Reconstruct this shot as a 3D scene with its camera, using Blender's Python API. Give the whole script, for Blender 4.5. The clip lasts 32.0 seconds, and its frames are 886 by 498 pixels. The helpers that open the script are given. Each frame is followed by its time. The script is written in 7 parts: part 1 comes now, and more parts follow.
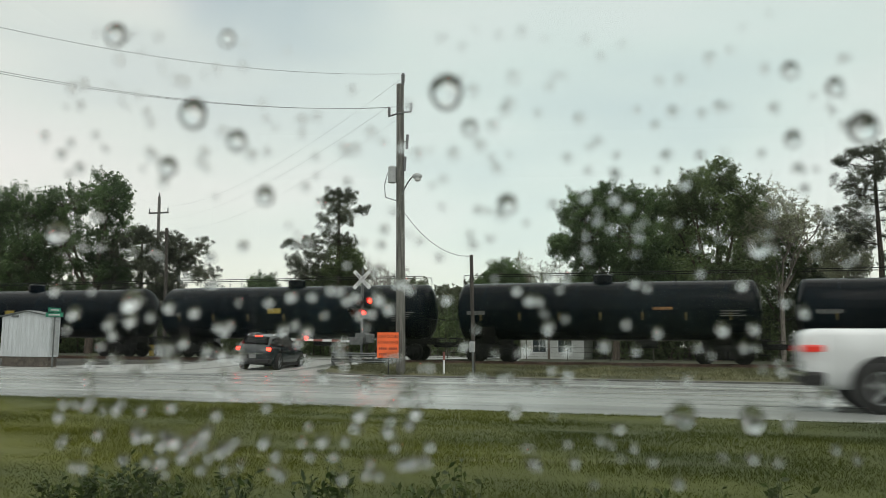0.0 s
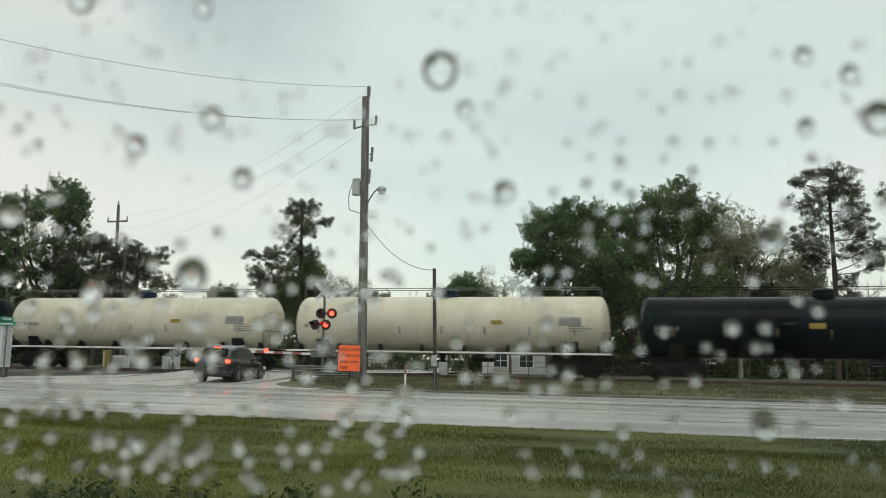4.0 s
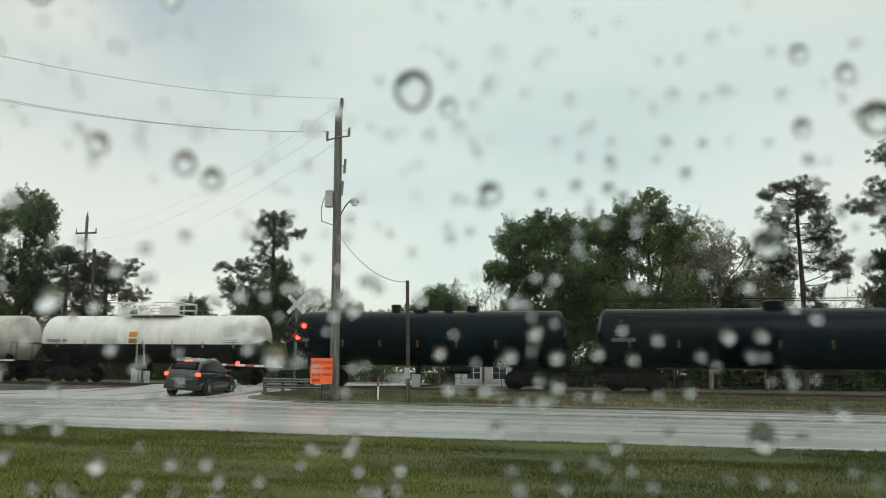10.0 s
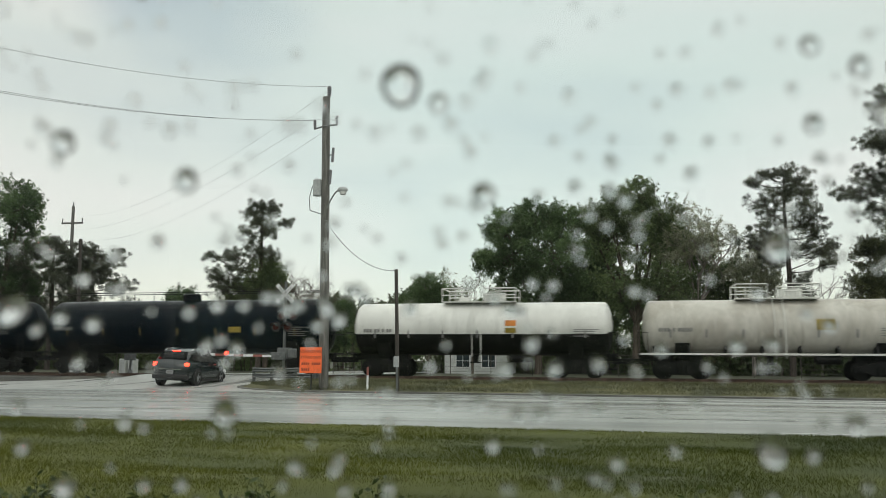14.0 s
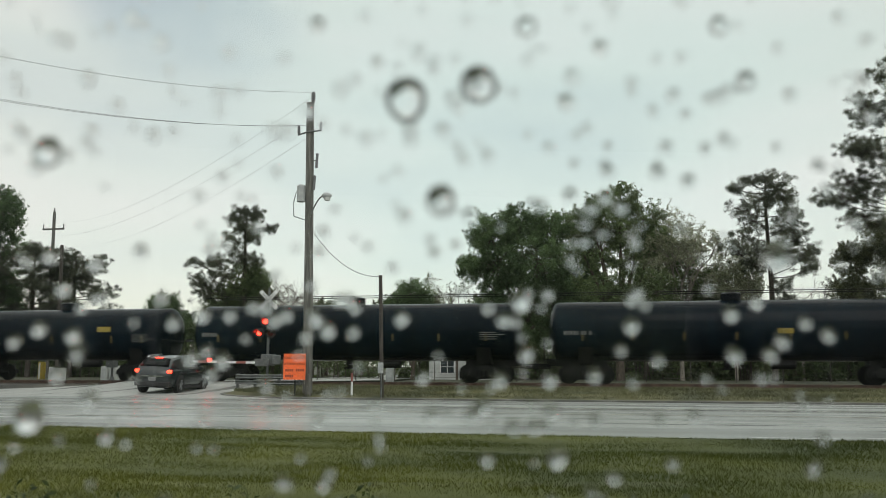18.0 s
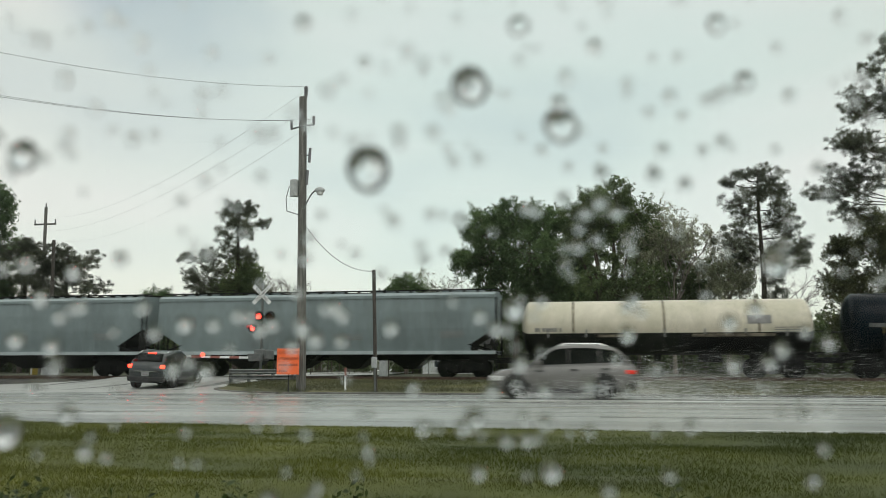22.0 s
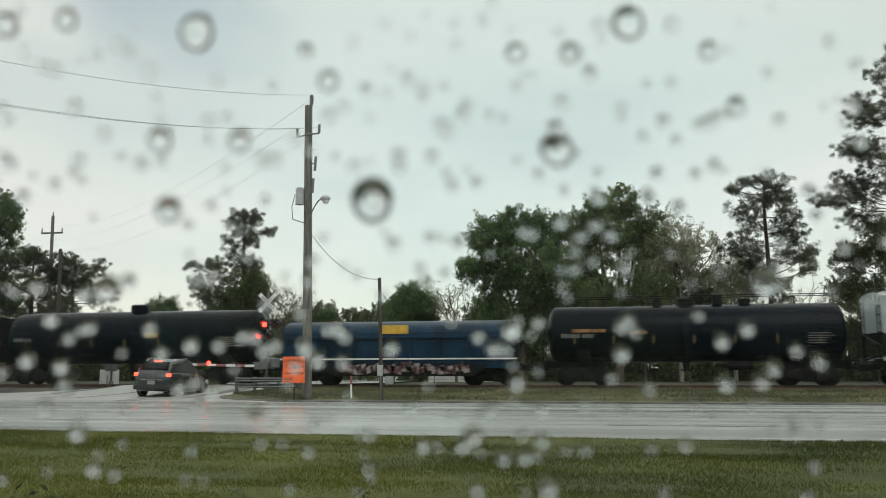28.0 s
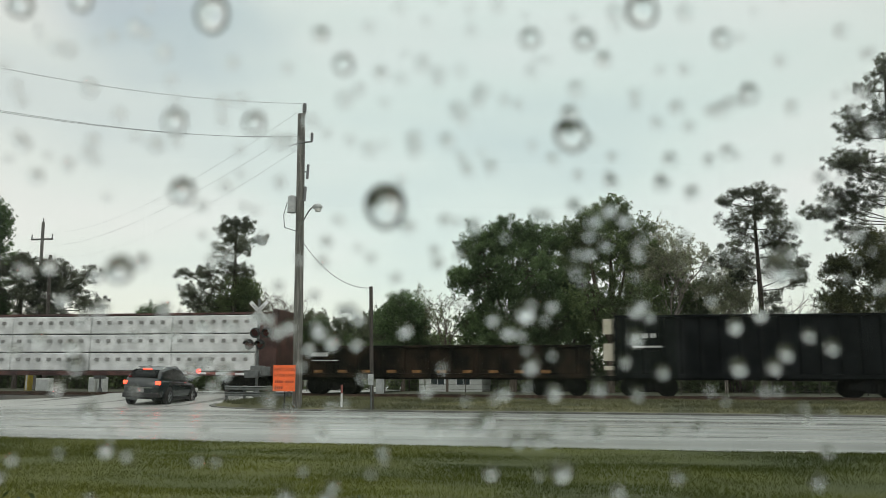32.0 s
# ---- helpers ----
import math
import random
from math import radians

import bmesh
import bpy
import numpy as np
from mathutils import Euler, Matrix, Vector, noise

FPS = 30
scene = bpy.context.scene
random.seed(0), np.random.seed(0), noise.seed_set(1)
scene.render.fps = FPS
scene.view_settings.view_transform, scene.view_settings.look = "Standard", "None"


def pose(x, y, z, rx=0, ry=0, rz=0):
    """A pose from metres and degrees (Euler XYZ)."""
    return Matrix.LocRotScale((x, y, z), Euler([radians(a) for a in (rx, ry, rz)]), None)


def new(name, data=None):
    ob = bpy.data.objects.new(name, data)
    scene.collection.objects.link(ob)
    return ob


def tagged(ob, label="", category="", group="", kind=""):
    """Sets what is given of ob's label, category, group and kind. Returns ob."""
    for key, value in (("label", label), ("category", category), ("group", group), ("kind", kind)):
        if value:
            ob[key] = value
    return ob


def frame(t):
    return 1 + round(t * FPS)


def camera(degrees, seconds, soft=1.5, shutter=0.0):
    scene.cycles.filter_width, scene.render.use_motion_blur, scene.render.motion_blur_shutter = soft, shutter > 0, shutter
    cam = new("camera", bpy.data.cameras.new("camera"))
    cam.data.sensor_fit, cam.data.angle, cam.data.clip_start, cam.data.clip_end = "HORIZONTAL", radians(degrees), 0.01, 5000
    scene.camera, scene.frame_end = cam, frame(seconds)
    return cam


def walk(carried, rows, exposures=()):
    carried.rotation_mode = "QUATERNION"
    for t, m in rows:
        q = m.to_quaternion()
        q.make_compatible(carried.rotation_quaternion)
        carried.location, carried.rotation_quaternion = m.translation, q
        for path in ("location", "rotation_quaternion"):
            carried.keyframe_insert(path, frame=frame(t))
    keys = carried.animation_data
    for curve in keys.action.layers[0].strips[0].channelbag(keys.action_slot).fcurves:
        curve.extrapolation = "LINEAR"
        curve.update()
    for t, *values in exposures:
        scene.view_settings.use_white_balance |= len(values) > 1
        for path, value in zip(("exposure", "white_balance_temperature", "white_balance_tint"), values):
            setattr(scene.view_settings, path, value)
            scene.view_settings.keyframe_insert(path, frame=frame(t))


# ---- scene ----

# the camera: hand-held behind a wet car window
cam = camera(56.4, 32.0, soft=0.8, shutter=0.3)
cam.data.dof.use_dof = True
cam.data.dof.focus_distance = 38.0
cam.data.dof.aperture_fstop = 18.5
PATH = [
    (0.0, 0.0009, 0.026, 1.4986, 17.28, 6.65, -0.42), (0.5, 0.0049, 0.0267, 1.5038, 17.08, 6.43, -0.38),
    (1.0, 0.0042, 0.0261, 1.5033, 16.66, 6.67, -0.41), (1.5, -0.0034, 0.0341, 1.4996, 15.92, 6.77, -0.51),
    (2.0, -0.0023, 0.0329, 1.4997, 15.64, 6.96, -0.74), (2.5, -0.0064, 0.037, 1.4975, 15.17, 7.14, -0.88),
    (3.0, -0.0042, 0.0337, 1.498, 15.0, 7.48, -1.04), (3.5, -0.0055, 0.0347, 1.4965, 14.73, 7.63, -1.07),
    (5.5, -0.0075, 0.035, 1.4954, 14.57, 7.58, -0.88), (6.0, -0.0065, 0.034, 1.4956, 14.55, 7.62, -0.86),
    (6.5, -0.0061, 0.0339, 1.4962, 14.38, 7.64, -0.81), (7.0, -0.0069, 0.0374, 1.4972, 14.18, 7.57, -0.69),
    (7.5, -0.0065, 0.0384, 1.4983, 13.99, 7.72, -0.58), (8.0, -0.0065, 0.0374, 1.4977, 13.75, 7.92, -0.62),
    (8.5, -0.0089, 0.0382, 1.4955, 13.43, 8.23, -0.63), (9.0, -0.0097, 0.0398, 1.4955, 13.13, 8.35, -0.7),
    (9.5, -0.0108, 0.0429, 1.4952, 12.92, 8.32, -0.75), (10.0, -0.0098, 0.0413, 1.4957, 12.79, 8.49, -0.7),
    (10.5, -0.011, 0.0431, 1.4952, 12.72, 8.48, -0.62), (11.0, -0.0093, 0.0419, 1.4963, 12.79, 8.43, -0.57),
    (11.5, -0.0085, 0.0412, 1.4968, 12.84, 8.39, -0.43), (12.0, -0.0076, 0.0413, 1.499, 12.82, 8.22, -0.41),
    (12.5, -0.009, 0.0425, 1.4986, 12.64, 8.1, -0.37), (13.0, -0.0099, 0.0454, 1.4996, 12.45, 7.81, -0.33),
    (13.5, -0.0113, 0.0478, 1.4993, 12.24, 7.7, -0.36), (14.0, -0.0117, 0.0483, 1.4992, 12.05, 7.7, -0.34),
    (14.5, -0.0125, 0.0487, 1.4993, 11.87, 7.71, -0.31), (16.5, -0.0129, 0.0505, 1.5005, 11.32, 7.92, -0.2),
    (17.0, -0.0127, 0.05, 1.5004, 11.22, 8.0, -0.18), (17.5, -0.0134, 0.0508, 1.5002, 11.1, 8.06, -0.16),
    (18.0, -0.0134, 0.0509, 1.5, 10.98, 8.11, -0.14), (18.5, -0.0132, 0.0509, 1.5005, 10.89, 8.07, -0.04),
    (19.0, -0.0131, 0.0528, 1.5015, 10.75, 8.0, -0.05), (19.5, -0.0132, 0.0531, 1.5015, 10.68, 8.0, 0.01),
    (20.0, -0.014, 0.0541, 1.501, 10.58, 8.04, 0.04), (20.5, -0.0136, 0.0528, 1.501, 10.53, 8.12, 0.04),
    (21.0, -0.014, 0.0535, 1.5007, 10.46, 8.14, 0.05), (21.5, -0.0136, 0.0536, 1.5011, 10.47, 8.04, 0.07),
    (22.0, -0.0136, 0.0541, 1.5021, 10.54, 7.72, 0.05), (22.5, -0.0135, 0.0551, 1.503, 10.67, 7.42, 0.15),
    (23.0, -0.0118, 0.056, 1.5053, 11.0, 7.2, 0.13), (23.5, -0.0126, 0.0531, 1.5038, 11.46, 7.36, 0.11),
    (24.0, -0.0074, 0.043, 1.5055, 12.16, 7.41, 0.07), (24.5, -0.008, 0.0438, 1.5045, 12.38, 7.35, 0.03),
    (26.5, -0.0116, 0.0487, 1.5022, 11.56, 7.77, 0.05), (27.0, -0.0122, 0.0505, 1.5024, 11.21, 8.0, 0.12),
    (27.5, -0.0118, 0.0506, 1.5034, 11.03, 8.14, 0.1), (28.0, -0.0121, 0.0511, 1.5036, 10.94, 8.26, 0.12),
    (28.5, -0.0128, 0.0509, 1.5027, 10.86, 8.44, 0.14), (29.0, -0.0125, 0.0499, 1.5027, 10.81, 8.57, 0.1),
    (29.5, -0.013, 0.0498, 1.5022, 10.75, 8.65, 0.13), (30.0, -0.0133, 0.0505, 1.5021, 10.66, 8.7, 0.09),
    (30.5, -0.0138, 0.0513, 1.5016, 10.6, 8.72, 0.01), (31.0, -0.0139, 0.0509, 1.5012, 10.55, 8.78, 0.01),
    (31.5, -0.0147, 0.0512, 1.5004, 10.49, 8.87, -0.04), (32.0, -0.0153, 0.051, 1.5, 10.31, 8.91, -0.22),
]

walk(cam, [(t, pose(x, y, z, 90 + p, r, w)) for t, x, y, z, w, p, r in PATH])

# ---- light: a bright overcast sky in rain ----
SUN_EL, SUN_AZ = radians(48), radians(150)
world = bpy.data.worlds.new("overcast_sky")
scene.world = world
world.use_nodes = True
wt = world.node_tree
wt.nodes.clear()


def wn(kind, **inputs):
    n = wt.nodes.new(kind)
    for k, v in inputs.items():
        n.inputs[k.replace("_", " ")].default_value = v
    return n


w_out = wn("ShaderNodeOutputWorld")
w_bg = wn("ShaderNodeBackground")
w_sky = wn("ShaderNodeTexSky")
w_sky.sky_type = "NISHITA"
w_sky.sun_disc = False
w_sky.sun_elevation, w_sky.sun_rotation = SUN_EL, SUN_AZ
w_co = wn("ShaderNodeTexCoord")
w_map = wn("ShaderNodeMapping")
w_map.inputs["Scale"].default_value = (1.0, 1.0, 3.2)
w_map.inputs["Rotation"].default_value = (0, 0, radians(20))
w_noise = wn("ShaderNodeTexNoise", Scale=2.1, Detail=4.0, Roughness=0.45)
w_ramp = wn("ShaderNodeValToRGB")
cr = w_ramp.color_ramp
cr.elements[0].position, cr.elements[0].color = 0.30, (0.565, 0.64, 0.585, 1)
cr.elements[1].position, cr.elements[1].color = 0.66, (0.74, 0.758, 0.685, 1)
w_mid = cr.elements.new(0.46)
w_mid.color = (0.655, 0.72, 0.635, 1)
w_sep = wn("ShaderNodeSeparateXYZ")
w_hr = wn("ShaderNodeValToRGB")
hr = w_hr.color_ramp
hr.elements[0].position, hr.elements[0].color = 0.02, (1.04, 0.99, 0.95, 1)
hr.elements[1].position, hr.elements[1].color = 0.36, (1.0, 1.0, 1.0, 1)
zen = hr.elements.new(0.85)
zen.color = (1.0, 1.0, 1.0, 1)
w_up = wn("ShaderNodeMapRange")
w_up.inputs["From Min"].default_value, w_up.inputs["From Max"].default_value = 0.40, 0.90
w_up.inputs["To Min"].default_value, w_up.inputs["To Max"].default_value = 1.03, 1.75
w_mul = wn("ShaderNodeMix")
w_mul.data_type, w_mul.blend_type = "RGBA", "MULTIPLY"
w_mul.inputs[0].default_value = 1.0
w_mix = wn("ShaderNodeMix")
w_mix.data_type = "RGBA"
w_mix.inputs[0].default_value = 0.03
L = wt.links.new
L(w_co.outputs["Generated"], w_map.inputs["Vector"])
L(w_map.outputs["Vector"], w_noise.inputs["Vector"])
L(w_noise.outputs["Fac"], w_ramp.inputs["Fac"])
L(w_co.outputs["Generated"], w_sep.inputs[0])
L(w_sep.outputs["Z"], w_hr.inputs["Fac"])
L(w_ramp.outputs["Color"], w_mul.inputs[6])
L(w_hr.outputs["Color"], w_mul.inputs[7])
L(w_mul.outputs[2], w_mix.inputs[6])
L(w_sky.outputs["Color"], w_mix.inputs[7])
L(w_sep.outputs["Z"], w_up.inputs["Value"])
L(w_bg.outputs[0], w_out.inputs[0])

# one darker rain cloud, soft at its edges
w_sub = wn("ShaderNodeVectorMath")
w_sub.operation = "SUBTRACT"
w_sub.inputs[1].default_value = (-0.470, 0.785, 0.405)
w_el = wn("ShaderNodeVectorMath")
w_el.operation = "MULTIPLY"
w_el.inputs[1].default_value = (1.0, 1.0, 2.3)
w_wob = wn("ShaderNodeTexNoise", Scale=5.0, Detail=3.0, Roughness=0.5)
w_len = wn("ShaderNodeVectorMath")
w_len.operation = "LENGTH"
w_add = wn("ShaderNodeMath")
w_add.operation = "MULTIPLY_ADD"
w_add.inputs[1].default_value = 0.32
w_cl = wn("ShaderNodeMapRange")
w_cl.interpolation_type = "SMOOTHSTEP"
w_cl.inputs["From Min"].default_value, w_cl.inputs["From Max"].default_value = 0.17, 0.38
w_cl.inputs["To Min"].default_value, w_cl.inputs["To Max"].default_value = 1.0, 0.0
w_blue = wn("ShaderNodeMix")
w_blue.data_type, w_blue.blend_type = "RGBA", "MULTIPLY"
w_blue.inputs[7].default_value = (0.70, 0.765, 0.845, 1)
# thinner cloud to the north lets a cooler light through; the rest is faintly warm
w_far = wn("ShaderNodeVectorMath")
w_far.operation = "DISTANCE"
w_far.inputs[1].default_value = (-0.05, 0.955, 0.29)
w_ff = wn("ShaderNodeMapRange")
w_ff.interpolation_type = "SMOOTHSTEP"
w_ff.inputs["From Min"].default_value, w_ff.inputs["From Max"].default_value = 0.12, 0.62
w_tint = wn("ShaderNodeMix")
w_tint.data_type = "RGBA"
w_tint.inputs[6].default_value, w_tint.inputs[7].default_value = (0.97, 1.008, 1.006, 1), (1.05, 1.0, 0.985, 1)
w_warm = wn("ShaderNodeMix")
w_warm.data_type, w_warm.blend_type = "RGBA", "MULTIPLY"
w_warm.inputs[0].default_value = 1.0
L(w_co.outputs["Generated"], w_far.inputs[0])
L(w_far.outputs["Value"], w_ff.inputs["Value"])
L(w_ff.outputs[0], w_tint.inputs[0])
L(w_mix.outputs[2], w_warm.inputs[6])
L(w_tint.outputs[2], w_warm.inputs[7])
L(w_warm.outputs[2], w_blue.inputs[6])
L(w_co.outputs["Generated"], w_sub.inputs[0])
L(w_sub.outputs[0], w_el.inputs[0])
L(w_el.outputs[0], w_len.inputs[0])
L(w_co.outputs["Generated"], w_wob.inputs["Vector"])
L(w_wob.outputs["Fac"], w_add.inputs[0])
L(w_len.outputs["Value"], w_add.inputs[2])
L(w_add.outputs[0], w_cl.inputs["Value"])
L(w_cl.outputs[0], w_blue.inputs[0])
L(w_blue.outputs[2], w_bg.inputs["Color"])
L(w_up.outputs[0], w_bg.inputs["Strength"])

sun = new("sun", bpy.data.lights.new("sun", "SUN"))
sun.data.energy, sun.data.angle, sun.data.color = 0.5, radians(40), (1.0, 0.97, 0.93)
sun.matrix_world = pose(0, 0, 60, 90 - math.degrees(SUN_EL), 0, 180 - math.degrees(SUN_AZ))


# ---- materials ----
def mat(name, col, rough=0.5, metal=0.0, var=0.18, scale=3.0, bump=0.0, bscale=30.0, stretch=(1, 1, 1), col2=None, cut=(0.42, 0.62), fine=0.12,
        rand=0.0, spec=0.5, glow=None, trans=0.0, ior=1.45, island=0.0, rvar=0.08, leaf=0.0):
    m = bpy.data.materials.new(name)
    m.use_nodes = True
    nt = m.node_tree
    b = nt.nodes["Principled BSDF"]
    b.inputs["Metallic"].default_value = metal
    b.inputs["Specular IOR Level"].default_value = spec
    b.inputs["IOR"].default_value = ior
    b.inputs["Transmission Weight"].default_value = trans
    b.inputs["Roughness"].default_value = rough
    if glow:
        b.inputs["Emission Color"].default_value = (*glow[0], 1)
        b.inputs["Emission Strength"].default_value = glow[1]
    if var <= 0 and not col2:
        b.inputs["Base Color"].default_value = (*col, 1)
        return m
    link = nt.links.new
    co = nt.nodes.new("ShaderNodeTexCoord")
    mp = nt.nodes.new("ShaderNodeMapping")
    mp.inputs["Scale"].default_value = stretch
    link(co.outputs["Object"], mp.inputs["Vector"])
    big = nt.nodes.new("ShaderNodeTexNoise")
    big.inputs["Scale"].default_value, big.inputs["Detail"].default_value = scale, 5
    link(mp.outputs["Vector"], big.inputs["Vector"])
    small = nt.nodes.new("ShaderNodeTexNoise")
    small.inputs["Scale"].default_value, small.inputs["Detail"].default_value = scale * 9, 3
    link(mp.outputs["Vector"], small.inputs["Vector"])
    rp = nt.nodes.new("ShaderNodeValToRGB")
    lo = [max(0, c * (1 - var)) for c in col]
    hi = list(col2) if col2 else [min(1, c * (1 + var)) for c in col]
    rp.color_ramp.elements[0].position, rp.color_ramp.elements[1].position = cut
    rp.color_ramp.elements[0].color, rp.color_ramp.elements[1].color = (*lo, 1), (*hi, 1)
    link(big.outputs["Fac"], rp.inputs["Fac"])
    mr = nt.nodes.new("ShaderNodeMapRange")
    mr.inputs["To Min"].default_value, mr.inputs["To Max"].default_value = 1 - fine * 2, 1 + fine * 2
    link(small.outputs["Fac"], mr.inputs["Value"])
    val = mr.outputs[0]
    for amount, kind in ((rand, "ShaderNodeObjectInfo"), (island, "ShaderNodeNewGeometry")):
        if amount:
            oi = nt.nodes.new(kind)
            rr = nt.nodes.new("ShaderNodeMapRange")
            rr.inputs["To Min"].default_value, rr.inputs["To Max"].default_value = 1 - amount, 1 + amount
            link(oi.outputs["Random" if kind.endswith("ObjectInfo") else "Random Per Island"], rr.inputs["Value"])
            mm = nt.nodes.new("ShaderNodeMath")
            mm.operation = "MULTIPLY"
            link(val, mm.inputs[0]), link(rr.outputs[0], mm.inputs[1])
            val = mm.outputs[0]
    mx = nt.nodes.new("ShaderNodeMix")
    mx.data_type, mx.blend_type = "RGBA", "MULTIPLY"
    mx.inputs[0].default_value = 1
    link(rp.outputs["Color"], mx.inputs[6]), link(val, mx.inputs[7])
    link(mx.outputs[2], b.inputs["Base Color"])
    ro = nt.nodes.new("ShaderNodeMapRange")
    ro.inputs["To Min"].default_value, ro.inputs["To Max"].default_value = max(0, rough - rvar), min(1, rough + rvar)
    link(big.outputs["Fac"], ro.inputs["Value"]), link(ro.outputs[0], b.inputs["Roughness"])
    if leaf:
        tr_ = nt.nodes.new("ShaderNodeBsdfTranslucent")
        ms = nt.nodes.new("ShaderNodeMixShader")
        ms.inputs[0].default_value = leaf
        link(mx.outputs[2], tr_.inputs["Color"])
        link(b.outputs[0], ms.inputs[1]), link(tr_.outputs[0], ms.inputs[2])
        link(ms.outputs[0], nt.nodes["Material Output"].inputs["Surface"])
    if bump:
        bn = nt.nodes.new("ShaderNodeTexNoise")
        bn.inputs["Scale"].default_value, bn.inputs["Detail"].default_value = bscale, 3
        link(mp.outputs["Vector"], bn.inputs["Vector"])
        bp = nt.nodes.new("ShaderNodeBump")
        bp.inputs["Strength"].default_value, bp.inputs["Distance"].default_value = bump, 0.02
        link(bn.outputs["Fac"], bp.inputs["Height"]), link(bp.outputs[0], b.inputs["Normal"])
    return m


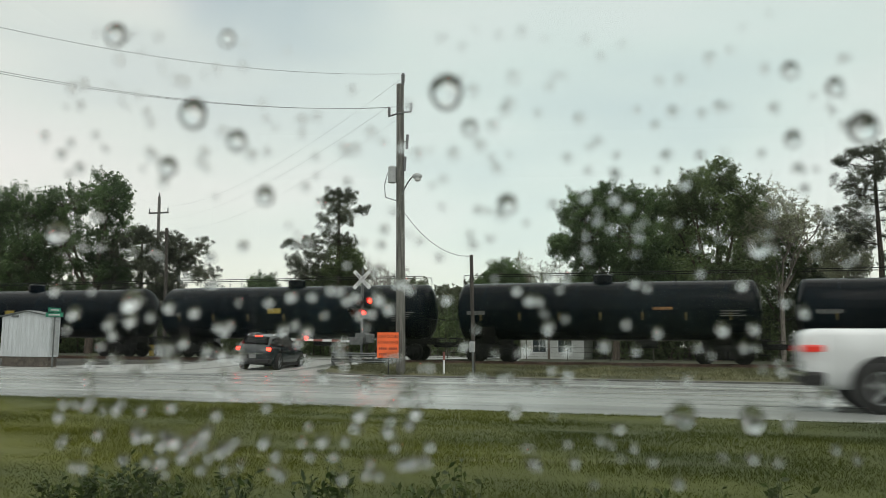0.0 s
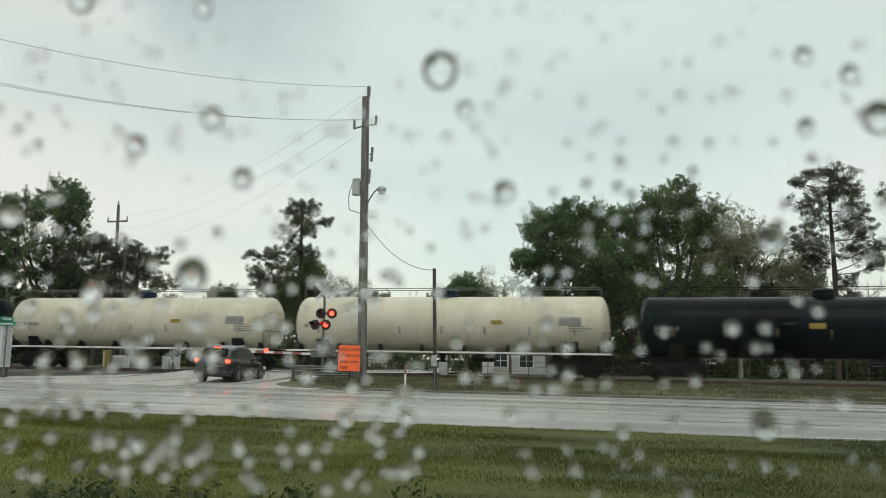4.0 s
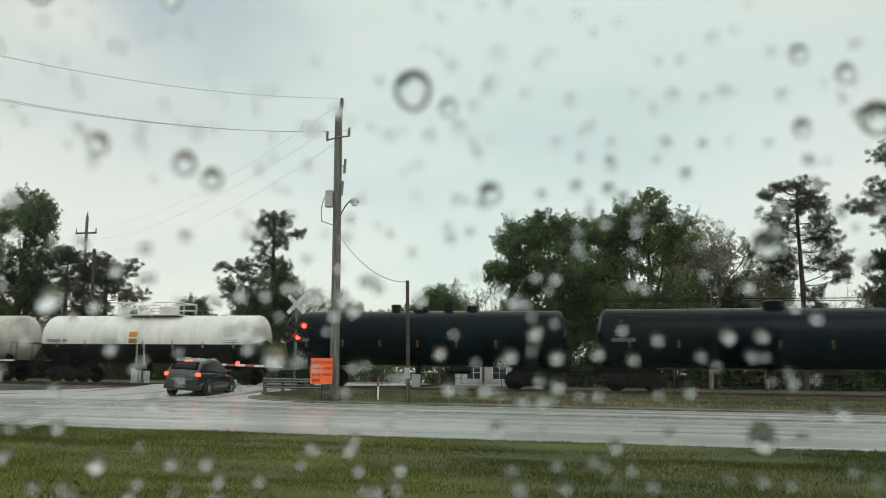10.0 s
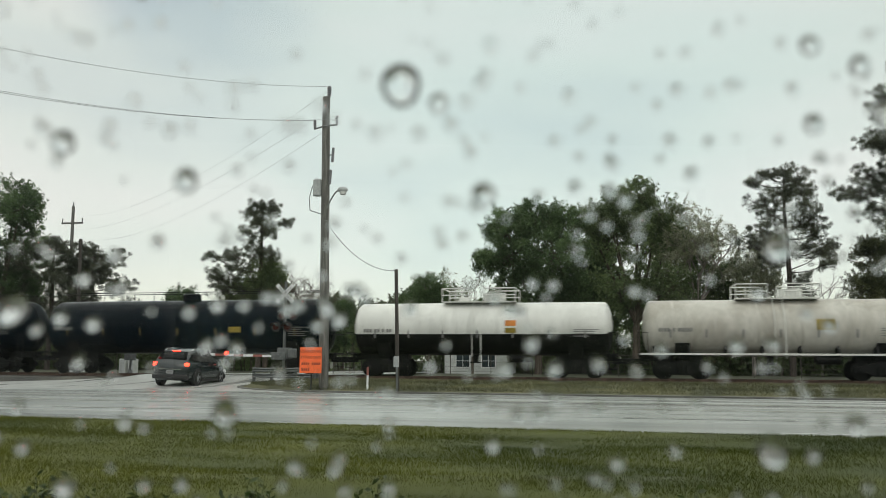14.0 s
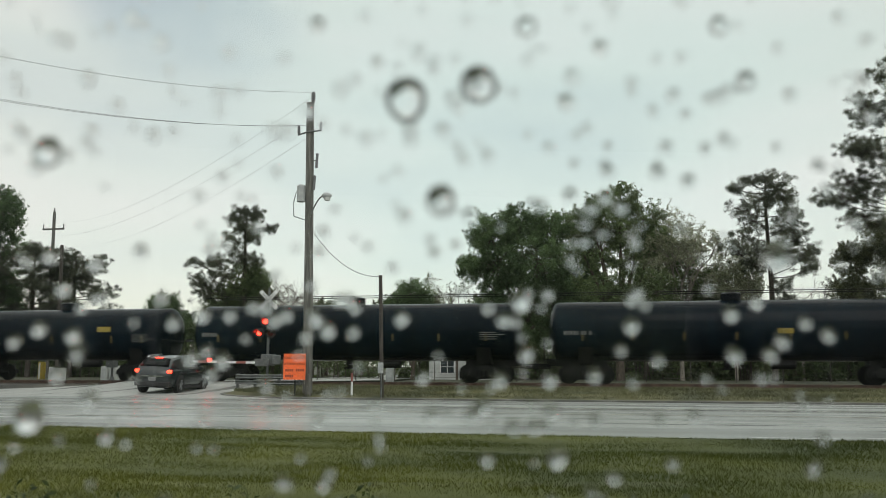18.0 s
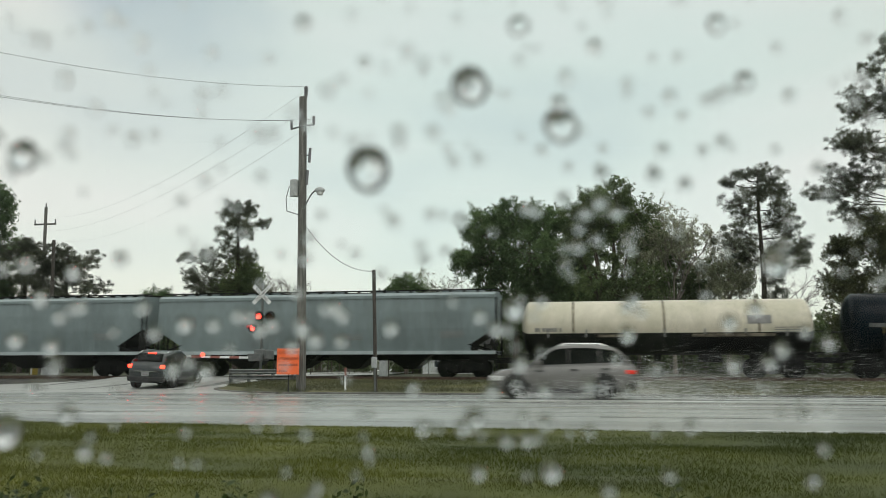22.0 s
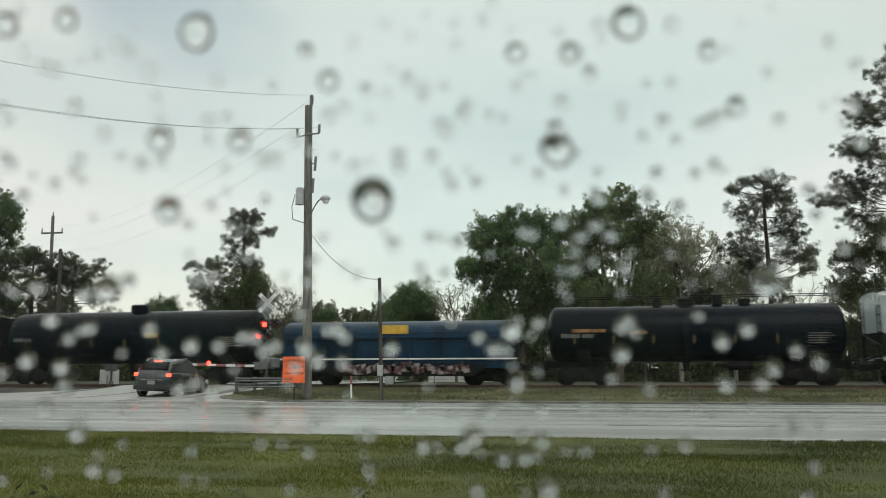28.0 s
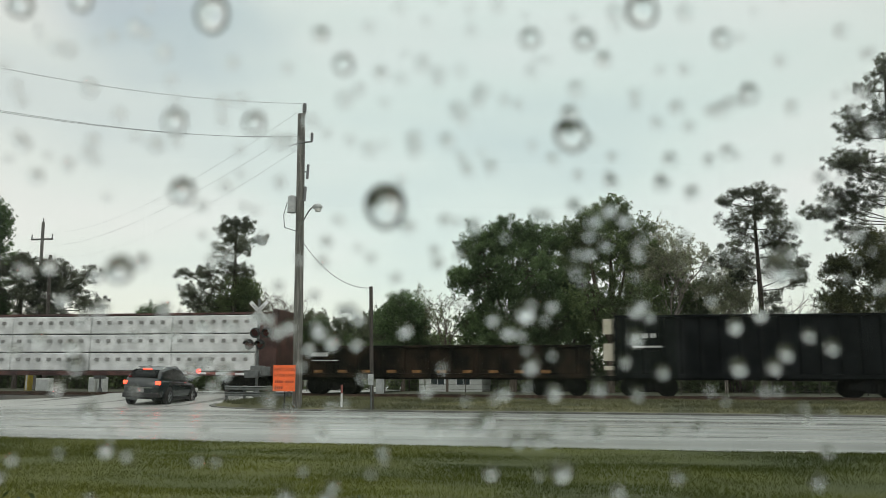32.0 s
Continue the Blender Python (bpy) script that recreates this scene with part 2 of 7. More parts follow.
M = dict(
    grass=mat("grass_ground", (0.031, 0.045, 0.006), 0.9, var=0.2, scale=0.8, stretch=(0.45, 1.0, 1), bump=0.45, bscale=14, col2=(0.061, 0.071, 0.010), cut=(0.34, 0.68), fine=0.12),
    blade=mat("grass_blade", (0.049, 0.068, 0.009), 0.7, var=0.2, scale=0.8, stretch=(0.45, 1.0, 1), col2=(0.092, 0.107, 0.014), cut=(0.34, 0.68), island=0.12, spec=0.25, leaf=0.5),
    blade_dry=mat("verge_grass_blade", (0.095, 0.102, 0.044), 0.7, var=0.3, scale=0.3, col2=(0.15, 0.148, 0.070), island=0.3, leaf=0.3),
    verge=mat("verge_soil", (0.082, 0.088, 0.042), 0.9, var=0.35, scale=0.5, bump=0.6, bscale=14, col2=(0.13, 0.125, 0.065), fine=0.25),
    road=mat("wet_road", (0.305, 0.32, 0.306), 0.26, var=0.13, scale=0.7, bump=0.04, bscale=60, stretch=(0.07, 0.9, 1), fine=0.02, rvar=0.12, cut=(0.36, 0.6)),
    street=mat("wet_street", (0.39, 0.40, 0.385), 0.30, var=0.2, scale=0.8, bump=0.12, bscale=60, stretch=(1.2, 0.15, 1), rvar=0.14),
    mud=mat("wet_muddy_soil", (0.034, 0.033, 0.028), 0.7, var=0.4, scale=0.6, bump=0.6, bscale=10, col2=(0.062, 0.059, 0.047), fine=0.25),
    # shade beyond and beneath the train is put into this darker grass colour
    far_ground=mat("damp_shaded_grass", (0.040, 0.046, 0.026), 0.9, var=0.35, scale=0.5, bump=0.5, bscale=10, col2=(0.065, 0.068, 0.042), fine=0.2),
    kerb=mat("kerb_concrete", (0.11, 0.11, 0.10), 0.5, var=0.25, scale=1.2, bump=0.2),
    ballast=mat("ballast", (0.036, 0.033, 0.030), 0.75, var=0.5, scale=7, bump=1.0, bscale=22, col2=(0.078, 0.070, 0.060), fine=0.4),
    sleeper=mat("creosoted_sleeper", (0.045, 0.034, 0.026), 0.7, var=0.3, scale=2, rand=0.3),
    rail=mat("rusted_rail", (0.10, 0.065, 0.05), 0.45, 0.5, var=0.3, scale=4),
    black=mat("black_tank_paint", (0.002, 0.006, 0.011), 0.12, var=0.4, scale=0.6, stretch=(1, 1, 0.35), col2=(0.004, 0.011, 0.017), cut=(0.5, 0.8), spec=0.08, bump=0.04, bscale=5, rand=0.3),
    under=mat("black_underframe", (0.006, 0.007, 0.007), 0.6, spec=0.2, var=0.4, scale=2, col2=(0.018, 0.018, 0.017), cut=(0.5, 0.75)),
    cream=mat("weathered_cream_tank", (0.49, 0.465, 0.36), 0.42, var=0.08, scale=0.7, stretch=(1.0, 1, 0.5), col2=(0.55, 0.515, 0.42), bump=0.03, bscale=5, rand=0.06),
    white=mat("white_tank_paint", (0.66, 0.67, 0.63), 0.36, var=0.12, scale=0.8, stretch=(1.4, 1, 0.4), col2=(0.70, 0.71, 0.67), bump=0.03, bscale=5),
    dirty=mat("dirty_white_tank", (0.42, 0.40, 0.345), 0.45, var=0.12, scale=0.7, stretch=(1.0, 1, 0.45), col2=(0.52, 0.51, 0.46), bump=0.03, bscale=5),
    grime=mat("brown_grime", (0.13, 0.11, 0.08), 0.7, var=0.4, scale=3, col2=(0.3, 0.27, 0.2)),
    hopper=mat("grey_hopper_paint", (0.178, 0.224, 0.230), 0.42, var=0.10, scale=0.7, stretch=(1.2, 1, 0.3), bump=0.03, bscale=4, rand=0.04),
    hopper_light=mat("light_grey_hopper_paint", (0.325, 0.378, 0.388), 0.42, var=0.10, scale=0.7, stretch=(1.2, 1, 0.3), bump=0.03, bscale=4),
    blue=mat("blue_hood_paint", (0.004, 0.020, 0.042), 0.35, spec=0.18, var=0.3, scale=0.9, stretch=(1, 1, 0.4), col2=(0.007, 0.030, 0.060), bump=0.03, bscale=5),
    gondola=mat("black_gondola_paint", (0.003, 0.005, 0.006), 0.6, spec=0.08, var=0.4, scale=1.2, col2=(0.008, 0.010, 0.011), bump=0.1, bscale=8),
    rusty=mat("rusty_gondola_paint", (0.008, 0.007, 0.006), 0.6, spec=0.1, var=0.5, scale=1.0, col2=(0.024, 0.016, 0.011), bump=0.1, bscale=8),
    maroon=mat("maroon_bulkhead_paint", (0.055, 0.022, 0.020), 0.5, var=0.4, scale=1.2, col2=(0.09, 0.04, 0.033)),
    wrap=mat("white_lumber_wrap", (0.56, 0.58, 0.58), 0.4, var=0.12, scale=1.6, bump=0.5, bscale=3.5, col2=(0.66, 0.68, 0.68)),
    yellow=mat("yellow_marking", (0.24, 0.18, 0.025), 0.5, var=0.15, scale=4),
    worn_yellow=mat("worn_yellow_strip", (0.10, 0.078, 0.024), 0.5, var=0.4, scale=5),
    lining=mat("grey_car_lining", (0.30, 0.30, 0.29), 0.8, var=0.2, scale=6),
    emblem=mat("amber_emblem_paint", (0.58, 0.36, 0.05), 0.5, var=0.1, scale=4),
    worn_orange=mat("worn_orange_strip", (0.20, 0.10, 0.03), 0.5, var=0.4, scale=5),
    orange_mark=mat("orange_marking", (0.55, 0.19, 0.03), 0.5, var=0.15, scale=4),
    pale=mat("pale_lettering", (0.55, 0.56, 0.55), 0.5, var=0.15, scale=4),
    dim_letter=mat("dull_white_lettering", (0.13, 0.135, 0.13), 0.5, var=0.3, scale=4),
    grey_letter=mat("grey_lettering", (0.20, 0.20, 0.195), 0.5, var=0.15, scale=4),
    graffiti=mat("graffiti_paint", (0.20, 0.085, 0.085), 0.5, var=0.6, scale=2.4, col2=(0.26, 0.22, 0.21), cut=(0.46, 0.54)),
    steel=mat("galvanised_steel", (0.15, 0.16, 0.16), 0.4, 0.6, var=0.15, scale=4),
    wood=mat("weathered_pole_wood", (0.115, 0.114, 0.104), 0.8, var=0.25, scale=2.2, stretch=(6, 6, 0.5), bump=0.4, bscale=20, col2=(0.175, 0.172, 0.156)),
    dark_wood=mat("dark_pole_wood", (0.05, 0.043, 0.038), 0.8, var=0.3, scale=3, stretch=(5, 5, 0.5)),
    wire=mat("wire", (0.16, 0.17, 0.17), 0.6, var=0),
    porcelain=mat("grey_insulator", (0.15, 0.155, 0.16), 0.3, var=0.1, scale=8),
    transformer=mat("transformer_grey", (0.36, 0.38, 0.38), 0.4, var=0.1, scale=4),
    orange=mat("orange_sign_face", (0.92, 0.16, 0.045), 0.45, var=0.05, scale=3),
    signblack=mat("faded_sign_lettering", (0.26, 0.045, 0.025), 0.6, var=0),
    signwhite=mat("white_sign_face", (0.72, 0.74, 0.74), 0.4, var=0.06, scale=5),
    green=mat("green_sign_face", (0.02, 0.20, 0.12), 0.4, var=0.08, scale=5),
    lampblack=mat("signal_black", (0.012, 0.012, 0.013), 0.45, var=0.2, scale=6),
    red_on=mat("lit_red_lens", (0.5, 0.02, 0.01), 0.3, var=0, glow=((1.0, 0.022, 0.012), 13.0)),
    amber_on=mat("lit_headlamp", (0.8, 0.6, 0.3), 0.3, var=0, glow=((1.0, 0.60, 0.22), 1.6)),
    head_on=mat("lit_white_headlamp", (0.8, 0.8, 0.75), 0.3, var=0, glow=((1.0, 0.95, 0.85), 1.3)),
    tail=mat("red_tail_lens", (0.30, 0.018, 0.015), 0.25, var=0, glow=((1.0, 0.06, 0.03), 0.35)),
    brake_on=mat("lit_brake_lens", (0.5, 0.03, 0.015), 0.25, var=0, glow=((1.0, 0.035, 0.016), 8.0)),
    red_off=mat("dark_red_lens", (0.05, 0.006, 0.006), 0.25, var=0),
    red_stripe=mat("red_stripe", (0.28, 0.10, 0.085), 0.5, var=0.1, scale=5),
    shed=mat("shed_grey_white", (0.50, 0.53, 0.545), 0.5, var=0.08, scale=1.5, stretch=(3, 3, 0.4)),
    brick=mat("brown_base", (0.10, 0.085, 0.07), 0.8, var=0.3, scale=4),
    house=mat("white_siding", (0.44, 0.46, 0.44), 0.6, var=0.08, scale=1.5),
    roof=mat("dark_shingle", (0.09, 0.09, 0.09), 0.8, var=0.3, scale=5, bump=0.3),
    pane=mat("dark_window_pane", (0.03, 0.04, 0.045), 0.12, var=0.2, scale=2),
    bark=mat("bark", (0.085, 0.068, 0.054), 0.9, var=0.35, scale=3, stretch=(4, 4, 1), bump=0.6, bscale=12),
    pale_bark=mat("pale_twig_bark", (0.20, 0.18, 0.155), 0.9, var=0.3, scale=3, stretch=(4, 4, 1)),
    pine_bark=mat("pine_bark", (0.055, 0.045, 0.038), 0.9, var=0.35, scale=3, stretch=(4, 4, 1), bump=0.6, bscale=12),
    # crown leaf colours are raised to carry the rain haze over the grove
    leaf_oak=mat("oak_leaf", (0.088, 0.146, 0.062), 0.55, var=0.35, scale=0.35, col2=(0.135, 0.205, 0.086), island=0.45, leaf=0.55),
    leaf_fresh=mat("fresh_leaf", (0.120, 0.168, 0.070), 0.55, var=0.3, scale=0.35, col2=(0.17, 0.23, 0.095), island=0.45, leaf=0.55),
    leaf_pale=mat("pale_spring_leaf", (0.27, 0.30, 0.18), 0.6, var=0.3, scale=0.4, col2=(0.40, 0.42, 0.28), island=0.4, leaf=0.4),
    leaf_pine=mat("pine_needle", (0.080, 0.096, 0.066), 0.6, var=0.35, scale=0.4, col2=(0.115, 0.13, 0.085), island=0.45, leaf=0.55),
    leaf_bush=mat("bush_leaf", (0.110, 0.158, 0.066), 0.6, var=0.35, scale=0.3, col2=(0.145, 0.19, 0.08), island=0.45, leaf=0.55),
    leaf_far=mat("distant_leaf", (0.105, 0.130, 0.072), 0.6, var=0.25, scale=0.3, col2=(0.15, 0.17, 0.10), island=0.4, leaf=0.4),
    leaf_olive=mat("olive_leaf", (0.097, 0.116, 0.050), 0.6, var=0.35, scale=0.3, col2=(0.13, 0.14, 0.06), island=0.45, leaf=0.55),
    weed=mat("weed_leaf", (0.045, 0.075, 0.020), 0.5, var=0.3, scale=3, col2=(0.075, 0.105, 0.03), island=0.35, leaf=0.4),
    stem=mat("weed_stem", (0.07, 0.09, 0.03), 0.6, var=0.2, scale=5),
    tyre=mat("tyre_rubber", (0.014, 0.014, 0.014), 0.7, var=0.2, scale=6),
    rim=mat("alloy_rim", (0.42, 0.43, 0.44), 0.3, 0.8, var=0.08, scale=6),
    rim_dark=mat("black_alloy_rim", (0.02, 0.02, 0.021), 0.35, 0.3, var=0.1, scale=6),
    glass=mat("tinted_car_glass", (0.010, 0.013, 0.015), 0.06, var=0, spec=0.35),
    # grey base colour carries the sky's reflection in the wet windscreens
    screen=mat("rain_wet_windscreen", (0.26, 0.29, 0.29), 0.2, var=0.25, scale=5, spec=0.7),
    trim=mat("black_plastic_trim", (0.016, 0.016, 0.017), 0.55, var=0.15, scale=6),
    chrome=mat("chrome", (0.7, 0.7, 0.7), 0.15, 1.0, var=0.03, scale=6),
    plate=mat("plate_white", (0.22, 0.23, 0.23), 0.5, var=0.05, scale=9),
    water=mat("rain_drop_water", (1, 1, 1), 0.0, var=0, trans=1.0, ior=1.333),
    window=mat("car_window_glass", (1, 1, 1), 0.0, var=0, trans=1.0, ior=1.45, spec=0.3),
)


# the lawn's colour is multiplied up and slightly yellower towards the side street
for key in ("grass", "blade"):
    nt = M[key].node_tree
    mul = next(n for n in nt.nodes if n.bl_idname == "ShaderNodeMix")
    co = nt.nodes.new("ShaderNodeTexCoord")
    sx = nt.nodes.new("ShaderNodeSeparateXYZ")
    wob = nt.nodes.new("ShaderNodeTexNoise")
    wob.inputs["Scale"].default_value, wob.inputs["Detail"].default_value = 0.45, 3
    ad = nt.nodes.new("ShaderNodeMath")
    ad.operation = "MULTIPLY_ADD"
    ad.inputs[1].default_value = 5.0
    lighter = nt.nodes.new("ShaderNodeMapRange")
    lighter.interpolation_type = "SMOOTHSTEP"
    lighter.inputs["From Min"].default_value, lighter.inputs["From Max"].default_value = 3.0, -5.0
    tint = nt.nodes.new("ShaderNodeMix")
    tint.data_type, tint.blend_type = "RGBA", "MULTIPLY"
    tint.inputs[7].default_value = (1.55, 1.40, 1.4, 1)
    goes = [(k.to_socket) for k in mul.outputs[2].links]
    nt.links.new(co.outputs["Object"], sx.inputs[0])
    nt.links.new(co.outputs["Object"], wob.inputs["Vector"])
    nt.links.new(wob.outputs["Fac"], ad.inputs[0])
    nt.links.new(sx.outputs["X"], ad.inputs[2])
    nt.links.new(ad.outputs[0], lighter.inputs["Value"])
    nt.links.new(lighter.outputs[0], tint.inputs[0])
    nt.links.new(mul.outputs[2], tint.inputs[6])
    for socket in goes:
        nt.links.new(tint.outputs[2], socket)

# the pane carries a thin uneven film of mist
nt = M["window"].node_tree
mist_n = nt.nodes.new("ShaderNodeTexNoise")
mist_n.inputs["Scale"].default_value, mist_n.inputs["Detail"].default_value = 14.0, 3.0
mist_co = nt.nodes.new("ShaderNodeTexCoord")
mist_r = nt.nodes.new("ShaderNodeMapRange")
mist_r.inputs["From Min"].default_value, mist_r.inputs["From Max"].default_value = 0.38, 0.72
mist_r.inputs["To Min"].default_value, mist_r.inputs["To Max"].default_value = 0.001, 0.008
mist_t = nt.nodes.new("ShaderNodeBsdfTranslucent")
mist_t.inputs["Color"].default_value = (0.82, 0.93, 0.86, 1)
mist_m = nt.nodes.new("ShaderNodeMixShader")
nt.links.new(mist_co.outputs["Object"], mist_n.inputs["Vector"])
nt.links.new(mist_n.outputs["Fac"], mist_r.inputs["Value"])
nt.links.new(mist_r.outputs[0], mist_m.inputs[0])
nt.links.new(nt.nodes["Principled BSDF"].outputs[0], mist_m.inputs[1])
nt.links.new(mist_t.outputs[0], mist_m.inputs[2])
nt.links.new(mist_m.outputs[0], nt.nodes["Material Output"].inputs["Surface"])


def paint(name, col, rough=0.22):
    m = mat(name, col, rough, 0.0, var=0.06, scale=1.5, fine=0.03)
    dark = max(col) < 0.02
    m.node_tree.nodes["Principled BSDF"].inputs["Specular IOR Level"].default_value = 0.1 if dark else 0.5
    m.node_tree.nodes["Principled BSDF"].inputs["Coat Weight"].default_value = 0.15 if dark else 0.35
    m.node_tree.nodes["Principled BSDF"].inputs["Coat Roughness"].default_value = 0.08
    return m


# ---- mesh tools ----
def part(name, bm, material, parent=None, label="", smooth=False, m=None):
    me = bpy.data.meshes.new(name)
    bm.to_mesh(me)
    bm.free()
    me.materials.append(material)
    if smooth:
        for p in me.polygons:
            p.use_smooth = True
    ob = new(name, me)
    if parent is not None:
        ob.parent = parent
    if m is not None:
        ob.matrix_basis = m
    if label:
        ob["label"] = label
    return ob


def same(ob, parent, m):
    """Another object on the same mesh."""
    o = new(ob.name.split(".")[0], ob.data)
    o.parent = parent
    o.matrix_basis = m
    return o


def raw(name, verts, faces, material, parent=None, label="", smooth=False):
    me = bpy.data.meshes.new(name)
    me.from_pydata(verts, [], faces)
    me.materials.append(material)
    if smooth:
        me.polygons.foreach_set("use_smooth", [True] * len(me.polygons))
    ob = new(name, me)
    if parent is not None:
        ob.parent = parent
    if label:
        ob["label"] = label
    return ob


def box(bm, x0, x1, y0, y1, z0, z1, bevel=0.0, m=None):
    r = bmesh.ops.create_cube(bm, size=1)
    vs = r["verts"]
    for v in vs:
        v.co = Vector(((x0 + x1) / 2 + v.co.x * (x1 - x0), (y0 + y1) / 2 + v.co.y * (y1 - y0), (z0 + z1) / 2 + v.co.z * (z1 - z0)))
    if m is not None:
        bmesh.ops.transform(bm, matrix=m, verts=vs)
    if bevel:
        es = list({e for v in vs for e in v.link_edges})
        bmesh.ops.bevel(bm, geom=es, offset=bevel, segments=2, profile=0.5, affect="EDGES")
    return bm


def rod(bm, a, b, r0, r1=None, seg=8):
    a, b = Vector(a), Vector(b)
    d = b - a
    q = d.to_track_quat("Z", "Y").to_matrix().to_4x4()
    bmesh.ops.create_cone(bm, cap_ends=True, segments=seg, radius1=r0, radius2=r0 if r1 is None else r1, depth=d.length,
                          matrix=Matrix.Translation((a + b) / 2) @ q)
    return bm


def prism(bm, pts, axis, a, b):
    """Extrude a closed outline (pairs) along an axis from a to b."""
    def at(p, s):
        return {"x": (s, p[0], p[1]), "y": (p[0], s, p[1]), "z": (p[0], p[1], s)}[axis]
    v0 = [bm.verts.new(at(p, a)) for p in pts]
    v1 = [bm.verts.new(at(p, b)) for p in pts]
    n = len(pts)
    fs = [bm.faces.new(v0), bm.faces.new(v1)]
    fs += [bm.faces.new((v0[i], v0[(i + 1) % n], v1[(i + 1) % n], v1[i])) for i in range(n)]
    bmesh.ops.recalc_face_normals(bm, faces=fs)
    return bm


def lathe(bm, prof, seg=32, a0=0.0, a1=360.0, close=True):
    """Revolve (x, radius) pairs about the x axis; angles from +y towards +z."""
    full = abs(a1 - a0) >= 359.9
    n = seg if full else seg + 1
    rings = []
    for x, r in prof:
        rings.append([bm.verts.new((x, r * math.cos(radians(a0 + (a1 - a0) * k / seg)), r * math.sin(radians(a0 + (a1 - a0) * k / seg)))) for k in range(n)])
    for p, q in zip(rings, rings[1:]):
        for k in range(n if full else n - 1):
            j = (k + 1) % n
            bm.faces.new((p[k], p[j], q[j], q[k]))
    if close:
        for rg in (rings[0], rings[-1]):
            if len(rg) > 2:
                try:
                    bm.faces.new(rg)
                except ValueError:
                    pass
    bmesh.ops.recalc_face_normals(bm, faces=bm.faces)
    return bm


B = bmesh.new

# ---- ground, roads, track ----
NEAR, FAR = 12.35, 30.1          # edges of the five-lane road
TRACK, RAIL = 43.0, 0.68         # centre line of the track and height of its rail tops


def road_z(y):
    return 0.67 - 0.013 * y


def street_half(y):
    """Left and right edge of the side street."""
    f = max(0.0, min(1.0, (y - FAR) / 4.5))
    k = (1 - f) ** 2.2
    f2 = max(0.0, min(1.0, (y - FAR) / 10.0))
    return -25.5 - 14.0 * (1 - f2) ** 1.6, -16.4 + 4.5 * k


def street_z(y):
    if y < 41.0:
        f = max(0, (y - FAR) / (41.0 - FAR))
        return road_z(FAR) + (RAIL - 0.02 - road_z(FAR)) * f ** 2.3
    return RAIL - 0.02 if y < 45.2 else RAIL - 0.02 - min(0.2, (y - 45.2) * 0.012)


def ground_z(x, y):
    n = noise.noise(Vector((x * 0.22, y * 0.3, 3.1))) * 0.05 + noise.noise(Vector((x * 0.9, y * 0.9, 7.7))) * 0.015
    if y < NEAR:
        d = NEAR - y
        base = road_z(NEAR) + 0.015 - 0.40 * min(1.0, d / 7.5) ** 1.1
        n += noise.noise(Vector((x * 0.35, y * 1.5, 5.0))) * 0.035
        return base + n * min(1, d / 1.2)
    if y < FAR + 0.1:
        return road_z(y) - 0.12
    if y < TRACK - 4.2:
        z = 0.43 + 0.02 * (y - FAR) + n * 0.8
        z = min(z, road_z(y) + 0.10 + (y - FAR) * 0.10)
    elif y < TRACK + 6:
        z = 0.40
    else:
        z = 0.42 + n + min(1.0, max(0, (y - 90) / 200)) * 0.4
    l, r = street_half(y)
    if FAR <= y < 140 and l - 0.6 < x < r + 0.6:
        z = min(z, street_z(y) - 0.12)
    return z


def spread(fine0, fine1, step, far, grow=1.22):
    out = [fine0 + i * step for i in range(int(round((fine1 - fine0) / step)) + 1)]
    d = step
    while out[-1] < far:
        d *= grow
        out.append(out[-1] + d)
    d = step
    low = [out[0]]
    while low[-1] > -far:
        d *= grow
        low.append(low[-1] - d)
    return low[:0:-1] + out


gx, gy = spread(-62, 30, 0.8, 2600), spread(2, 60, 0.6, 3800)
gv = [(x, y, ground_z(x, y)) for y in gy for x in gx]
nx = len(gx)
gf = [(j * nx + i, j * nx + i + 1, (j + 1) * nx + i + 1, (j + 1) * nx + i) for j in range(len(gy) - 1) for i in range(nx - 1)]
ground = tagged(raw("ground", gv, gf, M["grass"], smooth=True), "rough grass and soil ground on both sides of the road", "ground", kind="structure")
ground.data.materials.append(M["verge"])
ground.data.materials.append(M["far_ground"])
ground.data.materials.append(M["mud"])
for p in ground.data.polygons:
    if p.center.y > FAR:
        p.material_index = 2 if p.center.y > TRACK + 3.4 else 3 if p.center.x < -24 or p.center.y > 37.6 else 1


# unseen tree-shaped backdrop, added behind the camera to darken reflections
bv, bf = [], []
for i in range(121):
    x = -300 + 5 * i
    top = 9.0 + 2.2 * noise.noise(Vector((x * 0.05, 0, 1))) + 1.2 * noise.noise(Vector((x * 0.21, 0, 4)))
    yb = -30 - 0.0015 * x * x * 0.2
    bv += [(x, yb, -0.5), (x, yb, top), (x, yb - 4, top * 0.8), (x, yb - 4, -0.5)]
for i in range(120):
    k = i * 4
    bf += [(k, k + 4, k + 5, k + 1), (k + 1, k + 5, k + 6, k + 2), (k + 2, k + 6, k + 7, k + 3)]
tagged(raw("backdrop", bv, bf, M["leaf_far"]), "unseen tree-shaped backdrop added behind the camera to darken reflections", "backdrop", kind="structure")


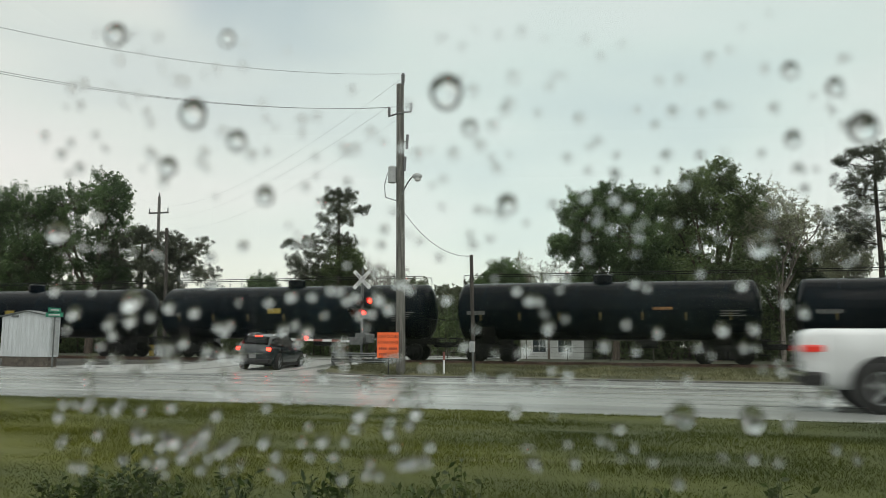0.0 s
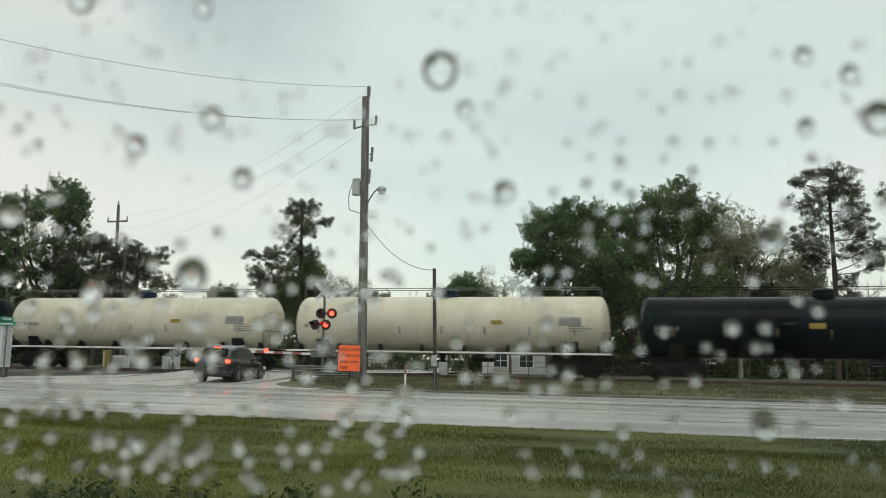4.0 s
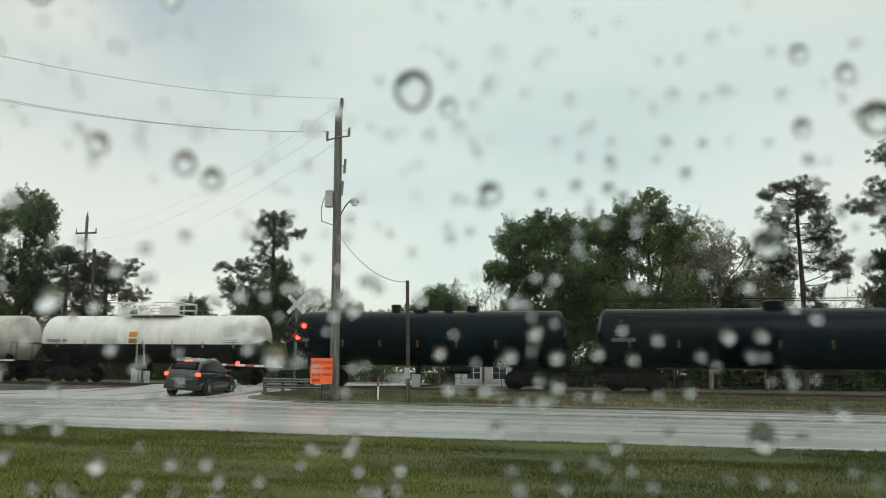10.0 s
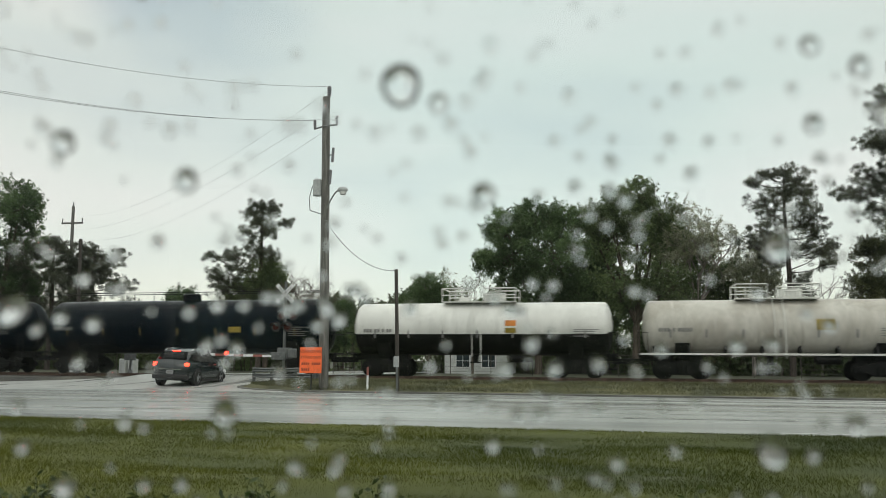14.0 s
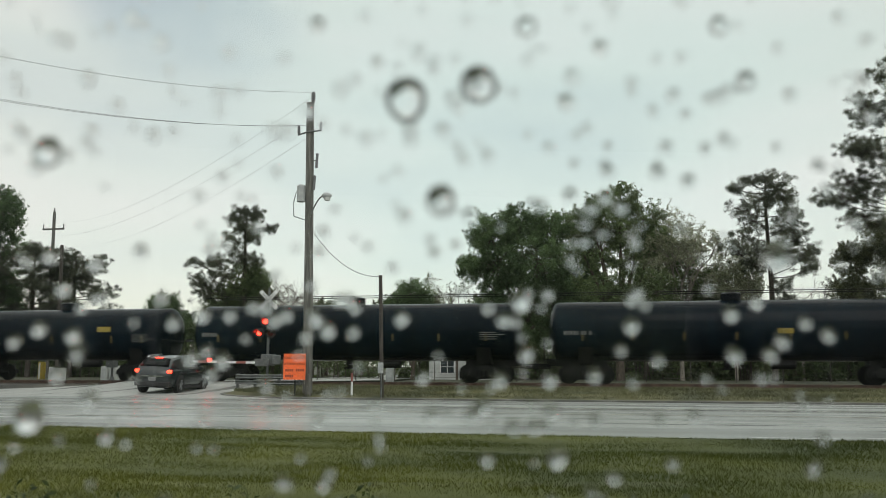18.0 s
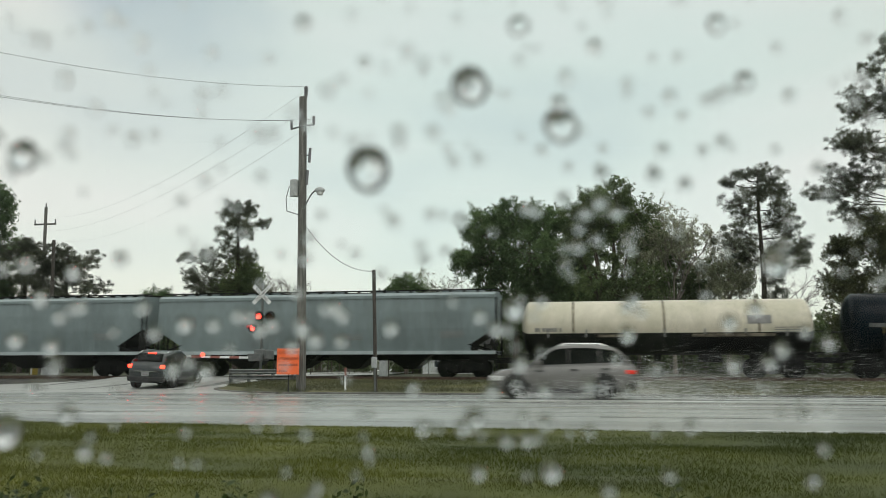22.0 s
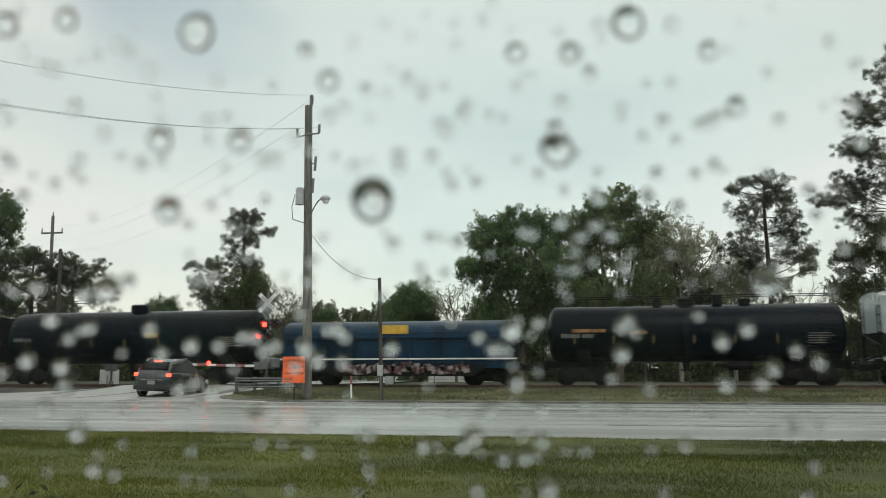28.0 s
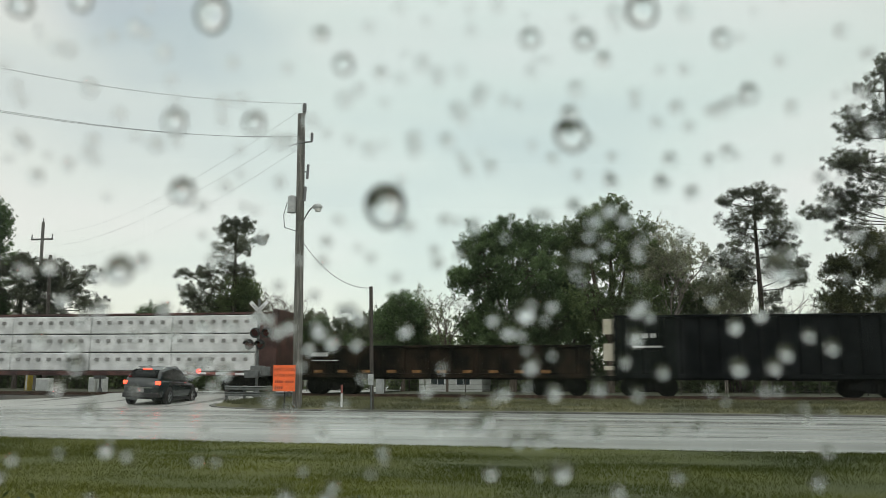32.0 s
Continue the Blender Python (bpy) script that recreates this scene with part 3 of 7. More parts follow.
def strip(name, ys, xs, zf, material, label, cat, thick=0.16):
    vs, fs = [], []
    n = len(xs)
    for y in ys:
        vs += [(x, y, zf(x, y)) for x in xs]
    fs = [(j * n + i, j * n + i + 1, (j + 1) * n + i + 1, (j + 1) * n + i) for j in range(len(ys) - 1) for i in range(n - 1)]
    k = len(vs)
    vs += [(x, y, z - thick) for x, y, z in vs]
    m_ = len(ys)
    for i in range(n - 1):
        fs += [(i, k + i, k + i + 1, i + 1), ((m_ - 1) * n + i, (m_ - 1) * n + i + 1, k + (m_ - 1) * n + i + 1, k + (m_ - 1) * n + i)]
    return tagged(raw(name, vs, fs, material), label, cat, kind="structure")


rx = [-900, -300] + list(range(-90, 61, 3)) + [150, 400, 900]
road = strip("road", [NEAR, 14.2, 16.0, 17.9, 19.7, 21.5, 23.3, 25.1, 26.9, 28.6, FAR], rx,
             lambda x, y: road_z(y) + 0.02 * (noise.noise(Vector((x * 0.15, y * 0.3, 0))) if abs(x) < 100 else 0) * 0.5,
             M["road"], "wide wet grey five-lane road running beside the railway", "road")
# painted lines
for yy, dash in ((16.0, True), (19.7, False), (23.3, False), (26.9, True)):
    bm = B()
    x = -120.0
    while x < 90:
        ln = 3.0 if dash else 9.8
        z = road_z(yy) + 0.016
        box(bm, x, x + ln, yy - 0.06, yy + 0.06, z, z + 0.006)
        x += 12.0 if dash else 10.0
    tagged(part("lane_marking", bm, mat("worn_line_paint", (0.33, 0.335, 0.32) if dash else (0.31, 0.305, 0.27), 0.30, var=0.3, scale=2), road), "")
ys = [FAR - 0.05 + i * 0.45 for i in range(26)] + [41.6, 42.2, 43.0, 43.8, 44.4, 45.2, 48, 52, 60, 75, 100, 140]
vs, fs = [], []
for y in ys:
    l, r = street_half(y)
    vs += [(l + (r - l) * i / 8, y, street_z(y) + (0.012 if y > FAR else 0.005)) for i in range(9)]
fs = [(j * 9 + i, j * 9 + i + 1, (j + 1) * 9 + i + 1, (j + 1) * 9 + i) for j in range(len(ys) - 1) for i in range(8)]
street = tagged(raw("side_street", vs, fs, M["street"]), "wet side street rising to the level crossing", "road", kind="structure")
# kerb along the far edge, with its corner return
bm = B()
for x0, x1 in ((-11.8, 60),):
    x = x0
    while x < x1:
        w = 3.0
        z = road_z(FAR)
        box(bm, x, x + w - 0.012, FAR - 0.05, FAR + 0.14, z - 0.1, z + 0.07, 0.02)
        x += w
y = FAR + 0.1
while y < 37:
    r0, r1 = street_half(y)[1], street_half(y + 0.8)[1]
    a, b = Vector((r0 + 0.08, y, 0)), Vector((r1 + 0.08, y + 0.8, 0))
    d = b - a
    m = Matrix.Translation((a + b) / 2 + Vector((0, 0, street_z(y + 0.4)))) @ Matrix.Rotation(math.atan2(d.y, d.x), 4, "Z")
    box(bm, -d.length / 2, d.length / 2, -0.09, 0.09, -0.1, 0.06, 0.015, m)
    y += 0.8
tagged(part("kerb", bm, M["kerb"]), "low wet concrete kerb along the verge", "kerb", kind="structure")

# track bed, sleepers, rails, crossing panels
bm = B()
prism(bm, [(TRACK - 3.6, 0.30), (TRACK - 1.75, RAIL - 0.17), (TRACK + 1.75, RAIL - 0.17), (TRACK + 3.6, 0.30), (TRACK + 3.6, 0.1), (TRACK - 3.6, 0.1)], "x", -700, 500)
track = tagged(part("railway_track", bm, M["ballast"]), "railway track on dark wet ballast", "railway", kind="structure")
rng = random.Random(4)
vs, fs = [], []
for i in range(9000):
    x, u = rng.uniform(-60, 32), rng.uniform(-3.5, -1.2)
    z = 0.30 + (u + 3.6) / 1.85 * 0.21 if u < -1.75 else RAIL - 0.17
    r = rng.uniform(0.03, 0.075)
    k = len(vs)
    a = rng.uniform(0, 6.28)
    vs += [(x + r * math.cos(a + q), TRACK + u + r * math.sin(a + q), z - 0.01) for q in (0, 2.1, 4.2)] + [(x, TRACK + u, z + r * rng.uniform(0.6, 1.1))]
    fs += [(k, k + 1, k + 3), (k + 1, k + 2, k + 3), (k + 2, k, k + 3)]
tagged(raw("ballast_stone", vs, fs, M["ballast"], track), kind="stuff")
bm = B()
box(bm, -0.115, 0.115, -1.3, 1.3, -0.16, 0, 0.01)
sl = part("sleeper", bm, M["sleeper"], track, m=pose(-61, TRACK, RAIL - 0.155))
for i in range(1, 180):
    same(sl, track, pose(-61 + i * 0.53, TRACK + rng.uniform(-0.03, 0.03), RAIL - 0.155 + rng.uniform(-0.01, 0.005), 0, 0, rng.uniform(-0.6, 0.6)))
for side in (-1, 1):
    bm = B()
    yc = TRACK + side * 0.7525
    prism(bm, [(yc - 0.075, RAIL - 0.16), (yc + 0.075, RAIL - 0.16), (yc + 0.01, RAIL - 0.12), (yc + 0.01, RAIL - 0.04), (yc + 0.036, RAIL - 0.03), (yc + 0.034, RAIL),
               (yc - 0.034, RAIL), (yc - 0.036, RAIL - 0.03), (yc - 0.01, RAIL - 0.04), (yc - 0.01, RAIL - 0.12)], "x", -700, 500)
    part("rail", bm, M["rail"], track)


# ---- rolling stock ----
def bogie(parent, x):
    bo = new("bogie", None)
    bo.parent = parent
    bo.matrix_basis = pose(x, 0, 0)
    bm = B()
    rod(bm, (0, -0.72, 0), (0, -0.60, 0), 0.455, seg=24)
    rod(bm, (0, -0.60, 0), (0, -0.57, 0), 0.49, seg=24)
    w = part("wheel", bm, M["under"], bo, smooth=False, m=pose(-0.89, 0, 0.455))
    for wx, ry in ((0.89, 0), (-0.89, 180), (0.89, 180)):
        same(w, bo, pose(wx, 0, 0.455, 0, 0, ry))
    bm = B()
    rod(bm, (0, -0.7, 0), (0, 0.7, 0), 0.08)
    ax = part("axle", bm, M["under"], bo, m=pose(-0.89, 0, 0.455))
    same(ax, bo, pose(0.89, 0, 0.455))
    outline = [(-1.25, 0.36), (-1.2, 0.62), (-0.7, 0.72), (-0.45, 0.86), (0.45, 0.86), (0.7, 0.72), (1.2, 0.62), (1.25, 0.36), (0.75, 0.36), (0.4, 0.20), (-0.4, 0.20), (-0.75, 0.36)]
    for s in (-1, 1):
        bm = B()
        prism(bm, outline, "y", s * 0.92, s * 1.04)
        for wx in (-0.89, 0.89):
            rod(bm, (wx, s * 1.04, 0.455), (wx, s * 1.13, 0.455), 0.13, seg=12)
        for k in (-0.22, 0, 0.22):
            rod(bm, (k, s * 1.06, 0.28), (k, s * 1.06, 0.62), 0.075, seg=8)
        part("side_frame", bm, M["under"], bo)
    bm = B()
    box(bm, -0.25, 0.25, -0.95, 0.95, 0.55, 0.92, 0.03)
    part("bolster", bm, M["under"], bo)


def coupler(parent, x, s):
    bm = B()
    box(bm, *sorted((x - s * 0.75, x - s * 0.18)), -0.11, 0.11, 0.72, 0.98, 0.02)
    box(bm, *sorted((x - s * 0.2, x + s * 0.06)), -0.16, 0.14, 0.70, 1.0, 0.04)
    part("coupler", bm, M["under"], parent)


def bars(parent, mat_, y, cells, name="lettering", proud=0.012):
    """Unreadable writing as plain bars: (x0, x1, z0, z1) on the side that faces the road."""
    for x0, x1, z0, z1 in cells:
        bm = B()
        box(bm, x0, x1, y - proud, y + 0.02, z0, z1)
        part(name, bm, mat_, parent)


def words(rng_, x, z, h, n):
    out = []
    for i in range(n):
        w = h * rng_.uniform(0.45, 0.7)
        out.append((x, x + w, z, z + h))
        x += w + h * 0.2
        if rng_.random() < 0.2:
            x += h * 0.5
    return out


def on_shell(bm, R, zc, x0, x1, z0, z1, proud=0.012, n=4):
    """A thin plate that follows the tank's shell on the road side."""
    ring = []
    for k in range(n + 1):
        z = z0 + (z1 - z0) * k / n
        y = -math.sqrt(max(0.01, R * R - (z - zc) ** 2))
        ring.append((y, z))
    pts = [(y * (R + proud) / R, zc + (z - zc) * (R + proud) / R) for y, z in ring] + [(y * 0.985, zc + (z - zc) * 0.985) for y, z in reversed(ring)]
    prism(bm, pts, "x", x0, x1)


def tank_car(L, R, paint_, label, lower=None, rail_top=True, dome="box", platform=False, walkway=False, bands=0, marks=(), cat="tank car", seed=1):
    """Origin at rail height under the car's middle; x along the track, -y towards the road."""
    rr = random.Random(seed)
    car = tagged(new("tank_car", None), label, cat, group="cars of the freight train")
    zc = 1.12 + R
    h = (L - 1.45) / 2
    dish = R * 0.32
    prof = [(-h - 0.001, 0.02)]
    for k in range(1, 9):
        a = k / 8 * math.pi / 2
        prof.append((-h + dish - dish * math.cos(a), R * math.sin(a)))
    n = 14
    prof += [(-h + dish + (2 * h - 2 * dish) * k / n, R) for k in range(1, n)]
    prof += [(-x, r) for x, r in reversed(prof[:9])]
    bm = B()
    if lower is None:
        lathe(bm, prof, 40)
    else:
        lathe(bm, prof, 30, -13, 193, close=False)
    bmesh.ops.translate(bm, verts=bm.verts, vec=(0, 0, zc))
    part("tank_shell", bm, paint_, car, smooth=True)
    if lower is not None:
        bm = B()
        lathe(bm, [(x, r - 0.004) for x, r in prof if r > 0.01], 24, 193, 347, close=False)
        bmesh.ops.translate(bm, verts=bm.verts, vec=(0, 0, zc))
        part("lower_shell", bm, lower, car, "black-painted lower shell", smooth=True)
    # weld bands round the shell
    nb = bands or 6
    bm = B()
    lathe(bm, [(-0.06, R - 0.02), (-0.06, R + 0.005), (0.06, R + 0.005), (0.06, R - 0.02)], 40, close=False) if lower is None else lathe(bm, [(-0.06, R - 0.02), (-0.06, R + 0.005), (0.06, R + 0.005), (0.06, R - 0.02)], 30, -13, 193, close=False)
    bx = [-h + dish + (2 * h - 2 * dish) * (k + 0.5) / nb for k in range(nb)]
    sb = part("shell_band", bm, M["grime"] if bands else paint_, car, m=pose(bx[0], 0, zc))
    for x in bx[1:]:
        same(sb, car, pose(x, 0, zc))
    for s in (-1, 1):
        bogie(car, s * (L / 2 - 2.55))
        coupler(car, s * L / 2, s)
        bm = B()
        box(bm, *sorted((s * (L / 2 - 0.55), s * (L / 2 - 3.6))), -0.32, 0.32, 0.85, 1.22, 0.02)
        part("stub_sill", bm, M["under"], car)
        bm = B()
        prism(bm, [(-1.0, 0.95), (1.0, 0.95), (1.35, zc - R * 0.55), (0.9, zc - R * 0.86), (-0.9, zc - R * 0.86), (-1.35, zc - R * 0.55)], "x", *sorted((s * (L / 2 - 2.2), s * (L / 2 - 2.9))))
        part("saddle", bm, M["under"] if lower is None else lower, car)
        bm = B()
        box(bm, *sorted((s * (L / 2 - 0.5), s * (L / 2 - 0.95))), -1.4, 1.4, 1.16, 1.22, 0.01)
        part("end_platform", bm, M["under"], car)
        bm = B()
        for y in (-1.38, 1.38):
            for px in (L / 2 - 0.52, L / 2 - 0.93):
                rod(bm, (s * px, y, 1.2), (s * px, y, 2.25), 0.017, seg=6)
            rod(bm, (s * (L / 2 - 0.52), y, 2.25), (s * (L / 2 - 0.93), y, 2.25), 0.017, seg=6)
            for z in (0.45, 0.78, 1.1):
                rod(bm, (s * (L / 2 - 0.55), y, z), (s * (L / 2 - 0.95), y, z), 0.016, seg=6)
            for px in (L / 2 - 0.55, L / 2 - 0.95):
                rod(bm, (s * px, y, 0.42), (s * px, y, 1.2), 0.016, seg=6)
        rod(bm, (s * (L / 2 - 0.52), -1.38, 2.2), (s * (L / 2 - 0.52), 1.38, 2.2), 0.017, seg=6)
        part("end_rail", bm, M["under"], car)
    top = zc + R
    if dome == "box":
        bm = B()
        rod(bm, (0, 0, top - 0.05), (0, 0, top + 0.30), 0.50, seg=20)
        rod(bm, (0, 0, top + 0.30), (0, 0, top + 0.38), 0.53, 0.40, seg=20)
        part("dome", bm, paint_ if paint_ is M["black"] else M["blue"], car)
    elif dome == "many":
        for x, r, hh in ((-1.6, 0.25, 0.35), (-0.2, 0.42, 0.28), (1.3, 0.25, 0.45), (2.6, 0.3, 0.25)):
            bm = B()
            rod(bm, (x, 0, top - 0.05), (x, 0, top + hh), r, seg=14)
            part("dome", bm, M["under"], car)
    if rail_top:
        bm = B()
        for y in (-0.62, 0.62):
            rod(bm, (-h * 0.95, y, top + 0.42), (h * 0.95, y, top + 0.42), 0.02, seg=6)
            for k in range(9):
                x = -h * 0.95 + 2 * h * 0.95 * k / 8
                rod(bm, (x, y, top - 0.14), (x, y, top + 0.42), 0.016, seg=6)
        part("top_handrail", bm, M["under"] if paint_ is M["black"] else M["steel"], car)
    if platform:
        pm = M["white"] if paint_ is not M["black"] else M["under"]
        bm = B()
        box(bm, -1.9, 1.9, -0.95, 0.95, top - 0.03, top + 0.03)
        part("top_platform", bm, pm, car)
        bm = B()
        for y in (-0.95, 0.95):
            for z in (top + 0.35, top + 0.7):
                for x0, x1 in ((-1.9, -0.45), (0.3, 1.9)):
                    rod(bm, (x0, y, z), (x1, y, z), 0.03, seg=6)
            for x in (-1.9, -1.2, -0.45, 0.3, 1.1, 1.9):
                rod(bm, (x, y, top), (x, y, top + 0.7), 0.028, seg=6)
        for x in (-1.9, 1.9):
            rod(bm, (x, -0.95, top + 0.7), (x, 0.95, top + 0.7), 0.028, seg=6)
        part("platform_railing", bm, pm, car)
        bm = B()
        rod(bm, (0.75, 0, top), (0.75, 0, top + 0.5), 0.55, seg=18)
        rod(bm, (-0.9, 0, top), (-0.9, 0, top + 0.28), 0.32, seg=14)
        part("dome", bm, pm, car)
        bm = B()
        for x in (-0.25, 0.2):
            pts = [(x, -0.95, top)] + [(x, -(R + 0.12) * math.sin(a), zc + (R + 0.12) * math.cos(a)) for a in [radians(d) for d in (40, 60, 80, 100)]] + [(x, -1.42, 1.0)]
            for p, q in zip(pts, pts[1:]):
                rod(bm, p, q, 0.022, seg=6)
        part("ladder", bm, pm, car)
    if walkway:
        bm = B()
        for y in (-1.5, 1.5):
            box(bm, -L / 2 + 0.55, L / 2 - 0.55, y - 0.06, y + 0.06, 1.16, 1.25)
        part("side_sill", bm, M["white"], car, "pale steel side sill")
        bm = B()
        for k in range(8):
            x = -L / 2 + 1.2 + (L - 2.4) * k / 7
            prism(bm, [(-1.5, 1.2), (-0.9, 1.15), (-0.75, 1.45), (-1.3, 1.6)], "x", x - 0.05, x + 0.05)
        part("sill_bracket", bm, M["under"], car)
    bm = B()
    rod(bm, (-0.3, 0, 1.2), (-0.3, 0, 0.72), 0.2, 0.14, seg=12)
    box(bm, -0.55, -0.05, -0.28, 0.28, 0.70, 0.78)
    part("bottom_outlet", bm, M["under"], car)
    bm = B()
    rod(bm, (1.6, -0.75, 0.95), (2.7, -0.75, 0.95), 0.2, seg=12)
    part("brake_reservoir", bm, M["under"], car)
    # markings: number bars at one end, small data block, coloured placard, reflective strips
    tone = M["dim_letter"] if paint_ is M["black"] else M["grey_letter"]
    for x0, x1, z0, z1 in words(rr, -h + dish + 0.3, zc - 0.22, 0.19, rr.choice((6, 8, 10))):
        bm = B()
        on_shell(bm, R, zc, x0, x1, z0, z1, n=2)
        part("lettering", bm, tone, car)
    for k in range(rr.choice((3, 4, 5))):
        bm = B()
        on_shell(bm, R, zc, h - dish - 1.5, h - dish - 1.5 + rr.uniform(0.7, 1.3), zc - 0.1 - 0.11 * k, zc - 0.06 - 0.11 * k, n=2)
        part("data_lettering", bm, tone, car)
    bm = B()
    on_shell(bm, R, zc, -0.045, 0.045, zc - 0.5, zc - 0.12, n=2)
    sx = [-h + dish + (2 * h - 2 * dish) * (k + 0.5) / 7 for k in range(7)]
    rs_ = part("reflective_strip", bm, M["worn_yellow"] if paint_ is M["black"] else M["grey_letter"], car, m=pose(sx[0], 0, 0))
    for x in sx[1:]:
        same(rs_, car, pose(x, 0, 0))
    for kind, x, z, w, hh in marks:
        bm = B()
        on_shell(bm, R, zc, x - w / 2, x + w / 2, zc + z, zc + z + hh)
        part("placard", bm, M[kind], car)
    return car


def hopper_car(L, paint_, label, seed=1):
    rr = random.Random(seed)
    car = tagged(new("hopper_car", None), label, "hopper car", group="cars of the freight train")
    h, W = L / 2 - 0.52, 1.5
    z0, z1 = 1.32, 4.05
    # side wall profile: gently bowed, lower corners cut off towards the bogies
    for s in (-1, 1):
        bm = B()
        cols = 40
        zs = [z0, z0 + 0.35, z0 + 0.75, z0 + 1.15, z0 + 1.16, z0 + 2.0, z1]
        rows = []
        for z in zs:
            bow = 0.10 * math.sin(math.pi * (z - z0) / (z1 - z0))
            cutx = h - max(0.0, min(1.0, (z0 + 1.15 - z) / 0.80)) * 1.25
            rows.append([bm.verts.new((-cutx + 2 * cutx * i / cols, s * (W + bow), z)) for i in range(cols + 1)])
        for a, b in zip(rows, rows[1:]):
            for i in range(cols):
                bm.faces.new((a[i], a[i + 1], b[i + 1], b[i]))
        bmesh.ops.solidify(bm, geom=bm.faces[:], thickness=0.05)
        bmesh.ops.recalc_face_normals(bm, faces=bm.faces)
        part("side_wall", bm, paint_, car, smooth=False)
    bm = B()
    prism(bm, [(-W, z1 - 0.02), (-W - 0.06, z1 - 0.02), (-W - 0.06, z1 + 0.12), (-W + 0.25, z1 + 0.27), (0, z1 + 0.36), (W - 0.25, z1 + 0.27), (W + 0.06, z1 + 0.12), (W + 0.06, z1 - 0.02)], "x", -h, h)
    part("roof", bm, paint_, car, "pale grey rounded roof")
    bm = B()
    for k in range(26):
        x = -h + 0.3 + (2 * h - 0.6) * k / 25
        box(bm, x - 0.04, x + 0.04, -0.75, 0.75, z1 + 0.3, z1 + 0.42)
    box(bm, -h - 0.1, h + 0.1, -0.85, -0.45, z1 + 0.42, z1 + 0.46)
    box(bm, -h - 0.1, h + 0.1, 0.45, 0.85, z1 + 0.42, z1 + 0.46)
    part("roof_walkway", bm, M["under"], car)
    bm = B()
    for k in range(5):
        x = -h * 0.8 + 1.6 * h * k / 4
        box(bm, x - 1.1, x + 1.1, -0.33, 0.33, z1 + 0.33, z1 + 0.44, 0.03)
    part("roof_hatch", bm, paint_, car)
    for s in (-1, 1):
        bm = B()
        prism(bm, [(s * h, z0 + 1.16), (s * h, z1), (s * (h - 0.05), z1), (s * (h - 0.05), z0 + 1.16)], "y", -W + 0.03, W - 0.03)
        part("end_wall", bm, paint_, car)
        bm = B()
        prism(bm, [(s * h, z0 + 1.15), (s * (h - 0.06), z0 + 1.15), (s * (h - 1.38), z0 + 0.36), (s * (h - 1.38), z0 - 0.02), (s * (h - 1.30), z0 - 0.02), (s * (h - 1.30), z0 + 0.30)], "y", -W + 0.10, W - 0.10)
        part("end_slope_sheet", bm, M["under"], car)
        bm = B()
        for y in (-W, W):
            for x0, x1 in ((h - 0.03, h - 0.03), (h - 0.95, h - 0.95)):
                rod(bm, (s * x0, y, 1.15), (s * x1, y, z0 + 1.1 if x0 > h - 0.5 else z0 + 0.5), 0.05, seg=6)
            rod(bm, (s * (h - 0.03), y, 1.2), (s * (h - 1.4), y, z0 + 0.35), 0.045, seg=6)
            for k in range(9):
                rod(bm, (s * (h + 0.02), y * 0.98, 0.5 + k * 0.4), (s * (h + 0.02), y * 0.66, 0.5 + k * 0.4), 0.02, seg=6)
            rod(bm, (s * (h + 0.02), y * 0.98, 0.45), (s * (h + 0.02), y * 0.98, z1), 0.022, seg=6)
            rod(bm, (s * (h + 0.02), y * 0.66, 0.45), (s * (h + 0.02), y * 0.66, z1), 0.022, seg=6)
        part("end_cage", bm, M["under"], car)
        bogie(car, s * (L / 2 - 2.3))
        coupler(car, s * L / 2, s)
    bm = B()
    for y in (-W - 0.03, W + 0.03):
        box(bm, -L / 2 + 0.5, L / 2 - 0.5, y - 0.05, y + 0.05, z0 - 0.16, z0 + 0.02)
    part("side_sill", bm, M["hopper_light"], car, "pale side sill")
    bm = B()
    box(bm, -L / 2 + 0.6, L / 2 - 0.6, -0.3, 0.3, 0.85, 1.25)
    part("centre_sill", bm, M["under"], car)
    for k in range(4):
        x = (-1.5 + k) * (2 * h - 6.2) / 4
        bm = B()
        w = (2 * h - 6.2) / 8
        vs_ = [bm.verts.new(p) for p in ((x - w, -1.35, z0), (x + w, -1.35, z0), (x + w, 1.35, z0), (x - w, 1.35, z0), (x - 0.3, -0.5, 0.42), (x + 0.3, -0.5, 0.42), (x + 0.3, 0.5, 0.42), (x - 0.3, 0.5, 0.42))]
        for f in ((0, 1, 2, 3), (4, 5, 6, 7), (0, 1, 5, 4), (1, 2, 6, 5), (2, 3, 7, 6), (3, 0, 4, 7)):
            bm.faces.new([vs_[i] for i in f])
        bmesh.ops.recalc_face_normals(bm, faces=bm.faces)
        part("discharge_bay", bm, M["under"], car)
    y = -W - 0.10
    bars(car, M["grey_letter"], y, words(rr, -h + 1.3, 2.95, 0.20, 5) + words(rr, -h + 1.3, 2.62, 0.20, 6))
    bars(car, M["grey_letter"], y + 0.02, [(h - 2.8, h - 1.6, 2.0 + 0.12 * k, 2.05 + 0.12 * k) for k in range(4)] + [(0.8, 2.3, 1.9 + 0.12 * k, 1.94 + 0.12 * k) for k in range(3)], "data_lettering")
    return car


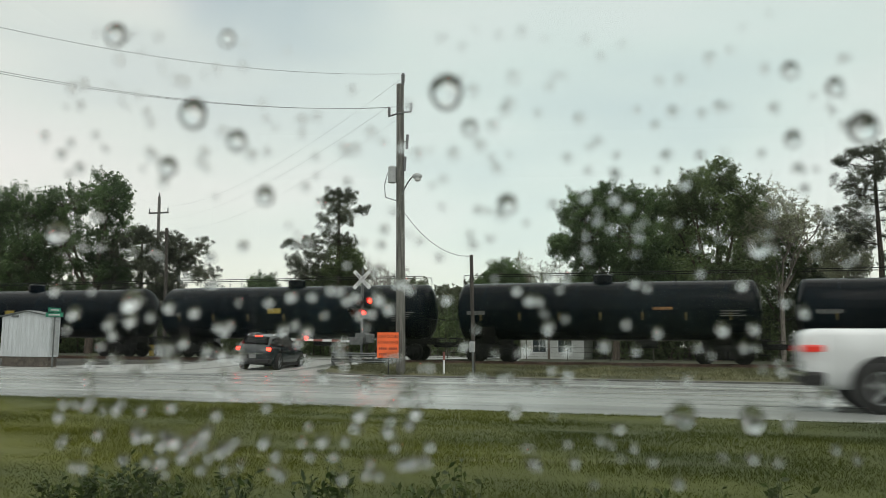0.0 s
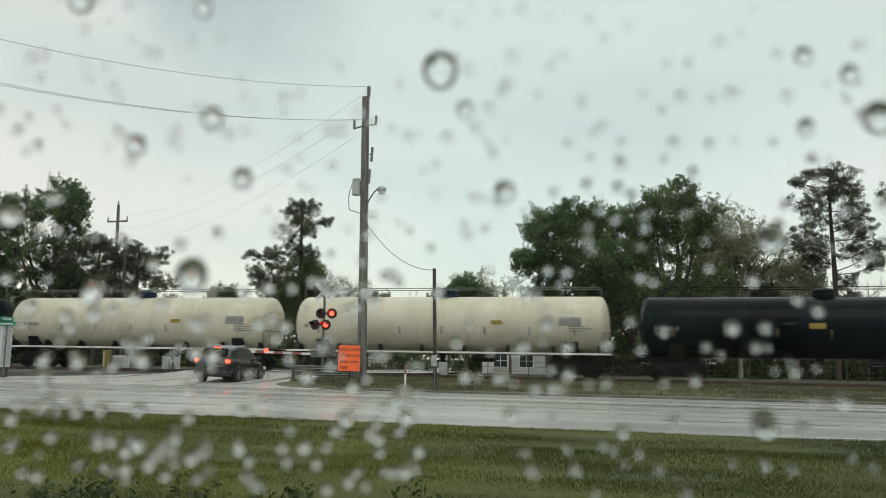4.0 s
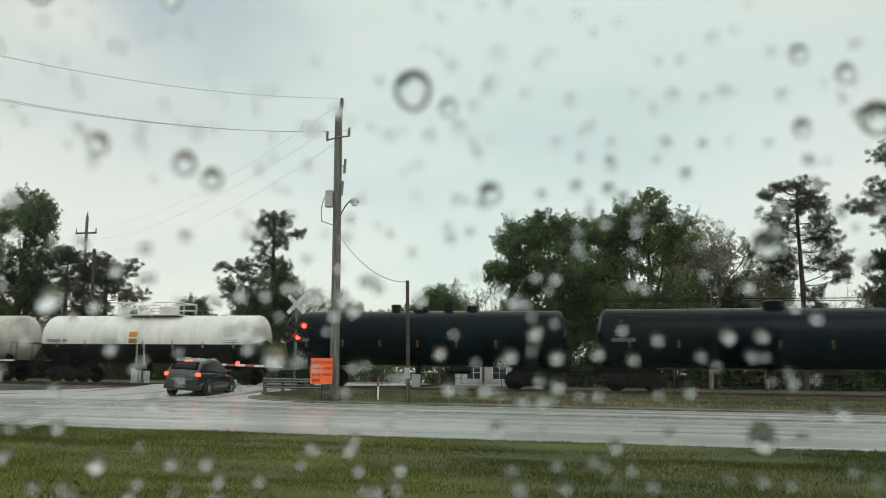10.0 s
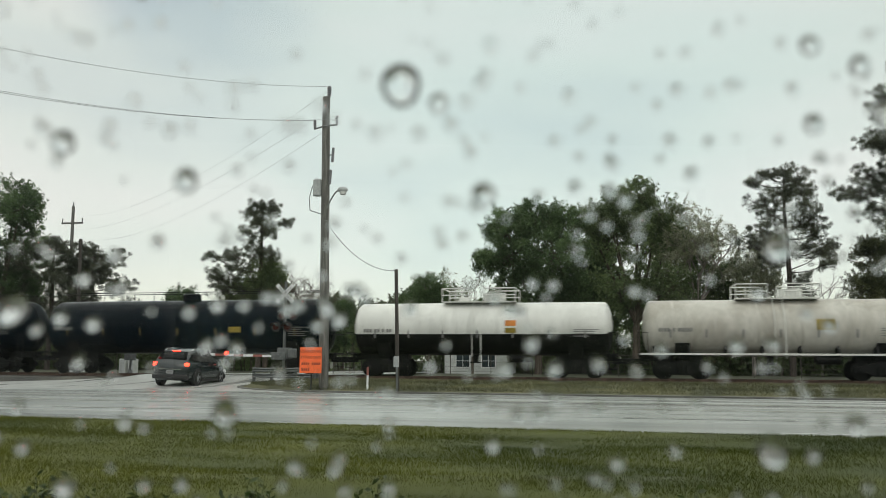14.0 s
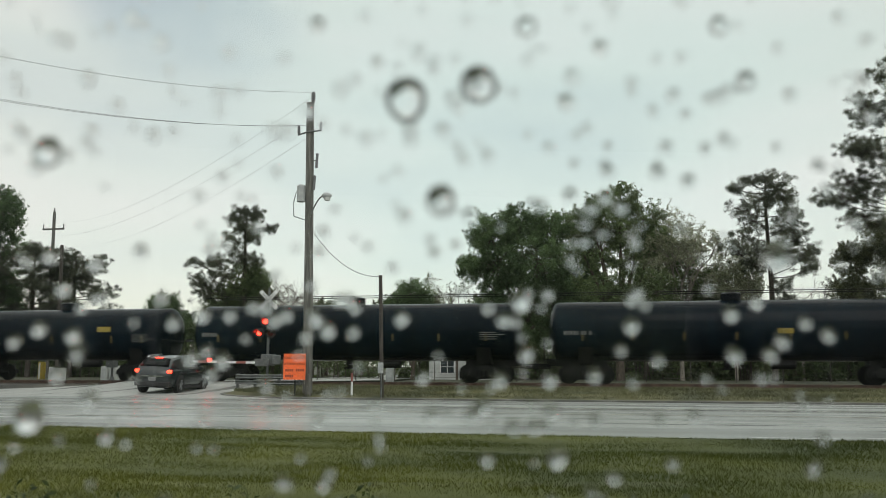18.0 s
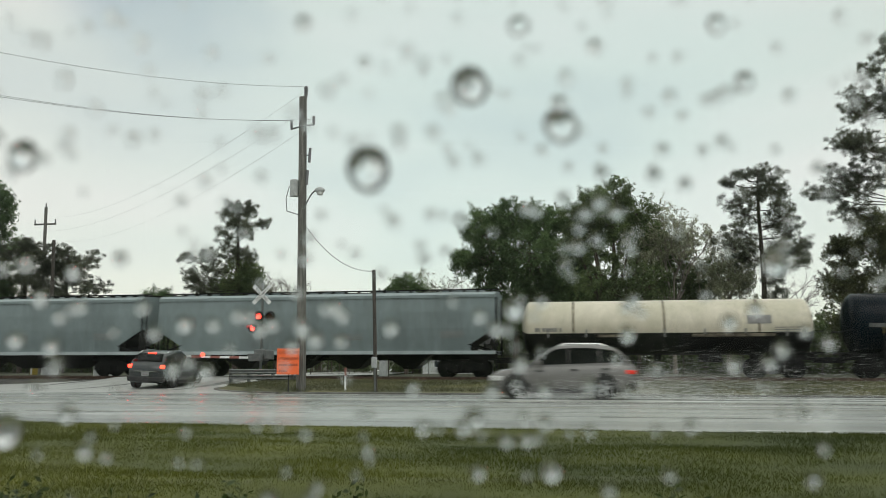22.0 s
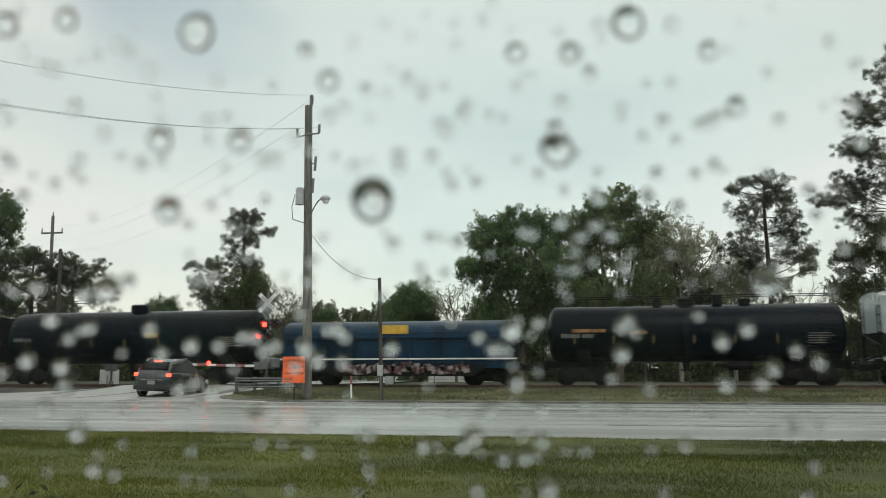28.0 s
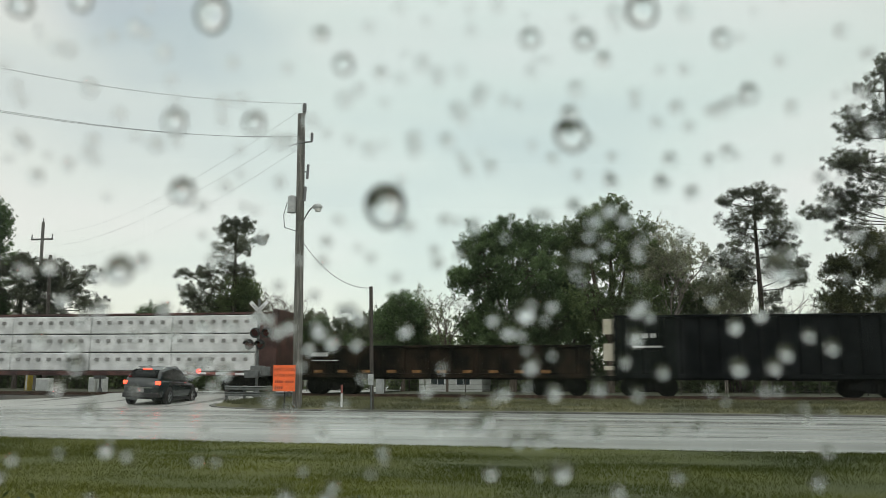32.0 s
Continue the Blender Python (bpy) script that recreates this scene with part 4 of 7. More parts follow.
def gondola_car(L, z1, paint_, label, cat, ribs=16, ends=None, hood=None, seed=1):
    rr = random.Random(seed)
    car = tagged(new("hooded_gondola" if hood else "gondola_car", None), label, cat, group="cars of the freight train")
    h, W, z0 = L / 2 - (0.9 if hood else 0.6), 1.48, 1.08
    for s in (-1, 1):
        bm = B()
        box(bm, -h, h, *sorted((s * W, s * (W - 0.07))), z0, z1, 0.01)
        part("side_wall", bm, paint_, car)
        bm = B()
        box(bm, *sorted((s * h, s * (h - 0.08))), -W + 0.07, W - 0.07, z0, z1, 0.01)
        for k in range(4):
            z = z0 + (z1 - z0) * (k + 0.6) / 4.2
            box(bm, *sorted((s * (h + 0.003), s * (h + 0.09))), -W + 0.1, W - 0.1, z - 0.06, z + 0.06)
        part("end_wall", bm, ends or paint_, car)
        bogie(car, s * (L / 2 - 2.2))
        coupler(car, s * L / 2, s)
        for k in range(ribs):
            x = -h + 2 * h * (k + 0.5) / ribs
            bm = B()
            prism(bm, [(x - 0.09, s * (W + 0.003)), (x - 0.06, s * (W + 0.12)), (x + 0.06, s * (W + 0.12)), (x + 0.09, s * (W + 0.003))], "z", z0 + 0.02, z1 - 0.09)
            part("rib", bm, paint_, car)
        bm = B()
        box(bm, -h - 0.05, h + 0.05, *sorted((s * (W - 0.06), s * (W + 0.14))), z1 - 0.085, z1 + 0.03, 0.015)
        part("top_rail", bm, paint_, car)
        bm = B()
        box(bm, -L / 2 + 0.6, L / 2 - 0.6, *sorted((s * (W - 0.02), s * (W + 0.1))), z0 - 0.22, z0 - 0.004, 0.01)
        part("side_sill", bm, paint_, car)
        bm = B()
        for y in (-W * 0.98, -W * 0.66):
            rod(bm, (s * (h + 0.14), y, 0.5), (s * (h + 0.14), y, z1), 0.022, seg=6)
        for k in range(int((z1 - 0.5) / 0.38)):
            rod(bm, (s * (h + 0.14), -W * 0.98, 0.6 + 0.38 * k), (s * (h + 0.14), -W * 0.66, 0.6 + 0.38 * k), 0.018, seg=6)
        part("ladder", bm, M["under"], car)
    bm = B()
    box(bm, -h + 0.08, h - 0.08, -W + 0.07, W - 0.07, z0, z0 + 0.08)
    part("floor_plate", bm, M["under"], car)
    bm = B()
    box(bm, -L / 2 + 0.6, L / 2 - 0.6, -0.3, 0.3, 0.78, 1.08)
    part("centre_sill", bm, M["under"], car)
    if hood:
        n = 18
        bm = B()
        pts = [(math.cos(math.pi * k / n) * (W + 0.06), z1 + 0.03 + math.sin(math.pi * k / n) ** 0.8 * 0.85) for k in range(n + 1)]
        prism(bm, pts, "x", -h - 0.02, h + 0.02)
        part("hood", bm, hood, car, "rounded blue hood", smooth=False)
        bm = B()
        for k in range(4):
            x = -h + 2 * h * (k + 0.5) / 4
            prism(bm, [(y * 1.012, z1 + (z - z1) * 1.02) for y, z in pts], "x", x - 0.05, x + 0.05)
        part("hood_rib", bm, hood, car)
        bars(car, M["white"], -W - 0.145, [(-L / 2 + 0.7, L / 2 - 0.7, 1.30, 1.37)], "white_stripe", 0.005)
        bm = B()
        for k in range(26):
            x = -h * 0.45 + h * 1.1 * k / 26 + rr.uniform(-0.1, 0.1)
            z = 0.52 + rr.uniform(0.0, 0.2)
            prism(bm, [(x, z), (x + rr.uniform(0.2, 0.45), z + rr.uniform(-0.05, 0.1)), (x + rr.uniform(0.15, 0.4), z + rr.uniform(0.3, 0.55)), (x - 0.05, z + rr.uniform(0.25, 0.5))], "y", -W - 0.148, -W - 0.10)
        gb = B()
        prism(gb, [(-h * 0.72, 1.10), (-h * 0.52, 0.46), (h * 0.68, 0.46), (h * 0.80, 1.10)], "y", -W - 0.10, -W + 0.05)
        part("side_sill", gb, M["under"], car)
        part("graffiti", bm, M["graffiti"], car, "faded pink and white graffiti")
    else:
        bars(car, M["pale"], -W - 0.13, words(rr, -h + 0.8, z0 + (z1 - z0) * 0.62, 0.2, 6) + [(-h + 0.8, -h + 2.2, z0 + (z1 - z0) * 0.45, z0 + (z1 - z0) * 0.48)])
    return car


def lumber_car(L, label):
    car = tagged(new("centre_beam_flat_car", None), label, "flat car", group="cars of the freight train")
    h = L / 2 - 0.6
    for s in (-1, 1):
        bogie(car, s * (L / 2 - 2.6))
        coupler(car, s * L / 2, s)
        bm = B()
        box(bm, *sorted((s * h, s * (h - 0.28))), -1.5, 1.5, 1.05, 4.42, 0.02)
        for y in (-1.35, -0.45, 0.45, 1.35):
            box(bm, *sorted((s * (h - 0.28), s * (h - 1.1))), y - 0.05, y + 0.05, 1.05, 4.3)
        part("bulkhead", bm, M["maroon"], car)
    bm = B()
    box(bm, -h, h, -1.45, 1.45, 0.92, 1.16, 0.02)
    part("deck", bm, M["maroon"], car)
    bm = B()
    box(bm, -h + 1.1, h - 1.1, -0.12, 0.12, 1.16, 4.30)
    box(bm, -h + 1.1, h - 1.1, -0.5, 0.5, 4.26, 4.36)
    part("centre_beam", bm, M["maroon"], car)
    load = L - 3.6
    nx_, rr = 4, random.Random(9)
    for row in range(3):
        for k in range(nx_):
            x0 = -load / 2 + load * k / nx_ + 0.02
            for s in (-1, 1):
                bm = B()
                z = 1.18 + row * 1.0
                box(bm, x0, x0 + load / nx_ - 0.04, *sorted((s * 0.16, s * (1.42 + rr.uniform(-0.03, 0.02)))), z, z + 0.95, 0.05)
                o = part("lumber_bundle", bm, M["wrap"], car, "lumber bundle in white printed wrap")
                if s < 0:
                    bm = B()
                    for c in range(7):
                        for r_ in range(1):
                            xx = x0 + 0.35 + c * (load / nx_ - 0.7) / 6.5
                            box(bm, xx, xx + 0.22, -1.475, -1.40, z + 0.52, z + 0.70)
                    part("wrap_print", bm, M["grey_letter"], o)
    return car

# ---- the train: end points along the track (at time zero) and kinds, front to rear ----
ENDS = [21.4, 2.55, -14.13, -32.38, -51.18, -69.56, -88.09, -106.22, -124.73, -141.39, -156.55, -170.62, -185.58, -203.94, -223.29, -242.60,
        -257.85, -273.32, -292.73, -312.02, -330.38, -346.03, -360.01, -376.67, -391.37, -407.63, -430.6]
BLK = "black wet railway tank car with "
PLAN = [
    ("tank", 1.50, "black", dict(marks=(("worn_orange", -3.2, 0.05, 1.0, 0.14),)), BLK + "a long top handrail"),
    ("tank", 1.50, "black", dict(marks=(("worn_orange", 3.0, 0.0, 0.9, 0.12),)), BLK + "an orange stripe"),
    ("tank", 1.50, "black", dict(marks=(("yellow", -0.6, -0.1, 0.8, 0.28),)), BLK + "a small yellow placard"),
    ("tank", 1.50, "black", dict(marks=(("yellow", -0.6, -0.1, 0.7, 0.26),)), BLK + "a low round dome"),
    ("tank", 1.52, "cream", dict(walkway=True, marks=(("grey_letter", 6.6, -0.05, 1.1, 0.42), ("yellow", 2.9, 0.0, 0.6, 0.2))), "weathered cream railway tank car with a pale side sill"),
    ("tank", 1.52, "cream", dict(walkway=True, marks=(("grey_letter", 6.6, -0.05, 1.1, 0.42), ("yellow", 2.9, 0.0, 0.6, 0.2))), "weathered cream railway tank car with a blue dome cover"),
    ("tank", 1.50, "black", dict(), BLK + "white number lettering"),
    ("tank", 1.50, "black", dict(), BLK + "pale data lettering"),
    ("tank", 1.46, "black", dict(dome="many", rail_top=False), BLK + "several small domes"),
    ("tank", 1.36, "white", dict(lower="black", rail_top=False, dome="", platform=True, marks=(("orange_mark", -0.6, 0.1, 0.55, 0.28), ("yellow", -0.6, -0.25, 0.55, 0.25))), "white railway tank car with a black lower shell and top platform"),
    ("tank", 1.38, "dirty", dict(rail_top=False, dome="", platform=True, walkway=True, marks=(("yellow", 2.0, -0.15, 0.8, 0.5),)), "dirty white railway tank car with a pale sill and yellow placard"),
    ("tank", 1.36, "white", dict(lower="black", rail_top=False, dome="", platform=True, marks=(("orange_mark", 1.7, 0.1, 0.55, 0.28), ("yellow", 1.7, -0.25, 0.55, 0.25))), "white railway tank car with a black underside and railed platform"),
    ("tank", 1.50, "black", dict(marks=(("yellow", 3.4, -0.35, 0.7, 0.3),)), BLK + "yellow reflective strips"),
    ("tank", 1.50, "black", dict(marks=(("yellow", 2.2, -0.2, 0.7, 0.24),)), BLK + "a yellow placard"),
    ("tank", 1.50, "black", dict(), BLK + "a streaked shell"),
    ("tank", 1.46, "black", dict(rail_top=False, marks=(("yellow", 3.2, 0.1, 0.8, 0.28),)), BLK + "no top handrail"),
    ("tank", 1.36, "cream", dict(lower="black", rail_top=False, dome="", bands=3, marks=(("grey_letter", 4.4, 0.1, 1.1, 0.42), ("grime", 3.2, -0.50, 3.8, 0.14), ("grime", -2.4, -0.5, 1.6, 0.12))), "yellowed cream railway tank car with a black lower shell and bands"),
    ("hopper", "hopper", "blue-grey covered hopper car with a ribbed roof walkway"),
    ("hopper", "hopper", "blue-grey covered hopper car, rain-streaked"),
    ("hopper", "hopper_light", "light grey covered hopper car with dark lettering"),
    ("tank", 1.42, "black", dict(dome="many", marks=(("worn_orange", -5.0, 0.05, 1.6, 0.16), ("worn_orange", -2.6, -0.05, 0.8, 0.14))), BLK + "orange lettering and many fittings"),
    ("hood", 2.45, "blue", "blue railway car with a rounded hood, graffiti along its sill"),
    ("tank", 1.48, "black", dict(rail_top=False, marks=(("yellow", 1.6, -0.05, 0.8, 0.28),)), BLK + "a platform-less dome"),
    ("gon", 3.88, "gondola", "tall black gondola car with side ribs"),
    ("gon", 2.45, "rusty", "low rusty brown gondola car with pale end posts"),
    ("lumber",),
]
TRAIN = []
for i, spec in enumerate(PLAN):
    a, b = ENDS[i], ENDS[i + 1]
    L_, mid = a - b, (a + b) / 2
    if spec[0] == "tank":
        kw = dict(spec[3])
        if kw.get("lower"):
            kw["lower"] = M["under"]
        c = tank_car(L_, spec[1], M[spec[2]], spec[4], seed=i, **kw)
    elif spec[0] == "hopper":
        c = hopper_car(L_, M[spec[1]], spec[2], i)
    elif spec[0] == "hood":
        c = gondola_car(L_, spec[1], M["blue"], spec[3], "gondola", 8, hood=M["blue"], seed=i)
        bars(c, M["emblem"], -1.56, [(-0.7, 0.7, 2.62, 3.05)], "yellow_emblem", 0.02)
    elif spec[0] == "gon":
        c = gondola_car(L_, spec[1], M[spec[2]], spec[3], "gondola", 15 if i == 23 else 12, ends=M["grime"] if i == 24 else None, seed=i)
        if i == 24:
            bars(c, M["worn_orange"], -1.61, [(-6.6 + 1.3 * k, -6.15 + 1.3 * k, 1.10, 1.24) for k in range(10)], "reflective_strip", 0.006)
        if i == 23:
            for z0_, z1_ in ((1.25, 1.45), (1.7, 2.55), (3.0, 3.75)):
                bm = B()
                box(bm, -L_ / 2 + 0.02, -L_ / 2 + 0.52, -1.35, -1.25, z0_, z1_, 0.01)
                part("end_panel", bm, M["cream"], c, "pale cream end platform panel")
    else:
        c = lumber_car(L_, "centre-beam flat car loaded with white-wrapped lumber bundles")
    TRAIN.append((c, mid))


# ---- roadside ----
def rods(pts, r, seg=6, r1=None):
    bm = B()
    for p, q in zip(pts, pts[1:]):
        rod(bm, p, q, r, r1, seg)
    return bm


def sag(a, b, drop, n=16):
    a, b = Vector(a), Vector(b)
    return [a.lerp(b, k / n) - Vector((0, 0, drop * 4 * (k / n) * (1 - k / n))) for k in range(n + 1)]


def utility_pole():
    P0, P1 = Vector((-11.28, 30.75, 0.1)), Vector((-11.47, 30.75, 12.07))
    po = tagged(new("utility_pole", None), "tall weathered wooden utility pole with transformer and street light", "utility pole")
    at = lambda z: P0.lerp(P1, (z - P0.z) / (P1.z - P0.z))
    part("shaft", rods([P0, P1], 0.19, 14, 0.15), M["wood"], po)

    def insulator(p, hh=0.42, r=0.07):
        bm = B()
        rod(bm, (0, 0, 0), (0, 0, hh), r * 0.6, seg=10)
        for k in range(4):
            rod(bm, (0, 0, hh * (0.2 + 0.2 * k)), (0, 0, hh * (0.2 + 0.2 * k) + 0.035), r, r * 0.8, seg=10)
        part("insulator", bm, M["porcelain"], po, m=Matrix.Translation(p))
    bm = rods([at(11.87) + Vector((0.12, 0, 0)), at(12.17) + Vector((0.12, 0, 0))], 0.03)
    part("pole_top_bracket", bm, M["steel"], po)
    insulator(at(12.07) + Vector((0.12, 0, 0)), 0.45, 0.1)
    bm = B()
    c = at(10.78)
    rod(bm, c + Vector((-0.50, 0, -0.02)), c + Vector((0.0, -0.17, 0.04)), 0.035)
    rod(bm, c + Vector((0.0, -0.17, 0.04)), c + Vector((0.47, 0, 0.12)), 0.035)
    part("crossarm", bm, M["steel"], po)
    insulator(c + Vector((-0.48, 0, 0.0)), 0.36, 0.07)
    insulator(c + Vector((0.45, 0, 0.12)), 0.36, 0.07)
    # fuse cutout and arrester on short arms
    for z, dx in ((9.65, 0.30), (8.75, 0.20)):
        bm = B()
        rod(bm, at(z), at(z) + Vector((dx, -0.05, 0)), 0.025)
        rod(bm, at(z) + Vector((dx, -0.05, -0.3)), at(z) + Vector((dx + 0.03, -0.05, 0.28)), 0.055, seg=10)
        part("fuse_cutout", bm, M["porcelain"], po)
    bm = B()
    c = at(8.3) + Vector((-0.30, -0.12, 0))
    rod(bm, c - Vector((0, 0, 0.32)), c + Vector((0, 0, 0.30)), 0.17, seg=18)
    rod(bm, c + Vector((0, 0, 0.30)), c + Vector((0, 0, 0.36)), 0.18, 0.12, seg=18)
    part("transformer", bm, M["transformer"], po, "grey can transformer")
    part("drop_cable", rods([c + Vector((-0.2, 0, 0.1)), c + Vector((-0.33, 0, -0.4)), c + Vector((-0.28, 0, -0.9)), at(7.2)], 0.018), M["wire"], po)
    arm = [at(7.35)] + [at(7.35) + Vector((0.10 + 0.52 * k / 6, -0.10, 0.72 * math.sin(math.pi / 2 * k / 6) + 0.12)) for k in range(7)]
    part("lamp_arm", rods(arm, 0.03, 8), M["steel"], po)
    bm = B()
    e = arm[-1]
    bmesh.ops.create_uvsphere(bm, u_segments=14, v_segments=8, radius=0.17, matrix=Matrix.Translation(e + Vector((0.12, 0, 0.0))) @ Matrix.Diagonal((1.25, 0.9, 0.75, 1)))
    part("lamp_head", bm, M["transformer"], po, smooth=True)
    bm = B()
    rod(bm, e + Vector((0.14, 0, -0.19)), e + Vector((0.14, 0, -0.08)), 0.11, 0.14, seg=14)
    part("lamp_lens", bm, M["pale"], po)
    # spans: to the far pole on the left and behind towards the town
    for a, b, d in ((at(12.52), (-28, 6.0, 12.6), 1.8), (at(11.03) + Vector((-0.48, 0, 0.1)), (-28, 2.4, 11.3), 2.0), (at(11.08) + Vector((0.45, 0, 0.05)), (-28, 1.0, 11.3), 2.3),
                    (at(12.27), (-51.6, 71, 15.4), 1.3), (at(11.2) + Vector((-0.48, 0, 0)), (-52.9, 71, 14.1), 1.3), (at(10.7), (-50.6, 71, 13.0), 1.3)):
        tagged(part("overhead_wire", rods(sag(a, b, d, 24), 0.0075 if b[1] < 20 else 0.005, 5), M["wire"]), "thin dark overhead power wire", "power line", kind="structure")
    tagged(part("service_wire", rods(sag(at(7.0), (-8.33, 30.4, 4.9), 0.55, 14), 0.013, 5), M["wire"]), "thin service wire to the short pole", "power line", kind="structure")


utility_pole()


def service_pole():
    po = tagged(new("service_pole", None), "short dark wooden service pole with a meter box", "pole")
    part("shaft", rods([(-8.22, 30.4, 0.2), (-8.34, 30.4, 4.95)], 0.075, 10, 0.07), M["dark_wood"], po)
    bm = B()
    box(bm, -8.36, -8.16, 30.24, 30.34, 1.25, 1.65, 0.02)
    rod(bm, (-8.26, 30.22, 1.55), (-8.26, 30.26, 1.55), 0.08, seg=12)
    part("meter_box", bm, M["transformer"], po)
    part("conduit", rods([(-8.22, 30.28, 0.3), (-8.23, 30.28, 1.3)], 0.03), M["steel"], po)


service_pole()
for x, y, h_, c_ in ((-9.5, 30.7, 0.8, "red_stripe"), (-41.2, 50.0, 0.9, "signwhite")):
    mk = tagged(new("marker_post", None), "slim marker post standing in the verge", "post")
    part("post", rods([(x, y, 0.3), (x, y, 0.45 + h_ * 0.6)], 0.04, 8), M["signwhite"], mk)
    part("cap", rods([(x, y, 0.45 + h_ * 0.6), (x, y, 0.45 + h_)], 0.042, 8), M[c_], mk)


def text(name, body, size, material, parent, m, label="", extrude=0.004):
    cu = bpy.data.curves.new(name, "FONT")
    cu.body, cu.size, cu.extrude, cu.align_x, cu.align_y = body, size, extrude, "CENTER", "CENTER"
    cu.materials.append(material)
    tmp = bpy.data.objects.new("tmp_text", cu)
    scene.collection.objects.link(tmp)
    me = bpy.data.meshes.new_from_object(tmp.evaluated_get(bpy.context.evaluated_depsgraph_get()))
    bpy.data.objects.remove(tmp)
    ob = new(name, me)
    ob.parent = parent
    ob.matrix_basis = m
    if label:
        ob["label"] = label
    return ob


def orange_sign():
    sg = tagged(new("road_closed_sign", None), "square orange temporary road sign on a dark post", "road sign")
    cx, cy, cz, w = -11.63, 30.2, 1.49, 0.445
    bm = B()
    box(bm, cx - w, cx + w, cy, cy + 0.012, cz - 0.49, cz + 0.49, 0.004)
    part("panel", bm, M["orange"], sg)
    part("post", rods([(cx + 0.02, cy + 0.05, 0.25), (cx + 0.02, cy + 0.05, 2.02)], 0.03, 8), M["lampblack"], sg)
    for row, tx in ((0.33, "ROAD CLOSED"), (0.10, "AT RXR XING")):
        text("sign_lettering", tx, 0.135, M["signblack"], sg, pose(cx, cy - 0.006, cz + row, 90, 0, 0))
    bars(sg, M["signblack"], cy - 0.002, [(cx - 0.36 + 0.085 * k, cx - 0.305 + 0.085 * k, cz - 0.18, cz - 0.09) for k in range(9) if k != 4] + [(cx - 0.36 + 0.085 * k, cx - 0.305 + 0.085 * k, cz - 0.40, cz - 0.31) for k in range(4)], "sign_lettering", 0.006)


orange_sign()
LENSES = []


def crossing_signal(x, y, zb, facing=1, lit=True, scale=1.0):
    """Mast with crossbuck, two pairs of lamps, gate machine. facing 1: towards the road."""
    sg = tagged(new("crossing_signal", None), "railway crossing signal mast with white crossbuck and red flashing lamps" if facing > 0 else "rear view of a crossing signal mast across the tracks", "crossing signal")
    sg.matrix_basis = pose(x, y, zb, 0, 0, 0 if facing > 0 else 180)
    part("mast", rods([(0, 0, 0), (0, 0, 4.75)], 0.065, 12), M["steel"], sg)
    bm = B()
    rod(bm, (0, 0, 0), (0, 0, 0.35), 0.2, 0.12, seg=12)
    part("mast_base", bm, M["steel"], sg)
    for a, tx in ((45, "RAIL ROAD"), (-45, "CROSSING")):
        bm = B()
        mm = pose(0, -0.10 - (0.012 if a < 0 else 0), 4.15, 0, a, 0)
        box(bm, -0.61, 0.61, -0.005, 0.005, -0.095, 0.095, 0.003)
        pl = part("crossbuck_blade", bm, M["signwhite"], sg, m=mm)
        if facing > 0:
            text("blade_lettering", tx, 0.175, M["lampblack"], pl, pose(0, -0.008, -0.005, 90, 0, 0))
    for z, off, yaw in ((3.08, 0.29, 22), (2.52, 0.29, -14)):
        bm = B()
        for s in (-1, 1):
            rod(bm, (0, -0.05, z), (s * off + 0.18 * (z > 2.8) - 0.12 * (z < 2.8), -0.1, z), 0.035)
        part("lamp_bracket", bm, M["lampblack"], sg)
        for s in (-1, 1):
            lm = new("lamp", None)
            lm.parent = sg
            lm.matrix_basis = pose(s * off + 0.18 * (z > 2.8) - 0.12 * (z < 2.8), -0.16, z, 0, 0, yaw * 0.5)
            bm = B()
            rod(bm, (0, 0.02, 0), (0, 0.05, 0), 0.255, seg=24)
            part("backplate", bm, M["lampblack"], lm)
            bm = B()
            rod(bm, (0, 0.05, 0), (0, 0.22, 0), 0.14, 0.10, seg=16)
            part("housing", bm, M["lampblack"], lm)
            bm = B()
            lathe(bm, [(-0.02, 0.175), (0.30, 0.175), (0.30, 0.165), (-0.02, 0.165)], 18, 5, 175, close=False)
            bmesh.ops.rotate(bm, verts=bm.verts, matrix=Matrix.Rotation(radians(-90), 3, "Z"))
            part("hood", bm, M["lampblack"], lm)
            bm = B()
            rod(bm, (0, -0.03, 0), (0, 0.0, 0), 0.115, 0.12, seg=24)
            ln = part("lens", bm, M["red_on"] if (lit and facing > 0) else M["red_off"], lm)
            if facing > 0:
                # added dark disc, turned outwards to imitate the lamp going out
                bm = B()
                rod(bm, (0, 0.004, 0), (0, 0.014, 0), 0.157, seg=24)
                part("lens_back", bm, M["red_off"], ln)
                LENSES.append((ln, s))
    bm = B()
    box(bm, -0.28, 0.28, -0.2, 0.35, 0.95, 1.5, 0.03)
    part("gate_machine", bm, M["steel"], sg)
    if facing > 0:
        bm = B()
        box(bm, -0.60, 0.20, -0.26, -0.2, 1.08, 1.28, 0.02)
        box(bm, 0.3, 0.75, -0.26, -0.14, 1.0, 1.45, 0.04)
        part("counterweight", bm, M["steel"], sg)
    return sg


crossing_signal(-16.1, 38.2, 0.58)
crossing_signal(-31.3, 49.0, 0.45, facing=-1)


